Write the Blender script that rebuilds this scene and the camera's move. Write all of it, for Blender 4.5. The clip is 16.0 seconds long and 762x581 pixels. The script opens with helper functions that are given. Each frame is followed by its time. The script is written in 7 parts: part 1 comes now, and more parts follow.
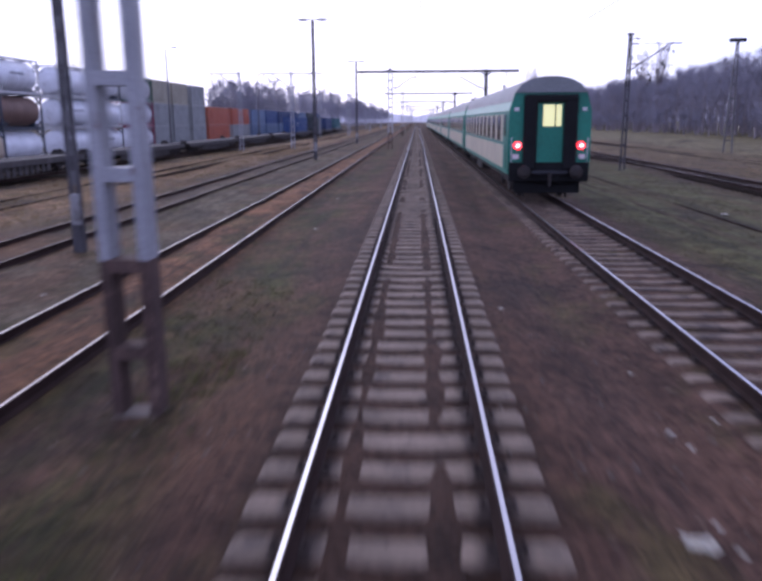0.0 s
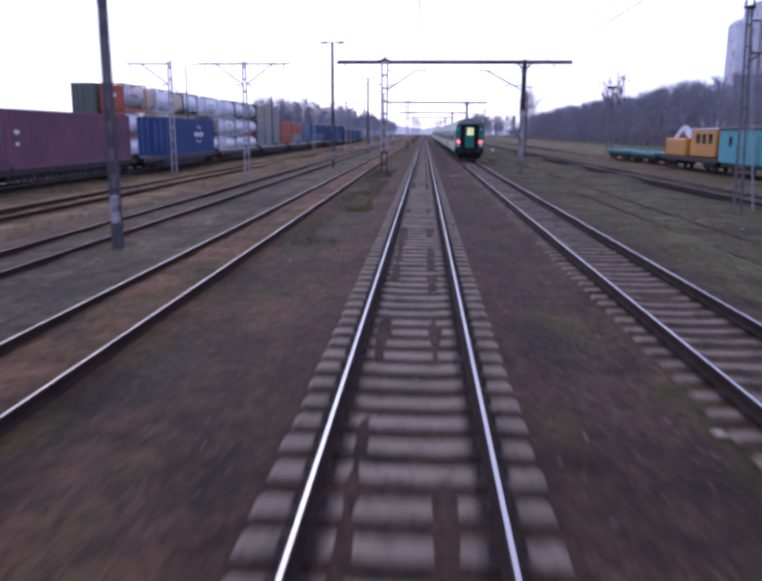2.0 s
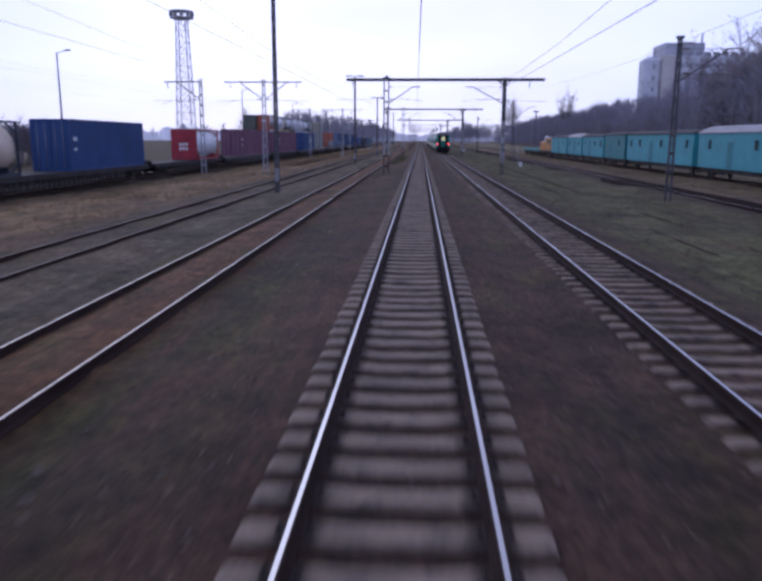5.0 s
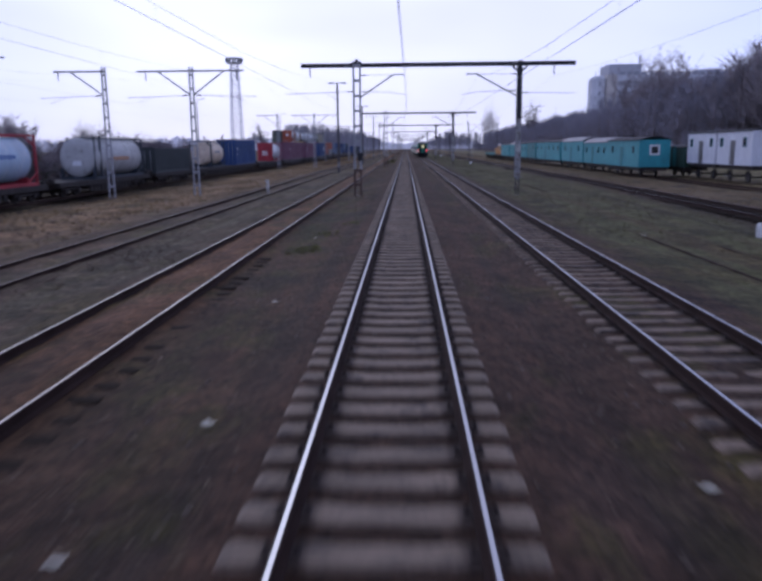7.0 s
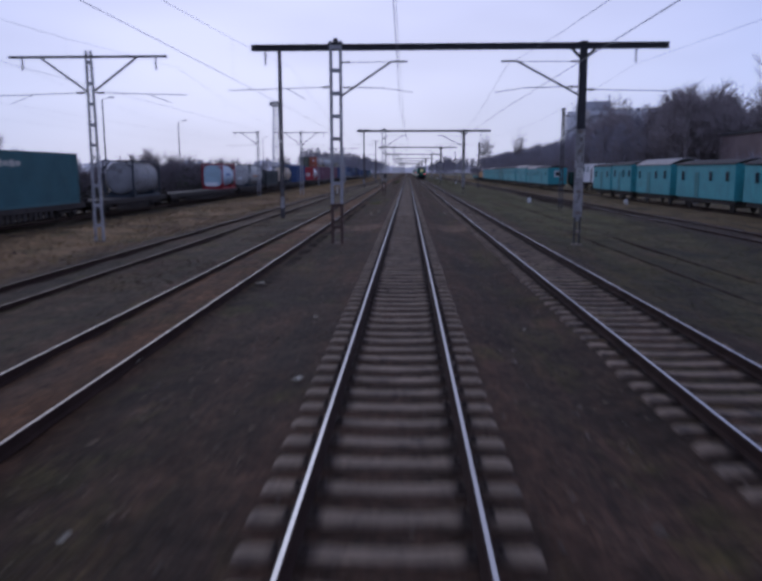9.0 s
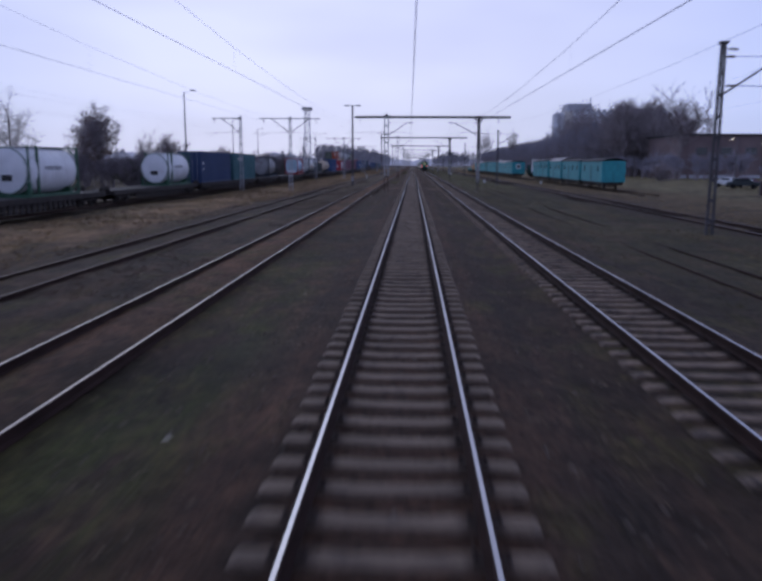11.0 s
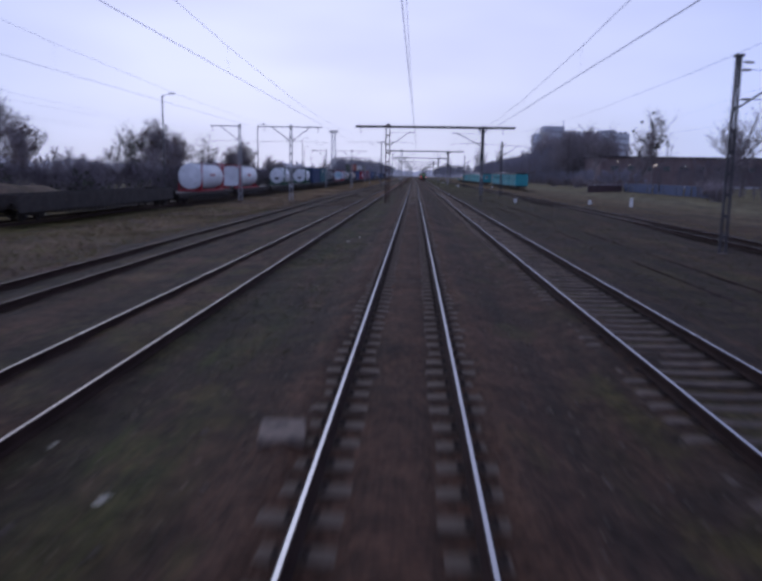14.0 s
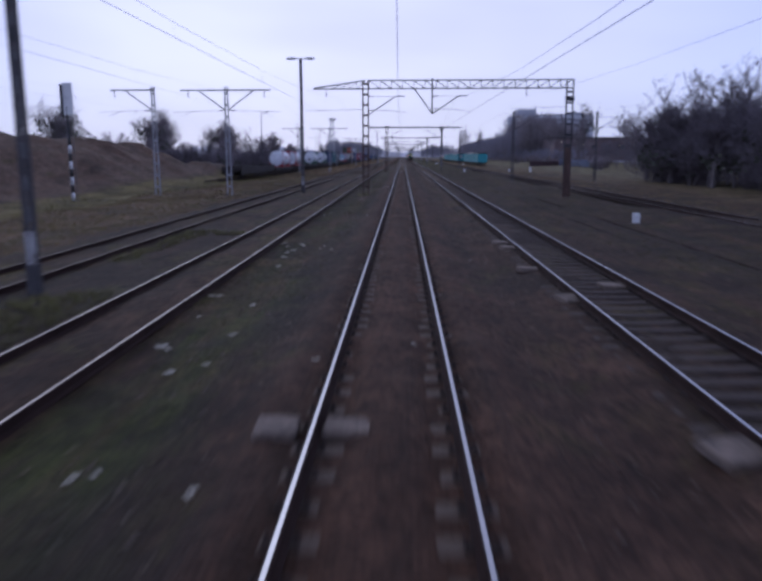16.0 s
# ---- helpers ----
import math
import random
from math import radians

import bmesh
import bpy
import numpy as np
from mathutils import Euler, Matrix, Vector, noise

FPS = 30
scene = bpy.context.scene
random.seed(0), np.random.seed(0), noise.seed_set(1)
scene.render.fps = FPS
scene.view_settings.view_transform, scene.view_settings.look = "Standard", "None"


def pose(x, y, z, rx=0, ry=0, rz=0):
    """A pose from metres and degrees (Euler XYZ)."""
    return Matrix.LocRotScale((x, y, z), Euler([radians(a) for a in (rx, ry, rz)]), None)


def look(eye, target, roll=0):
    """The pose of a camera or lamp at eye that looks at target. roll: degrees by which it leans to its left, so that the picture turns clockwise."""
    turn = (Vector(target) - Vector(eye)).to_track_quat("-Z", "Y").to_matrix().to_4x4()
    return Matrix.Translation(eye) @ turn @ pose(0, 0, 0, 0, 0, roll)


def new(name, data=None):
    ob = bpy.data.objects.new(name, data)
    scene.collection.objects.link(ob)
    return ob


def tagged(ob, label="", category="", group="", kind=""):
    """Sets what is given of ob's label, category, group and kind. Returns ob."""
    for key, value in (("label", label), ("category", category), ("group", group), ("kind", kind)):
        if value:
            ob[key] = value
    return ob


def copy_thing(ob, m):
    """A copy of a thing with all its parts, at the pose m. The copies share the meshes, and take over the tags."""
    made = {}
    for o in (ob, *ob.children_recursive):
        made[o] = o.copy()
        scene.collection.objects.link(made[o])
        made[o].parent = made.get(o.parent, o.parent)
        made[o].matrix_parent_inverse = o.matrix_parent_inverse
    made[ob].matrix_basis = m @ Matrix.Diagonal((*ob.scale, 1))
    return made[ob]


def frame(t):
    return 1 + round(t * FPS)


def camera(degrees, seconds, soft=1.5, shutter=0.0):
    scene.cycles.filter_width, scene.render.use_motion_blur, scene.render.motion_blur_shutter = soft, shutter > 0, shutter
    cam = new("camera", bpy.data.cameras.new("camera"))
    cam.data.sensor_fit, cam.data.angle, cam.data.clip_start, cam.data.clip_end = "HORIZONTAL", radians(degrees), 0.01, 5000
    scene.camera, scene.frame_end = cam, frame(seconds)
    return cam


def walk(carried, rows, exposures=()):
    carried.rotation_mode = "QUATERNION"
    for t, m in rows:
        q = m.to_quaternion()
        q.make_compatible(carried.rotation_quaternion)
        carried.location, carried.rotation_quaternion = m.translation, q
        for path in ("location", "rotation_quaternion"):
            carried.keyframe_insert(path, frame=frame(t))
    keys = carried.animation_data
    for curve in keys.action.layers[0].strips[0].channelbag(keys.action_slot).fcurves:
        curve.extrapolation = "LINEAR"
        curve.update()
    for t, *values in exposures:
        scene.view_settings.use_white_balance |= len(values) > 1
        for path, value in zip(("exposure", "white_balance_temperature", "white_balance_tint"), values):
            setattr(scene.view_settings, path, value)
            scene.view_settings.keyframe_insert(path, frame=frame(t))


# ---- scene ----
cam = camera(54.34, 16.0, soft=3.3, shutter=0.26)
# seconds, x, y, z, yaw, pitch, roll
ROWS = [
    (0, 0.117, -32.357, 2.732, 2.805, -12.909, 0.282),
    (0.5, 0.122, -44.872, 2.684, 2.813, -12.89, -0.651),
    (1, 0.136, -57.388, 2.728, 3.056, -11.899, -0.169),
    (1.5, 0.132, -70.037, 2.758, 3.544, -12.289, -0.051),
    (2, 0.111, -82.274, 2.742, 3.189, -12.032, -0.311),
    (2.5, 0.104, -94.678, 2.728, 3.079, -12.024, -0.472),
    (3, 0.11, -107.267, 2.743, 2.955, -12.119, -0.351),
    (3.5, 0.134, -119.848, 2.741, 3.136, -12.02, -0.547),
    (4, 0.147, -132.539, 2.748, 3.451, -11.903, -0.662),
    (6.5, 0.158, -194.795, 2.721, 1.955, -11.073, 0.578),
    (7, 0.156, -207.006, 2.719, 1.965, -10.907, 0.499),
    (7.5, 0.154, -219.131, 2.705, 1.957, -9.264, 0.456),
    (8, 0.142, -231.24, 2.727, 1.92, -8.979, 0.34),
    (8.5, 0.147, -243.774, 2.717, 2.176, -8.892, 0.186),
    (9, 0.144, -256.188, 2.724, 2.054, -9.133, 0.109),
    (11.5, 0.141, -322.554, 2.682, 2.442, -10.051, -0.291),
    (12, 0.128, -336.013, 2.692, 2.019, -10.443, -0.494),
    (12.5, 0.134, -349.699, 2.693, 2.199, -9.967, -0.523),
    (13, 0.127, -362.977, 2.704, 2.282, -9.324, -0.611),
    (13.5, 0.132, -376.426, 2.699, 2.337, -9.104, -0.627),
    (14, 0.131, -390.419, 2.703, 2.432, -8.891, -0.865),
    (14.5, 0.154, -404.946, 2.711, 2.541, -8.969, -0.438),
    (15, 0.154, -419.536, 2.701, 2.296, -9.075, -0.381),
    (15.5, 0.145, -434.406, 2.713, 2.298, -9.542, -0.358),
    (16, 0.151, -449.82, 2.695, 1.669, -10.302, 0.127)]
walk(cam, [(t, pose(x, y, z, 90 + p, 0, w) @ pose(0, 0, 0, 0, 0, -r)) for t, x, y, z, w, p, r in ROWS],
     exposures=[(0, 0.36, 5850, 22), (0.5, 0.39, 5850, 22), (1, 0.44, 5820, 22), (3, 0.12, 5650, 20), (3.5, 0.08, 5620, 20), (4.1, -0.04, 5570, 19), (6.5, -0.35, 5620, 16), (7.5, -0.34, 5670, 14), (8.4, -0.68, 5680, 13), (9, -0.73, 5720, 12), (11.5, -0.68, 5620, 13), (12, -0.58, 5650, 14), (13, -0.55, 5590, 14), (14.5, -0.74, 5610, 13), (15, -0.76, 5560, 13), (16, -0.60, 5560, 14)])

# ---- light ----
world = bpy.data.worlds.new("world")
scene.world = world
world.use_nodes = True
wn, wl = world.node_tree.nodes, world.node_tree.links
wn.clear()
sky = wn.new("ShaderNodeTexSky")
sky.sky_type, sky.sun_disc = "NISHITA", False
sky.sun_elevation, sky.sun_rotation = radians(38), radians(-25)
sky.dust_density, sky.air_density = 1.0, 1.0
w_co = wn.new("ShaderNodeTexCoord")
w_sep = wn.new("ShaderNodeSeparateXYZ")
wl.new(w_co.outputs["Generated"], w_sep.inputs[0])
w_map = wn.new("ShaderNodeMapping")
w_map.inputs["Scale"].default_value = (1.2, 1.2, 4.0)
wl.new(w_co.outputs["Generated"], w_map.inputs[0])
w_noise = wn.new("ShaderNodeTexNoise")
w_noise.inputs["Scale"].default_value, w_noise.inputs["Detail"].default_value = 1.6, 3.0
wl.new(w_map.outputs[0], w_noise.inputs["Vector"])
w_ramp = wn.new("ShaderNodeValToRGB")
w_ramp.color_ramp.elements[0].position, w_ramp.color_ramp.elements[0].color = 0.0, (1.30, 1.27, 1.46, 1)
w_ramp.color_ramp.elements[1].position, w_ramp.color_ramp.elements[1].color = 0.26, (1.08, 1.10, 1.48, 1)
w_top = w_ramp.color_ramp.elements.new(0.9)
w_top.color = (0.46, 0.46, 0.54, 1)
wl.new(w_sep.outputs[2], w_ramp.inputs[0])
w_cloud = wn.new("ShaderNodeMapRange")
w_cloud.inputs["From Min"].default_value, w_cloud.inputs["From Max"].default_value = 0.3, 0.7
w_cloud.inputs["To Min"].default_value, w_cloud.inputs["To Max"].default_value = 0.84, 1.12
wl.new(w_noise.outputs[0], w_cloud.inputs[0])
# the veiled sun brightens the cloud ahead and leaves the sides bluer
w_dot = wn.new("ShaderNodeVectorMath")
w_dot.operation = "DOT_PRODUCT"
w_dot.inputs[1].default_value = (-0.10, 0.92, 0.37)
wl.new(w_co.outputs["Generated"], w_dot.inputs[0])
w_veil = wn.new("ShaderNodeMapRange")
w_veil.interpolation_type = "SMOOTHSTEP"
w_veil.inputs["From Min"].default_value, w_veil.inputs["From Max"].default_value = 0.78, 1.0
wl.new(w_dot.outputs["Value"], w_veil.inputs[0])
w_tint = wn.new("ShaderNodeMix")
w_tint.data_type = "RGBA"
w_tint.inputs[6].default_value, w_tint.inputs[7].default_value = (0.76, 0.81, 0.93, 1), (1.10, 1.06, 1.03, 1)
wl.new(w_veil.outputs[0], w_tint.inputs[0])
w_lit = wn.new("ShaderNodeMix")
w_lit.data_type, w_lit.blend_type = "RGBA", "MULTIPLY"
w_lit.inputs[0].default_value = 1.0
wl.new(w_ramp.outputs[0], w_lit.inputs[6])
wl.new(w_tint.outputs[2], w_lit.inputs[7])
w_over = wn.new("ShaderNodeBackground")
wl.new(w_lit.outputs[2], w_over.inputs[0])
w_gain = wn.new("ShaderNodeMath")
w_gain.operation = "MULTIPLY"
w_gain.inputs[1].default_value = 0.88
wl.new(w_cloud.outputs[0], w_gain.inputs[0])
wl.new(w_gain.outputs[0], w_over.inputs[1])
w_clear = wn.new("ShaderNodeBackground")
w_clear.inputs[1].default_value = 0.012
wl.new(sky.outputs[0], w_clear.inputs[0])
w_add = wn.new("ShaderNodeAddShader")
wl.new(w_over.outputs[0], w_add.inputs[0])
wl.new(w_clear.outputs[0], w_add.inputs[1])
w_out = wn.new("ShaderNodeOutputWorld")
wl.new(w_add.outputs[0], w_out.inputs[0])

sun = new("sun", bpy.data.lights.new("sun", "SUN"))
sun.data.energy, sun.data.angle, sun.data.color = 0.5, radians(35), (1.0, 0.95, 0.9)
sun.matrix_world = look((-120, 260, 130), (0, 0, 0))


# ---- materials ----
def node(nt, kind, **inputs):
    n = nt.nodes.new(kind)
    for k, v in inputs.items():
        n.inputs[k.replace("_", " ")].default_value = v
    return n


def base_mat(name):
    m = bpy.data.materials.new(name)
    m.use_nodes = True
    nt = m.node_tree
    return m, nt, nt.nodes["Principled BSDF"]


def spread(c, k):
    return (min(c[0] * k, 1), min(c[1] * k, 1), min(c[2] * k, 1), 1)


def mat(name, col, rough=0.7, metal=0.0, var=0.25, scale=1.2, fine=25.0, bump=0.15, stain=None, stain_at=0.6, emit=0.0, spec=0.4):
    """Surface with coarse blotches, fine grain, relief and stains of a second colour."""
    m, nt, b = base_mat(name)
    co = node(nt, "ShaderNodeTexCoord")
    info = node(nt, "ShaderNodeObjectInfo")
    add = node(nt, "ShaderNodeVectorMath")
    add.operation = "ADD"
    big = node(nt, "ShaderNodeVectorMath")
    big.operation = "SCALE"
    big.inputs["Scale"].default_value = 37.0
    nt.links.new(info.outputs["Random"], big.inputs[0])
    nt.links.new(co.outputs["Object"], add.inputs[0])
    nt.links.new(big.outputs[0], add.inputs[1])
    n1 = node(nt, "ShaderNodeTexNoise", Scale=scale, Detail=4.0)
    n2 = node(nt, "ShaderNodeTexNoise", Scale=fine, Detail=3.0)
    for n in (n1, n2):
        nt.links.new(add.outputs[0], n.inputs["Vector"])
    ramp = node(nt, "ShaderNodeValToRGB")
    ramp.color_ramp.elements[0].position, ramp.color_ramp.elements[0].color = 0.3, spread(col, 1 - var)
    ramp.color_ramp.elements[1].position, ramp.color_ramp.elements[1].color = 0.7, spread(col, 1 + var)
    nt.links.new(n1.outputs[0], ramp.inputs[0])
    mix = node(nt, "ShaderNodeMix")
    mix.data_type, mix.blend_type = "RGBA", "OVERLAY"
    mix.inputs[0].default_value = 0.35
    nt.links.new(ramp.outputs[0], mix.inputs[6])
    nt.links.new(n2.outputs[0], mix.inputs[7])
    last = mix.outputs[2]
    if stain:
        n3 = node(nt, "ShaderNodeTexNoise", Scale=scale * 2.3, Detail=6.0, Roughness=0.7)
        nt.links.new(add.outputs[0], n3.inputs["Vector"])
        r3 = node(nt, "ShaderNodeValToRGB")
        r3.color_ramp.elements[0].position, r3.color_ramp.elements[1].position = stain_at - 0.06, stain_at + 0.1
        nt.links.new(n3.outputs[0], r3.inputs[0])
        mx = node(nt, "ShaderNodeMix")
        mx.data_type = "RGBA"
        mx.inputs[7].default_value = (*stain, 1)
        nt.links.new(r3.outputs[0], mx.inputs[0])
        nt.links.new(last, mx.inputs[6])
        last = mx.outputs[2]
    nt.links.new(last, b.inputs["Base Color"])
    b.inputs["Roughness"].default_value, b.inputs["Metallic"].default_value = rough, metal
    b.inputs["Specular IOR Level"].default_value = spec
    if bump:
        bp = node(nt, "ShaderNodeBump", Strength=bump, Distance=0.02)
        nt.links.new(n2.outputs[0], bp.inputs["Height"])
        nt.links.new(bp.outputs[0], b.inputs["Normal"])
    if emit:
        b.inputs["Emission Color"].default_value = (*col, 1)
        b.inputs["Emission Strength"].default_value = emit
    return m


def glow(name, col, power):
    m, nt, b = base_mat(name)
    b.inputs["Base Color"].default_value = (*col, 1)
    b.inputs["Emission Color"].default_value = (*col, 1)
    b.inputs["Emission Strength"].default_value = power
    return m


def glass(name, col=(0.02, 0.025, 0.03)):
    m, nt, b = base_mat(name)
    b.inputs["Base Color"].default_value = (*col, 1)
    b.inputs["Roughness"].default_value = 0.08
    b.inputs["Specular IOR Level"].default_value = 0.6
    return m


def ground_mat():
    m, nt, b = base_mat("ground_soil")
    geo = node(nt, "ShaderNodeNewGeometry")
    sep = node(nt, "ShaderNodeSeparateXYZ")
    nt.links.new(geo.outputs["Position"], sep.inputs[0])

    def noise_at(scale, detail=4.0, rough=0.6, stretch=(1, 1, 1)):
        mp = node(nt, "ShaderNodeMapping")
        mp.inputs["Scale"].default_value = stretch
        nt.links.new(geo.outputs["Position"], mp.inputs[0])
        n = node(nt, "ShaderNodeTexNoise", Scale=scale, Detail=detail, Roughness=rough)
        nt.links.new(mp.outputs[0], n.inputs["Vector"])
        return n.outputs[0]

    def calc(op, a, c=None, clamp=False):
        n = node(nt, "ShaderNodeMath")
        n.operation, n.use_clamp = op, clamp
        for i, v in enumerate((a, c)):
            if v is None:
                continue
            if isinstance(v, (int, float)):
                n.inputs[i].default_value = v
            else:
                nt.links.new(v, n.inputs[i])
        return n.outputs[0]

    def mixed(fac, a, c, blend="MIX"):
        n = node(nt, "ShaderNodeMix")
        n.data_type, n.blend_type = "RGBA", blend
        for i, v in ((0, fac), (6, a), (7, c)):
            if isinstance(v, (int, float)):
                n.inputs[i].default_value = v
            elif isinstance(v, tuple):
                n.inputs[i].default_value = (*v, 1)
            else:
                nt.links.new(v, n.inputs[i])
        return n.outputs[2]

    def steps(v, low, high):
        n = node(nt, "ShaderNodeMapRange")
        n.inputs["From Min"].default_value, n.inputs["From Max"].default_value = low, high
        nt.links.new(v, n.inputs[0])
        return n.outputs[0]

    # strips across the tracks: distance from the own track, colour up to it
    wob = calc("MULTIPLY", calc("SUBTRACT", noise_at(0.9, 5.0), 0.5), 1.1)
    across = calc("ADD", sep.outputs[0], wob)
    strips = [(-60, (0.060, 0.058, 0.040)), (-20.2, (0.052, 0.044, 0.036)),
              (-17.5, (0.235, 0.175, 0.110)), (-13.5, (0.235, 0.170, 0.110)), (-11.2, (0.105, 0.080, 0.062)),
              (-10.4, (0.066, 0.050, 0.043)), (-7.6, (0.110, 0.102, 0.080)), (-6.0, (0.096, 0.086, 0.068)),
              (-5.6, (0.198, 0.107, 0.061)), (-4.4, (0.192, 0.103, 0.058)), (-3.9, (0.062, 0.040, 0.031)),
              (-2.6, (0.080, 0.050, 0.037)), (0.0, (0.058, 0.037, 0.031)), (2.4, (0.072, 0.046, 0.040)), (6.0, (0.068, 0.045, 0.039)),
              (7.2, (0.086, 0.096, 0.050)), (13.5, (0.092, 0.100, 0.054)), (14.8, (0.050, 0.038, 0.036)), (17.6, (0.052, 0.039, 0.036)),
              (19.0, (0.140, 0.118, 0.082)), (29.0, (0.140, 0.122, 0.080)), (34, (0.175, 0.175, 0.120)), (60, (0.160, 0.160, 0.105))]
    ramp = node(nt, "ShaderNodeValToRGB")
    el = ramp.color_ramp.elements
    el[0].color, el[1].color = (*strips[0][1], 1), (*strips[-1][1], 1)
    for x, c in strips[1:-1]:
        el.new((x + 60) / 120).color = (*c, 1)
    nt.links.new(steps(across, -60, 60), ramp.inputs[0])
    col = ramp.outputs[0]
    # further down the line the soil turns darker and the ash and orange sand end
    south = steps(calc("ADD", sep.outputs[1], calc("MULTIPLY", noise_at(0.05), 60.0)), -240, -300)
    bank = calc("MULTIPLY", steps(sep.outputs[0], -13.5, -10.8), steps(sep.outputs[0], 26.0, 19.0))
    sand = calc("SUBTRACT", 1.0, calc("MULTIPLY", steps(calc("ABSOLUTE", calc("ADD", sep.outputs[0], 5.0)), 1.0, 0.65), calc("SUBTRACT", 0.7, calc("MULTIPLY", steps(sep.outputs[1], -285, -322), 0.62))))
    col = mixed(calc("MULTIPLY", calc("MULTIPLY", south, sand), calc("ADD", calc("MULTIPLY", bank, 0.74), 0.10)), col, (0.042, 0.027, 0.021))
    # dimmer look of the left side in the south, put into the soil colour
    dim_left = calc("MULTIPLY", south, steps(sep.outputs[0], 2.5, 0.5))
    col = mixed(calc("MULTIPLY", dim_left, 0.5), col, (0.024, 0.017, 0.014))
    # drop in exposure from here on, put into the soil colour
    mid = steps(sep.outputs[1], -200, -230)
    col = mixed(calc("MULTIPLY", calc("MULTIPLY", mid, sand), calc("ADD", calc("MULTIPLY", bank, 0.5), 0.1)), col, (0.029, 0.023, 0.020))
    # dimness of the ground near the main tracks, put into the soil colour
    dim_run = calc("MULTIPLY", steps(sep.outputs[1], -48, -72), steps(sep.outputs[1], -345, -300))
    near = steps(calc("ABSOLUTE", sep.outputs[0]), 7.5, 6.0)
    col = mixed(calc("MULTIPLY", calc("MULTIPLY", dim_run, near), 0.42), col, (0.027, 0.022, 0.019))
    # the green of moss and weeds in patches
    green = steps(noise_at(0.55, 6.0, 0.7, (1, 0.45, 1)), 0.52, 0.62)
    side = steps(calc("ABSOLUTE", sep.outputs[0]), 1.9, 2.6)
    col = mixed(calc("MULTIPLY", calc("MULTIPLY", green, side), 0.75), col, (0.060, 0.056, 0.022))
    # mossy stretches beside the main track, north and far south
    lush = calc("MAXIMUM", calc("MAXIMUM", steps(sep.outputs[1], -75, -30), steps(sep.outputs[1], -262, -300)),
                calc("MULTIPLY", steps(calc("ABSOLUTE", calc("ADD", sep.outputs[1], 168.0)), 34, 16), 0.8))
    left = calc("MULTIPLY", steps(sep.outputs[0], -1.7, -2.4), steps(sep.outputs[0], -4.6, -3.9))
    moss = steps(noise_at(0.8, 5.0, 0.7, (1, 0.3, 1)), 0.42, 0.60)
    col = mixed(calc("MULTIPLY", calc("MULTIPLY", calc("MULTIPLY", lush, left), moss), 0.8), col, (0.036, 0.050, 0.013))
    # reddish rust dust and dark oily streaks drawn out along the rails
    dust = steps(noise_at(1.6, 5.0, 0.65, (1, 0.16, 1)), 0.50, 0.66)
    col = mixed(calc("MULTIPLY", dust, 0.35), col, (0.105, 0.064, 0.055))
    oil = steps(noise_at(2.1, 4.0, 0.6, (1, 0.10, 1)), 0.55, 0.72)
    col = mixed(calc("MULTIPLY", calc("MULTIPLY", oil, bank), 0.55), col, (0.022, 0.017, 0.018))
    # green verge and paler earth heaps behind the siding
    down = steps(sep.outputs[1], -325, -345)
    verge = calc("MULTIPLY", calc("MULTIPLY", down, steps(across, -19.4, -20.6)), steps(across, -26.5, -25.2))
    col = mixed(calc("MULTIPLY", verge, 0.8), col, (0.150, 0.140, 0.062))
    heap = calc("MULTIPLY", down, steps(across, -25.4, -26.8))
    col = mixed(calc("MULTIPLY", heap, 0.85), col, (0.120, 0.092, 0.088))
    # dirt path across the tracks
    path = calc("MULTIPLY", steps(calc("ABSOLUTE", calc("ADD", calc("ADD", sep.outputs[1], 215.5), calc("MULTIPLY", wob, 2.0))), 2.6, 1.4),
                steps(calc("ABSOLUTE", sep.outputs[0]), 6.5, 5.0))
    col = mixed(calc("MULTIPLY", path, 0.8), col, (0.165, 0.118, 0.100))
    # rust-coloured dust thrown off the own rails
    spray = calc("MULTIPLY", steps(calc("ABSOLUTE", across), 1.9, 1.2), noise_at(0.9, 5.0, 0.7, (1, 0.2, 1)))
    col = mixed(calc("MULTIPLY", spray, 0.9), col, (0.085, 0.047, 0.036))
    # darker ground between the sleepers of the own track
    bed = calc("MULTIPLY", steps(calc("ABSOLUTE", sep.outputs[0]), 1.45, 1.15), steps(sep.outputs[1], -330, -300))
    col = mixed(calc("MULTIPLY", bed, 0.5), col, (0.026, 0.019, 0.017))
    # long bands worn along the line: rusty red, dark and earthy
    lane = noise_at(1.15, 4.0, 0.55, (1, 0.012, 1))
    col = mixed(calc("MULTIPLY", steps(lane, 0.52, 0.68), 0.40), col, (0.082, 0.048, 0.037))
    col = mixed(calc("MULTIPLY", calc("MULTIPLY", steps(lane, 0.46, 0.32), bank), 0.6), col, (0.026, 0.021, 0.019))
    # reddish-brown streaks between the main tracks in the south
    streak = calc("MULTIPLY", calc("MULTIPLY", steps(sep.outputs[0], 0.9, 1.3), steps(sep.outputs[0], 3.9, 3.2)), steps(sep.outputs[1], -300, -340))
    col = mixed(calc("MULTIPLY", calc("MULTIPLY", streak, steps(noise_at(1.9, 4.0, 0.6, (1, 0.04, 1)), 0.36, 0.56)), 0.5), col, (0.080, 0.050, 0.042))
    # broad patches: orange-brown dust, damp black fines and dull moss
    big = noise_at(0.34, 5.0, 0.62, (1, 0.5, 1))
    apart = steps(calc("ABSOLUTE", sep.outputs[0]), 1.1, 1.5)
    north = steps(sep.outputs[1], -150, -60)
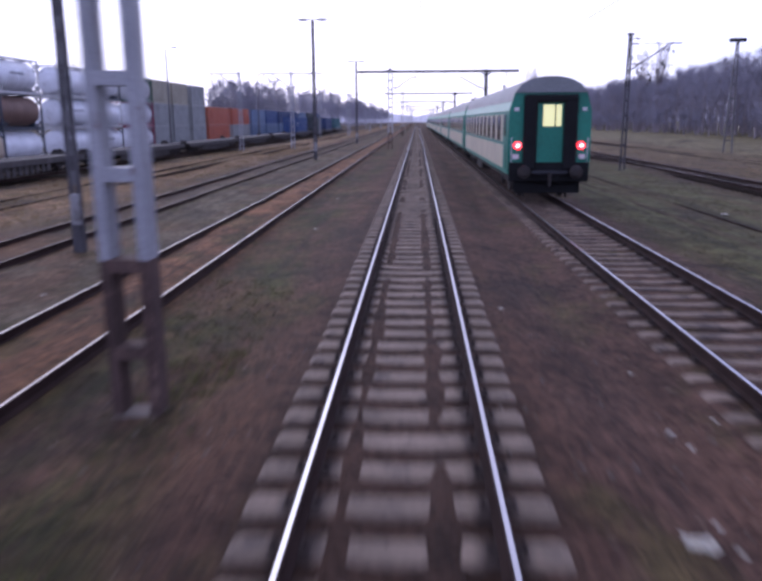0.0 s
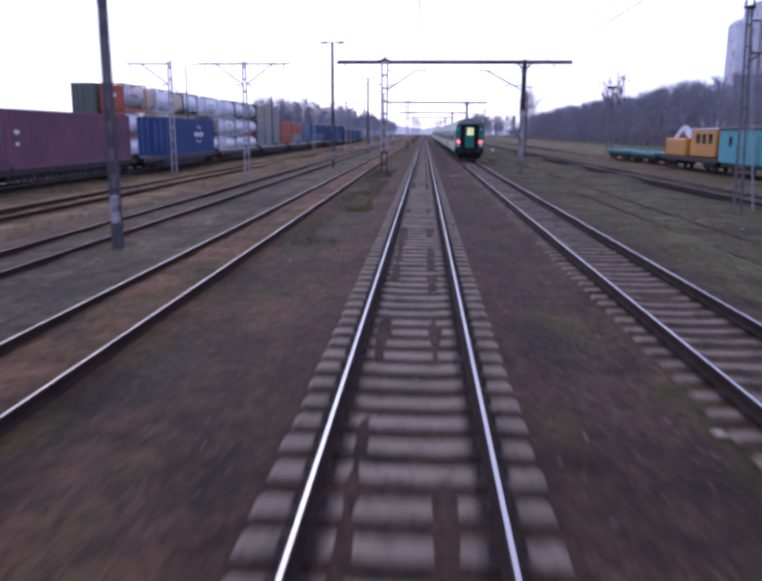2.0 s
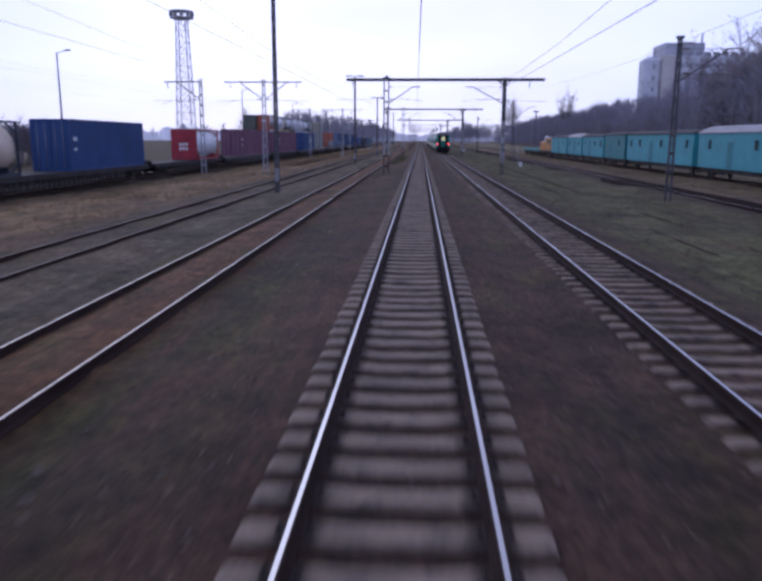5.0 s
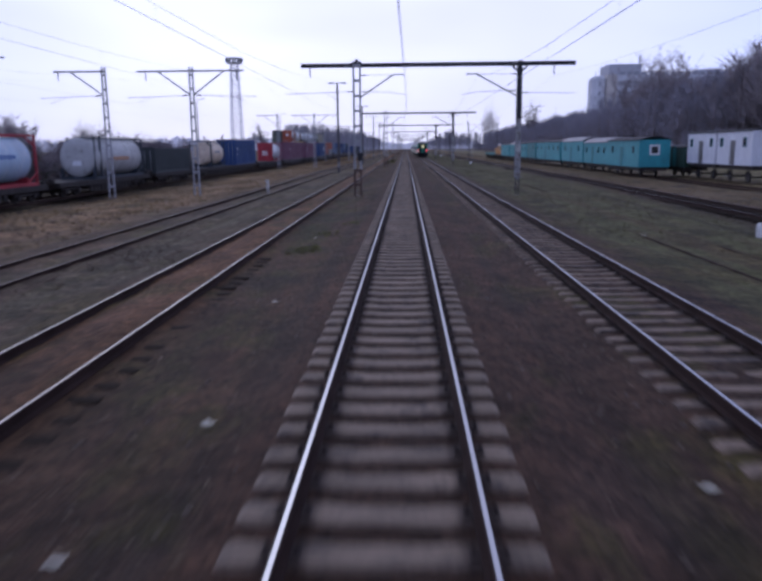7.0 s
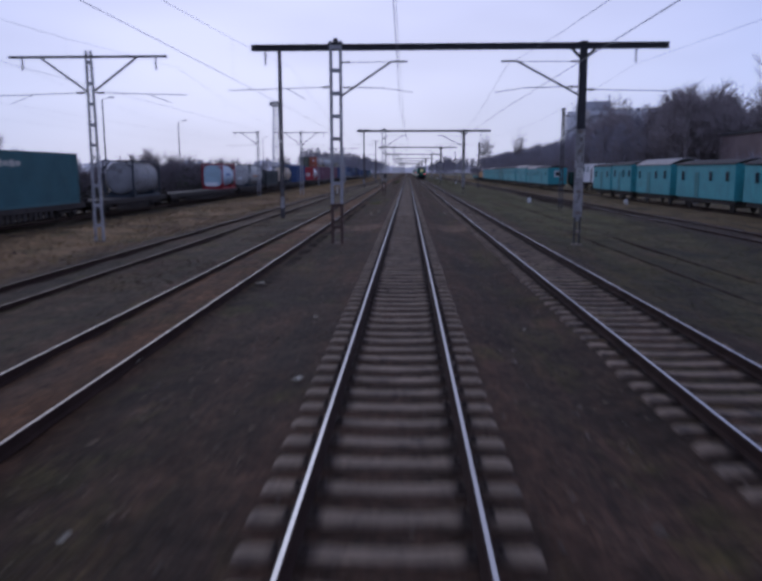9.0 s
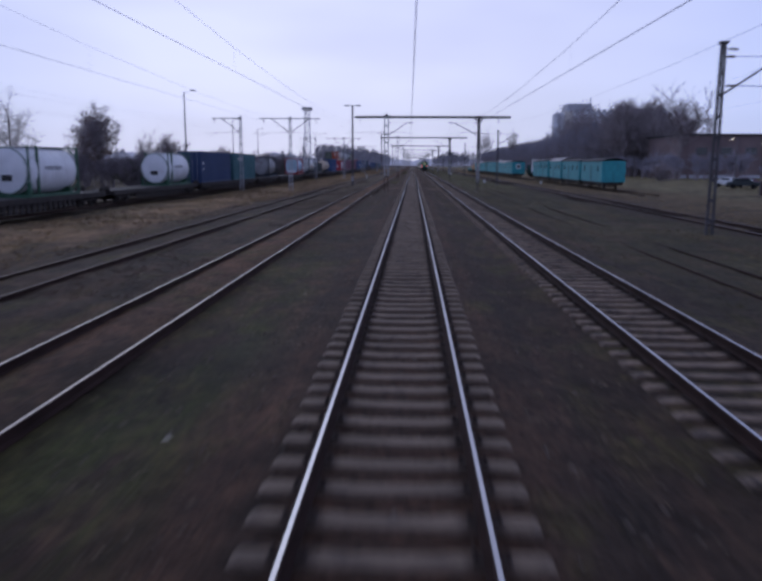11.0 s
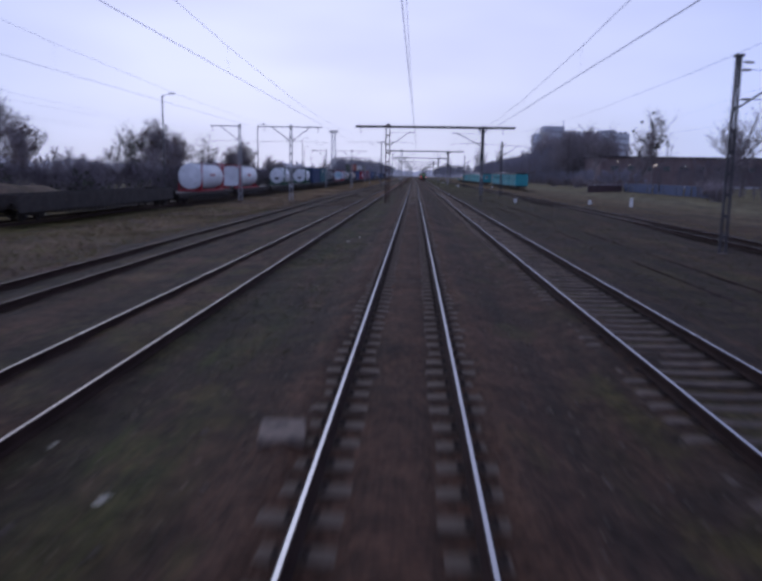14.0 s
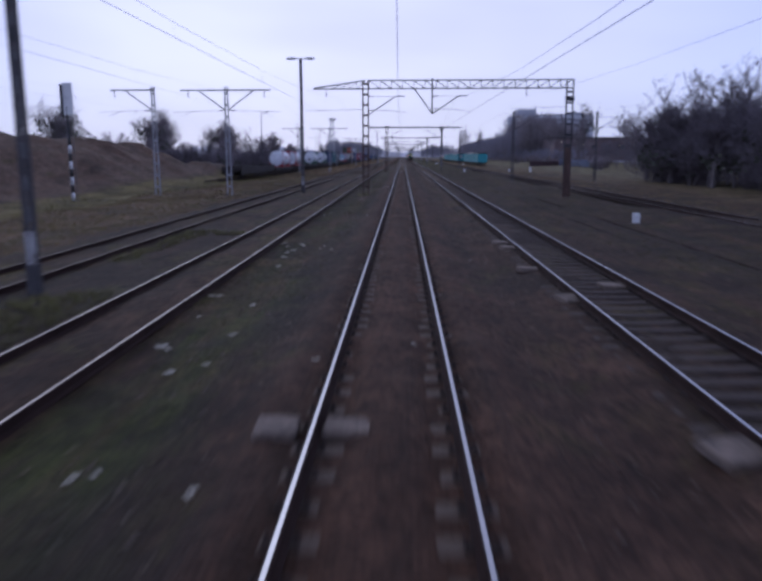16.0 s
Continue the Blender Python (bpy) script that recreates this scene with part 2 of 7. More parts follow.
    col = mixed(calc("MULTIPLY", calc("MULTIPLY", steps(big, 0.52, 0.64), apart), calc("MULTIPLY", calc("ADD", calc("MULTIPLY", north, 0.45), 0.15), steps(sep.outputs[0], 2.0, -1.5))), col, (0.115, 0.066, 0.045))
    col = mixed(calc("MULTIPLY", calc("MULTIPLY", steps(big, 0.47, 0.37), apart), 0.55), col, (0.024, 0.021, 0.021))
    fleck = noise_at(0.7, 6.0, 0.68, (1, 0.6, 1))
    col = mixed(calc("MULTIPLY", calc("MULTIPLY", steps(fleck, 0.56, 0.66), apart), 0.55), col, (0.056, 0.057, 0.020))
    # stones and grain
    vor = node(nt, "ShaderNodeTexVoronoi", Scale=15.0)
    nt.links.new(geo.outputs["Position"], vor.inputs["Vector"])
    tone = node(nt, "ShaderNodeSeparateColor")
    nt.links.new(vor.outputs["Color"], tone.inputs[0])
    stone = calc("ADD", calc("MULTIPLY", tone.outputs[0], 1.0), 0.50)
    gray = node(nt, "ShaderNodeCombineXYZ")
    for i in range(3):
        nt.links.new(stone, gray.inputs[i])
    col = mixed(1.0, col, gray.outputs[0], "MULTIPLY")
    blot = calc("MAXIMUM", calc("ADD", calc("ADD", calc("MULTIPLY", noise_at(0.45, 7.0, 0.7), 2.2), calc("MULTIPLY", noise_at(2.2, 5.0, 0.7), 1.8)), -1.0), 0.25)
    gray2 = node(nt, "ShaderNodeCombineXYZ")
    for i in range(3):
        nt.links.new(blot, gray2.inputs[i])
    col = mixed(1.0, col, gray2.outputs[0], "MULTIPLY")
    col = mixed(1.0, col, (1.15, 0.98, 0.76), "MULTIPLY")
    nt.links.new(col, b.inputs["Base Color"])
    b.inputs["Roughness"].default_value = 0.85
    b.inputs["Specular IOR Level"].default_value = 0.17
    bp = node(nt, "ShaderNodeBump", Strength=0.7, Distance=0.04)
    hgt = calc("ADD", vor.outputs["Distance"], calc("MULTIPLY", noise_at(3.0), 1.5))
    nt.links.new(hgt, bp.inputs["Height"])
    nt.links.new(bp.outputs[0], b.inputs["Normal"])
    return m


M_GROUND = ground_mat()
M_RAILTOP = mat("rail_running_face", (0.45, 0.45, 0.47), 0.32, 1.0, 0.1, 0.5, 60, 0.02)
M_RAILDULL = mat("rail_dull_face", (0.29, 0.26, 0.255), 0.44, 1.0, 0.2, 0.7, 50, 0.05)
M_RAILWORN = mat("rail_worn_brown", (0.17, 0.13, 0.115), 0.6, 0.6, 0.3, 0.9, 50, 0.1)
M_RAILSIDE = mat("rail_rust", (0.040, 0.024, 0.020), 0.9, 0.0, 0.3, 2.0, 40, 0.3, spec=0.12)
M_SLEEPER = mat("sleeper_concrete", (0.228, 0.170, 0.124), 0.85, 0, 0.28, 1.3, 22, 0.35, (0.09, 0.07, 0.06), 0.58)


def rail_seat_stain(m, dirt):
    """Dark rust and grease spread over the sleepers on both sides of the rails."""
    nt = m.node_tree
    b = nt.nodes["Principled BSDF"]
    src = b.inputs["Base Color"].links[0].from_socket
    co, sp = node(nt, "ShaderNodeTexCoord"), node(nt, "ShaderNodeSeparateXYZ")
    nt.links.new(co.outputs["Object"], sp.inputs[0])
    last = sp.outputs[0]
    for op, v in (("ABSOLUTE", None), ("SUBTRACT", 0.73), ("ABSOLUTE", None)):
        n = node(nt, "ShaderNodeMath")
        n.operation = op
        nt.links.new(last, n.inputs[0])
        if v is not None:
            n.inputs[1].default_value = v
        last = n.outputs[0]
    nz = node(nt, "ShaderNodeTexNoise", Scale=4.0, Detail=4.0)
    geo = node(nt, "ShaderNodeNewGeometry")
    nt.links.new(geo.outputs["Position"], nz.inputs["Vector"])
    ad = node(nt, "ShaderNodeMath")
    ad.operation = "MULTIPLY_ADD"
    ad.inputs[1].default_value = 0.16
    nt.links.new(nz.outputs[0], ad.inputs[0])
    nt.links.new(last, ad.inputs[2])
    rng = node(nt, "ShaderNodeMapRange")
    rng.inputs["From Min"].default_value, rng.inputs["From Max"].default_value = 0.29, 0.20
    rng.inputs["To Max"].default_value = 0.85
    nt.links.new(ad.outputs[0], rng.inputs[0])
    mx = node(nt, "ShaderNodeMix")
    mx.data_type = "RGBA"
    mx.inputs[7].default_value = (*dirt, 1)
    nt.links.new(rng.outputs[0], mx.inputs[0])
    nt.links.new(src, mx.inputs[6])
    nt.links.new(mx.outputs[2], b.inputs["Base Color"])


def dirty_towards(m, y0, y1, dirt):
    """Lets a surface silt up with soil along the line from y0 to y1."""
    nt = m.node_tree
    b = nt.nodes["Principled BSDF"]
    src = b.inputs["Base Color"].links[0].from_socket
    geo, sp, rng = node(nt, "ShaderNodeNewGeometry"), node(nt, "ShaderNodeSeparateXYZ"), node(nt, "ShaderNodeMapRange")
    nz = node(nt, "ShaderNodeTexNoise", Scale=1.7, Detail=3.0)
    ad = node(nt, "ShaderNodeMath")
    ad.operation = "MULTIPLY_ADD"
    ad.inputs[1].default_value = 60.0
    nt.links.new(geo.outputs["Position"], nz.inputs["Vector"])
    nt.links.new(geo.outputs["Position"], sp.inputs[0])
    nt.links.new(nz.outputs[0], ad.inputs[0])
    nt.links.new(sp.outputs[1], ad.inputs[2])
    rng.inputs["From Min"].default_value, rng.inputs["From Max"].default_value = y0 + 30, y1 + 30
    nt.links.new(ad.outputs[0], rng.inputs[0])
    mx = node(nt, "ShaderNodeMix")
    mx.data_type = "RGBA"
    mx.inputs[7].default_value = (*dirt, 1)
    nt.links.new(rng.outputs[0], mx.inputs[0])
    nt.links.new(src, mx.inputs[6])
    nt.links.new(mx.outputs[2], b.inputs["Base Color"])


rail_seat_stain(M_SLEEPER, (0.045, 0.030, 0.026))
dirty_towards(M_SLEEPER, -275, -345, (0.132, 0.097, 0.072))
M_SLEEPER_R = mat("sleeper_concrete_brown", (0.226, 0.166, 0.122), 0.88, 0, 0.3, 1.3, 22, 0.35, (0.07, 0.055, 0.048), 0.54)
rail_seat_stain(M_SLEEPER_R, (0.045, 0.030, 0.026))
dirty_towards(M_SLEEPER_R, -335, -400, (0.075, 0.056, 0.048))
M_WOODSLEEPER = mat("sleeper_wood", (0.032, 0.024, 0.018), 0.95, 0, 0.3, 3, 30, 0.4, spec=0.1)
M_CLIP = mat("fastening_steel", (0.05, 0.035, 0.03), 0.8, 0.2, 0.3)
M_GREYSTEEL = mat("mast_grey_paint", (0.35, 0.35, 0.37), 0.6, 0.1, 0.18, 1.0, 30, 0.1, (0.16, 0.10, 0.075), 0.63)
M_RUSTSTEEL = mat("mast_rust", (0.090, 0.056, 0.047), 0.85, 0.1, 0.35, 2.0, 30, 0.25, (0.20, 0.13, 0.10), 0.6)
M_DARKSTEEL = mat("dark_steel", (0.035, 0.035, 0.042), 0.6, 0.3, 0.25, 1.5, 30, 0.1)
M_MIDSTEEL = mat("weathered_steel", (0.14, 0.135, 0.14), 0.6, 0.3, 0.25, 1.5, 30, 0.1, (0.09, 0.055, 0.04), 0.6)
M_WIRE = mat("wire_bronze", (0.19, 0.185, 0.20), 0.6, 0.3, 0.1)
M_INSUL = mat("insulator_glaze", (0.06, 0.035, 0.03), 0.25, 0, 0.1)
M_FOOT = mat("footing_concrete", (0.20, 0.165, 0.14), 0.9, 0, 0.25, 2, 25, 0.3)
# fading of the tower in the bright sky, put into a whitish colour
M_GLARESTEEL = mat("tower_pale_paint", (0.62, 0.62, 0.66), 0.6, 0.0, 0.12, 1.0, 30, 0.05)
M_WHITE = mat("white_paint", (0.74, 0.74, 0.74), 0.55, 0, 0.08, 1.5, 30, 0.05, (0.3, 0.27, 0.24), 0.68)
M_BLACK = mat("black_paint", (0.02, 0.02, 0.022), 0.5, 0, 0.2)
M_LAMPHEAD = mat("lamp_housing", (0.30, 0.30, 0.31), 0.5, 0.3, 0.1)
M_POST = mat("post_grey_brown", (0.075, 0.07, 0.075), 0.7, 0.1, 0.25, 1.5, 20, 0.15)
M_RUBBER = mat("rubber", (0.016, 0.016, 0.017), 0.85, 0, 0.2, spec=0.15)
M_UNDER = mat("wagon_underframe", (0.040, 0.034, 0.032), 0.85, 0.1, 0.35, 2, 30, 0.2, (0.085, 0.055, 0.04), 0.6)
M_SILL = mat("wagon_sill", (0.075, 0.068, 0.066), 0.8, 0.1, 0.3, 1.5, 25, 0.2, (0.07, 0.055, 0.05), 0.56)
M_MASTLOW = mat("mast_weathered_paint", (0.32, 0.31, 0.31), 0.7, 0.05, 0.3, 1.3, 25, 0.15, (0.08, 0.06, 0.05), 0.56)
M_DECK = mat("wagon_deck", (0.045, 0.038, 0.035), 0.85, 0, 0.3, 2, 30, 0.2)


# ---- mesh building ----
class Shape:
    """Collects vertices and faces with a material slot and smoothness each."""

    def __init__(self):
        self.v, self.f, self.m, self.s = [], [], [], []

    def face(self, idx, slot=0, smooth=False):
        self.f.append(idx)
        self.m.append(slot)
        self.s.append(smooth)

    def box(self, c, size, slot=0, cut=0.0, turn=None):
        hx, hy, hz = size[0] / 2, size[1] / 2, size[2] / 2
        n = len(self.v)
        pts = []
        if cut <= 0:
            for x in (-hx, hx):
                for y in (-hy, hy):
                    for z in (-hz, hz):
                        pts.append(Vector((x, y, z)))
            quads = [(0, 1, 3, 2), (4, 6, 7, 5), (0, 4, 5, 1), (2, 3, 7, 6), (0, 2, 6, 4), (1, 5, 7, 3)]
        else:
            k = min(cut, hx * 0.9, hy * 0.9, hz * 0.9)
            for sx in (-1, 1):
                for sy in (-1, 1):
                    for sz in (-1, 1):
                        pts += [Vector((sx * hx, sy * (hy - k), sz * (hz - k))), Vector((sx * (hx - k), sy * hy, sz * (hz - k))),
                                Vector((sx * (hx - k), sy * (hy - k), sz * hz))]

            def at(sx, sy, sz, a):
                return ((sx > 0) * 4 + (sy > 0) * 2 + (sz > 0)) * 3 + a
            quads = []
            for s in (-1, 1):
                quads.append((at(s, -1, -1, 0), at(s, 1, -1, 0), at(s, 1, 1, 0), at(s, -1, 1, 0)))
                quads.append((at(-1, s, -1, 1), at(1, s, -1, 1), at(1, s, 1, 1), at(-1, s, 1, 1)))
                quads.append((at(-1, -1, s, 2), at(1, -1, s, 2), at(1, 1, s, 2), at(-1, 1, s, 2)))
                for r in (-1, 1):
                    quads.append((at(s, r, -1, 0), at(s, r, 1, 0), at(s, r, 1, 1), at(s, r, -1, 1)))
                    quads.append((at(s, -1, r, 0), at(s, 1, r, 0), at(s, 1, r, 2), at(s, -1, r, 2)))
                    quads.append((at(-1, s, r, 1), at(1, s, r, 1), at(1, s, r, 2), at(-1, s, r, 2)))
                    for q in (-1, 1):
                        quads.append((at(s, r, q, 0), at(s, r, q, 1), at(s, r, q, 2)))
        c = Vector(c)
        for p in pts:
            if turn is not None:
                p = turn @ p
            self.v.append(tuple(p + c))
        for q in quads:
            self.face(tuple(n + i for i in q), slot)
        return self

    def tube(self, a, b, r0, r1=None, n=6, slot=0, smooth=True, cap=True):
        a, b = Vector(a), Vector(b)
        r1 = r0 if r1 is None else r1
        d = (b - a).normalized()
        u = d.orthogonal().normalized()
        w = d.cross(u)
        k = len(self.v)
        for p, r in ((a, r0), (b, r1)):
            for i in range(n):
                t = 2 * math.pi * (i + 0.5) / n
                self.v.append(tuple(p + u * (r * math.cos(t)) + w * (r * math.sin(t))))
        for i in range(n):
            j = (i + 1) % n
            self.face((k + i, k + j, k + n + j, k + n + i), slot, smooth)
        if cap:
            self.face(tuple(k + i for i in reversed(range(n))), slot)
            self.face(tuple(k + n + i for i in range(n)), slot)
        return self

    def bar(self, a, b, wide, high, slot=0):
        """A straight bar of rectangular section between two points."""
        a, b = Vector(a), Vector(b)
        d = b - a
        q = d.to_track_quat("Y", "Z").to_matrix()
        return self.box((a + b) / 2, (wide, d.length, high), slot, 0.0, q)

    def lathe(self, profile, origin, axis="y", n=20, slot=0, squash=1.0):
        """Revolves (along, radius) pairs about an axis through origin."""
        k = len(self.v)
        ox, oy, oz = origin
        for s, r in profile:
            for i in range(n):
                t = 2 * math.pi * i / n
                c, h = r * math.cos(t), r * math.sin(t) * squash
                self.v.append({"y": (ox + c, oy + s, oz + h), "x": (ox + s, oy + c, oz + h), "z": (ox + c, oy + h, oz + s)}[axis])
        for j in range(len(profile) - 1):
            for i in range(n):
                i2 = (i + 1) % n
                self.face((k + j * n + i, k + j * n + i2, k + (j + 1) * n + i2, k + (j + 1) * n + i), slot, True)
        self.face(tuple(k + i for i in range(n)), slot)
        self.face(tuple(k + (len(profile) - 1) * n + i for i in range(n)), slot)
        return self

    def sweep(self, section, y0, y1, slot=0, close=True, slots=None, smooth=False):
        """Extrudes an (x, z) outline along y."""
        k, n = len(self.v), len(section)
        for y in (y0, y1):
            for x, z in section:
                self.v.append((x, y, z))
        for i in range(n if close else n - 1):
            j = (i + 1) % n
            self.face((k + i, k + j, k + n + j, k + n + i), slots[i] if slots else slot, smooth)
        if close:
            self.face(tuple(k + i for i in reversed(range(n))), slot)
            self.face(tuple(k + n + i for i in range(n)), slot)
        return self

    def path(self, pts, r, n=4, slot=0):
        """A thin round line through points that run along y."""
        k = len(self.v)
        for x, y, z in pts:
            for i in range(n):
                t = 2 * math.pi * (i + 0.5) / n
                self.v.append((x + r * math.cos(t), y, z + r * math.sin(t)))
        for j in range(len(pts) - 1):
            for i in range(n):
                i2 = (i + 1) % n
                self.face((k + j * n + i, k + j * n + i2, k + (j + 1) * n + i2, k + (j + 1) * n + i), slot, True)
        return self

    def quad(self, a, b, c, d, slot=0):
        k = len(self.v)
        self.v += [tuple(a), tuple(b), tuple(c), tuple(d)]
        self.face((k, k + 1, k + 2, k + 3), slot)
        return self

    def tri(self, a, b, c, slot=0):
        k = len(self.v)
        self.v += [tuple(a), tuple(b), tuple(c)]
        self.face((k, k + 1, k + 2), slot)
        return self

    def join(self, other, m):
        k = len(self.v)
        self.v += [tuple(m @ Vector(p)) for p in other.v]
        for f, s, sm in zip(other.f, other.m, other.s):
            self.face(tuple(k + i for i in f), s, sm)
        return self

    def mesh(self, name, mats):
        me = bpy.data.meshes.new(name)
        me.from_pydata(self.v, [], self.f)
        for q in mats if isinstance(mats, (list, tuple)) else [mats]:
            me.materials.append(q)
        me.polygons.foreach_set("material_index", self.m)
        me.polygons.foreach_set("use_smooth", self.s)
        me.update()
        return me


def part(name, shape, mats, parent=None, label="", at=None):
    """Links a shape as one mesh object, under its thing where one is given."""
    ob = new(name, shape.mesh(name, mats))
    if parent is not None:
        ob.parent = parent
    if at is not None:
        ob.matrix_basis = at
    if label:
        tagged(ob, label)
    return ob


def thing(name, label, category, group="", kind=""):
    return tagged(new(name), label, category, group, kind)


rnd = random.Random(7)

# ---- ground and tracks ----
GX = [-80, -40, -30, -26, -21, -17, -13, -11, -8.3, -7, -6.2, -5.3, -4.6, -3.8, -2.8, -1.75, -1.3, 1.3, 1.75, 2.55, 3.1, 3.4, 5.7, 6.5, 8, 13, 14.6, 17.4, 18.6, 24, 30, 80]
GZ = [-0.6, -0.5, -0.5, -0.45, -0.55, -0.35, -0.38, -0.3, -0.3, -0.36, -0.36, -0.27, -0.28, -0.40, -0.37, -0.27, -0.215, -0.215, -0.26, -0.42, -0.34, -0.28, -0.28, -0.42, -0.42, -0.46, -0.4, -0.38, -0.52, -0.5, -0.55, -0.5]


def hash_noise(x, y, seed):
    """Smooth value noise on a unit grid, 0 to 1, for arrays."""
    xi, yi = np.floor(x), np.floor(y)
    u, v = x - xi, y - yi
    u, v = u * u * (3 - 2 * u), v * v * (3 - 2 * v)

    def lattice(a, c):
        s = np.sin(a * 127.1 + c * 311.7 + seed * 74.7) * 43758.5453
        return s - np.floor(s)
    return (lattice(xi, yi) * (1 - u) + lattice(xi + 1, yi) * u) * (1 - v) + (lattice(xi, yi + 1) * (1 - u) + lattice(xi + 1, yi + 1) * u) * v


def ground_z(x, y):
    x, y = np.asarray(x, float), np.asarray(y, float)
    z = np.interp(x, GX, GZ)
    off = np.clip((np.abs(x) - 6) / 6, 0, 1)
    z = z + (hash_noise(x * 0.35, y * 0.12, 1) - 0.5) * 0.22 * off
    z = z + (hash_noise(x * 3.1, y * 2.3, 2) - 0.5) * 0.035 + (hash_noise(x * 1.1, y * 0.7, 3) - 0.5) * 0.05 * np.clip((np.abs(x) - 1.4), 0, 1)
    # ballast that has crept over the sleepers of the own track
    cover = np.clip((-305 - y) / 28, 0, 1) + 0.3 * np.clip((-375 - y) / 30, 0, 1)
    broad = np.clip((-345 - y) / 30, 0, 1)
    mid = np.exp(-(x / (0.36 + 0.04 * broad)) ** 6) + np.exp(-((np.abs(x) - 1.22) / (0.2 + 0.02 * broad)) ** 2) + 0.28 * np.clip((-380 - y) / 30, 0, 1)
    z = z + cover * np.clip(mid, 0, 1) * (0.045 + 0.07 * hash_noise(x * 1.3, y * 0.9, 4)) * (np.abs(x) < 1.7)
    strip = np.clip((y + 120) / 40, 0, 1) * np.exp(-((np.abs(x + 0.05) - 0.4) / 0.11) ** 2) * (hash_noise(x * 0.7, y * 0.5, 5) > 0.35)
    z = z + strip * (0.05 + 0.035 * hash_noise(x * 2.3, y * 1.9, 7))
    # the second track is silted up towards the south
    z = z + np.clip((-335 - y) / 50, 0, 1) * 0.05 * np.exp(-((x - 3.6) / 0.5) ** 2)
    # heaps of soil beside the yard
    for hx, hy, rx, ry, hh in ((-36, -372, 8, 22, 4.9), (-40, -405, 9, 20, 4.6), (-31.5, -352, 5, 9, 1.9), (-28.5, -338, 4, 8, 2.1)):
        d = ((x - hx) / rx) ** 2 + ((y - hy) / ry) ** 2
        z = z + hh * np.exp(-d ** 1.5) * (0.85 + 0.3 * hash_noise(x * 0.4, y * 0.4, 6))
    return z


def far_steps(start, stop, first):
    out, v, s = [], start, first
    while v < stop:
        out.append(v)
        s *= 1.35
        v += s
    return out + [stop]


def build_ground():
    near = sorted(set(np.round(np.concatenate([np.arange(-1.8, 1.81, 0.15), np.arange(-6.6, -1.8, 0.3), np.arange(1.9, 7.0, 0.3),
                                               np.arange(-24, -6.6, 0.6), np.arange(7, 30, 0.7), np.arange(-60, -24, 2.0), np.arange(30, 62, 4.0)]), 3)))
    xs = np.array([-v for v in reversed(far_steps(64, 2500, 8))] + near + far_steps(66, 2500, 8))
    ys = np.array([-v for v in reversed(far_steps(474, 1500, 10))] + list(np.arange(-472, -40, 0.35)) + list(np.arange(-40, 60, 0.7)) + list(np.arange(60, 200, 3.0)) + far_steps(205, 3500, 6))
    X, Y = np.meshgrid(xs, ys)
    Z = ground_z(X, Y)
    nx, ny = len(xs), len(ys)
    co = np.stack([X, Y, Z], -1).reshape(-1, 3)
    me = bpy.data.meshes.new("ground")
    i = np.arange(nx - 1)[None, :] + nx * np.arange(ny - 1)[:, None]
    quads = np.stack([i, i + 1, i + 1 + nx, i + nx], -1).reshape(-1, 4)
    me.vertices.add(len(co))
    me.vertices.foreach_set("co", co.ravel())
    me.loops.add(quads.size)
    me.loops.foreach_set("vertex_index", quads.ravel().astype(np.int32))
    me.polygons.add(len(quads))
    me.polygons.foreach_set("loop_start", np.arange(0, quads.size, 4).astype(np.int32))
    me.polygons.foreach_set("use_smooth", np.ones(len(quads), bool))
    me.materials.append(M_GROUND)
    me.update()
    me.validate()
    tagged(new("ground", me), "dark stony ballast and soil with ash, sand and weedy grass strips", "ground", kind="structure")


build_ground()

RAIL = [(-0.036, -0.007), (-0.019, 0), (0.019, 0), (0.036, -0.007), (0.036, -0.036), (0.01, -0.052), (0.01, -0.13), (0.07, -0.150), (0.07, -0.165),
        (-0.07, -0.165), (-0.07, -0.150), (-0.01, -0.13), (-0.01, -0.052), (-0.036, -0.036)]
Y_NEAR, Y_FAR = -474.0, 900.0


def track(name, label, cx, top, head, y0=Y_NEAR, y1=Y_FAR):
    t = thing(name, label, "railway track", kind="structure")
    t.location = (cx, 0, top)
    for s in (-1, 1):
        g = Shape()
        g.sweep([(x + s * 0.7525, z) for x, z in RAIL], y0, y1, 1, True, [1, 0, 1] + [1] * 11)
        part("rail", g, [head, M_RAILSIDE], t)
    return t


def concrete_sleeper(w=0.0):
    """Sleeper with a thinner waist; w: half the extra width of the broader make."""
    g = Shape()
    st = [(-1.2, 0.09, 0.13, -0.03), (-1.14, 0.11, 0.15, 0.0), (-0.5, 0.11, 0.15, 0.0), (-0.32, 0.098, 0.13, -0.014),
          (0.32, 0.098, 0.13, -0.014), (0.5, 0.11, 0.15, 0.0), (1.14, 0.11, 0.15, 0.0), (1.2, 0.09, 0.13, -0.03)]
    for x, a, b, z in st:
        g.v += [(x, -b - w, -0.16), (x, -a - w, z), (x, a + w, z), (x, b + w, -0.16)]
    for i in range(len(st) - 1):
        for j in range(3):
            k = i * 4 + j
            g.face((k, k + 4, k + 5, k + 1))
    g.face((0, 1, 2, 3))
    n = (len(st) - 1) * 4
    g.face((n + 3, n + 2, n + 1, n))
    return g


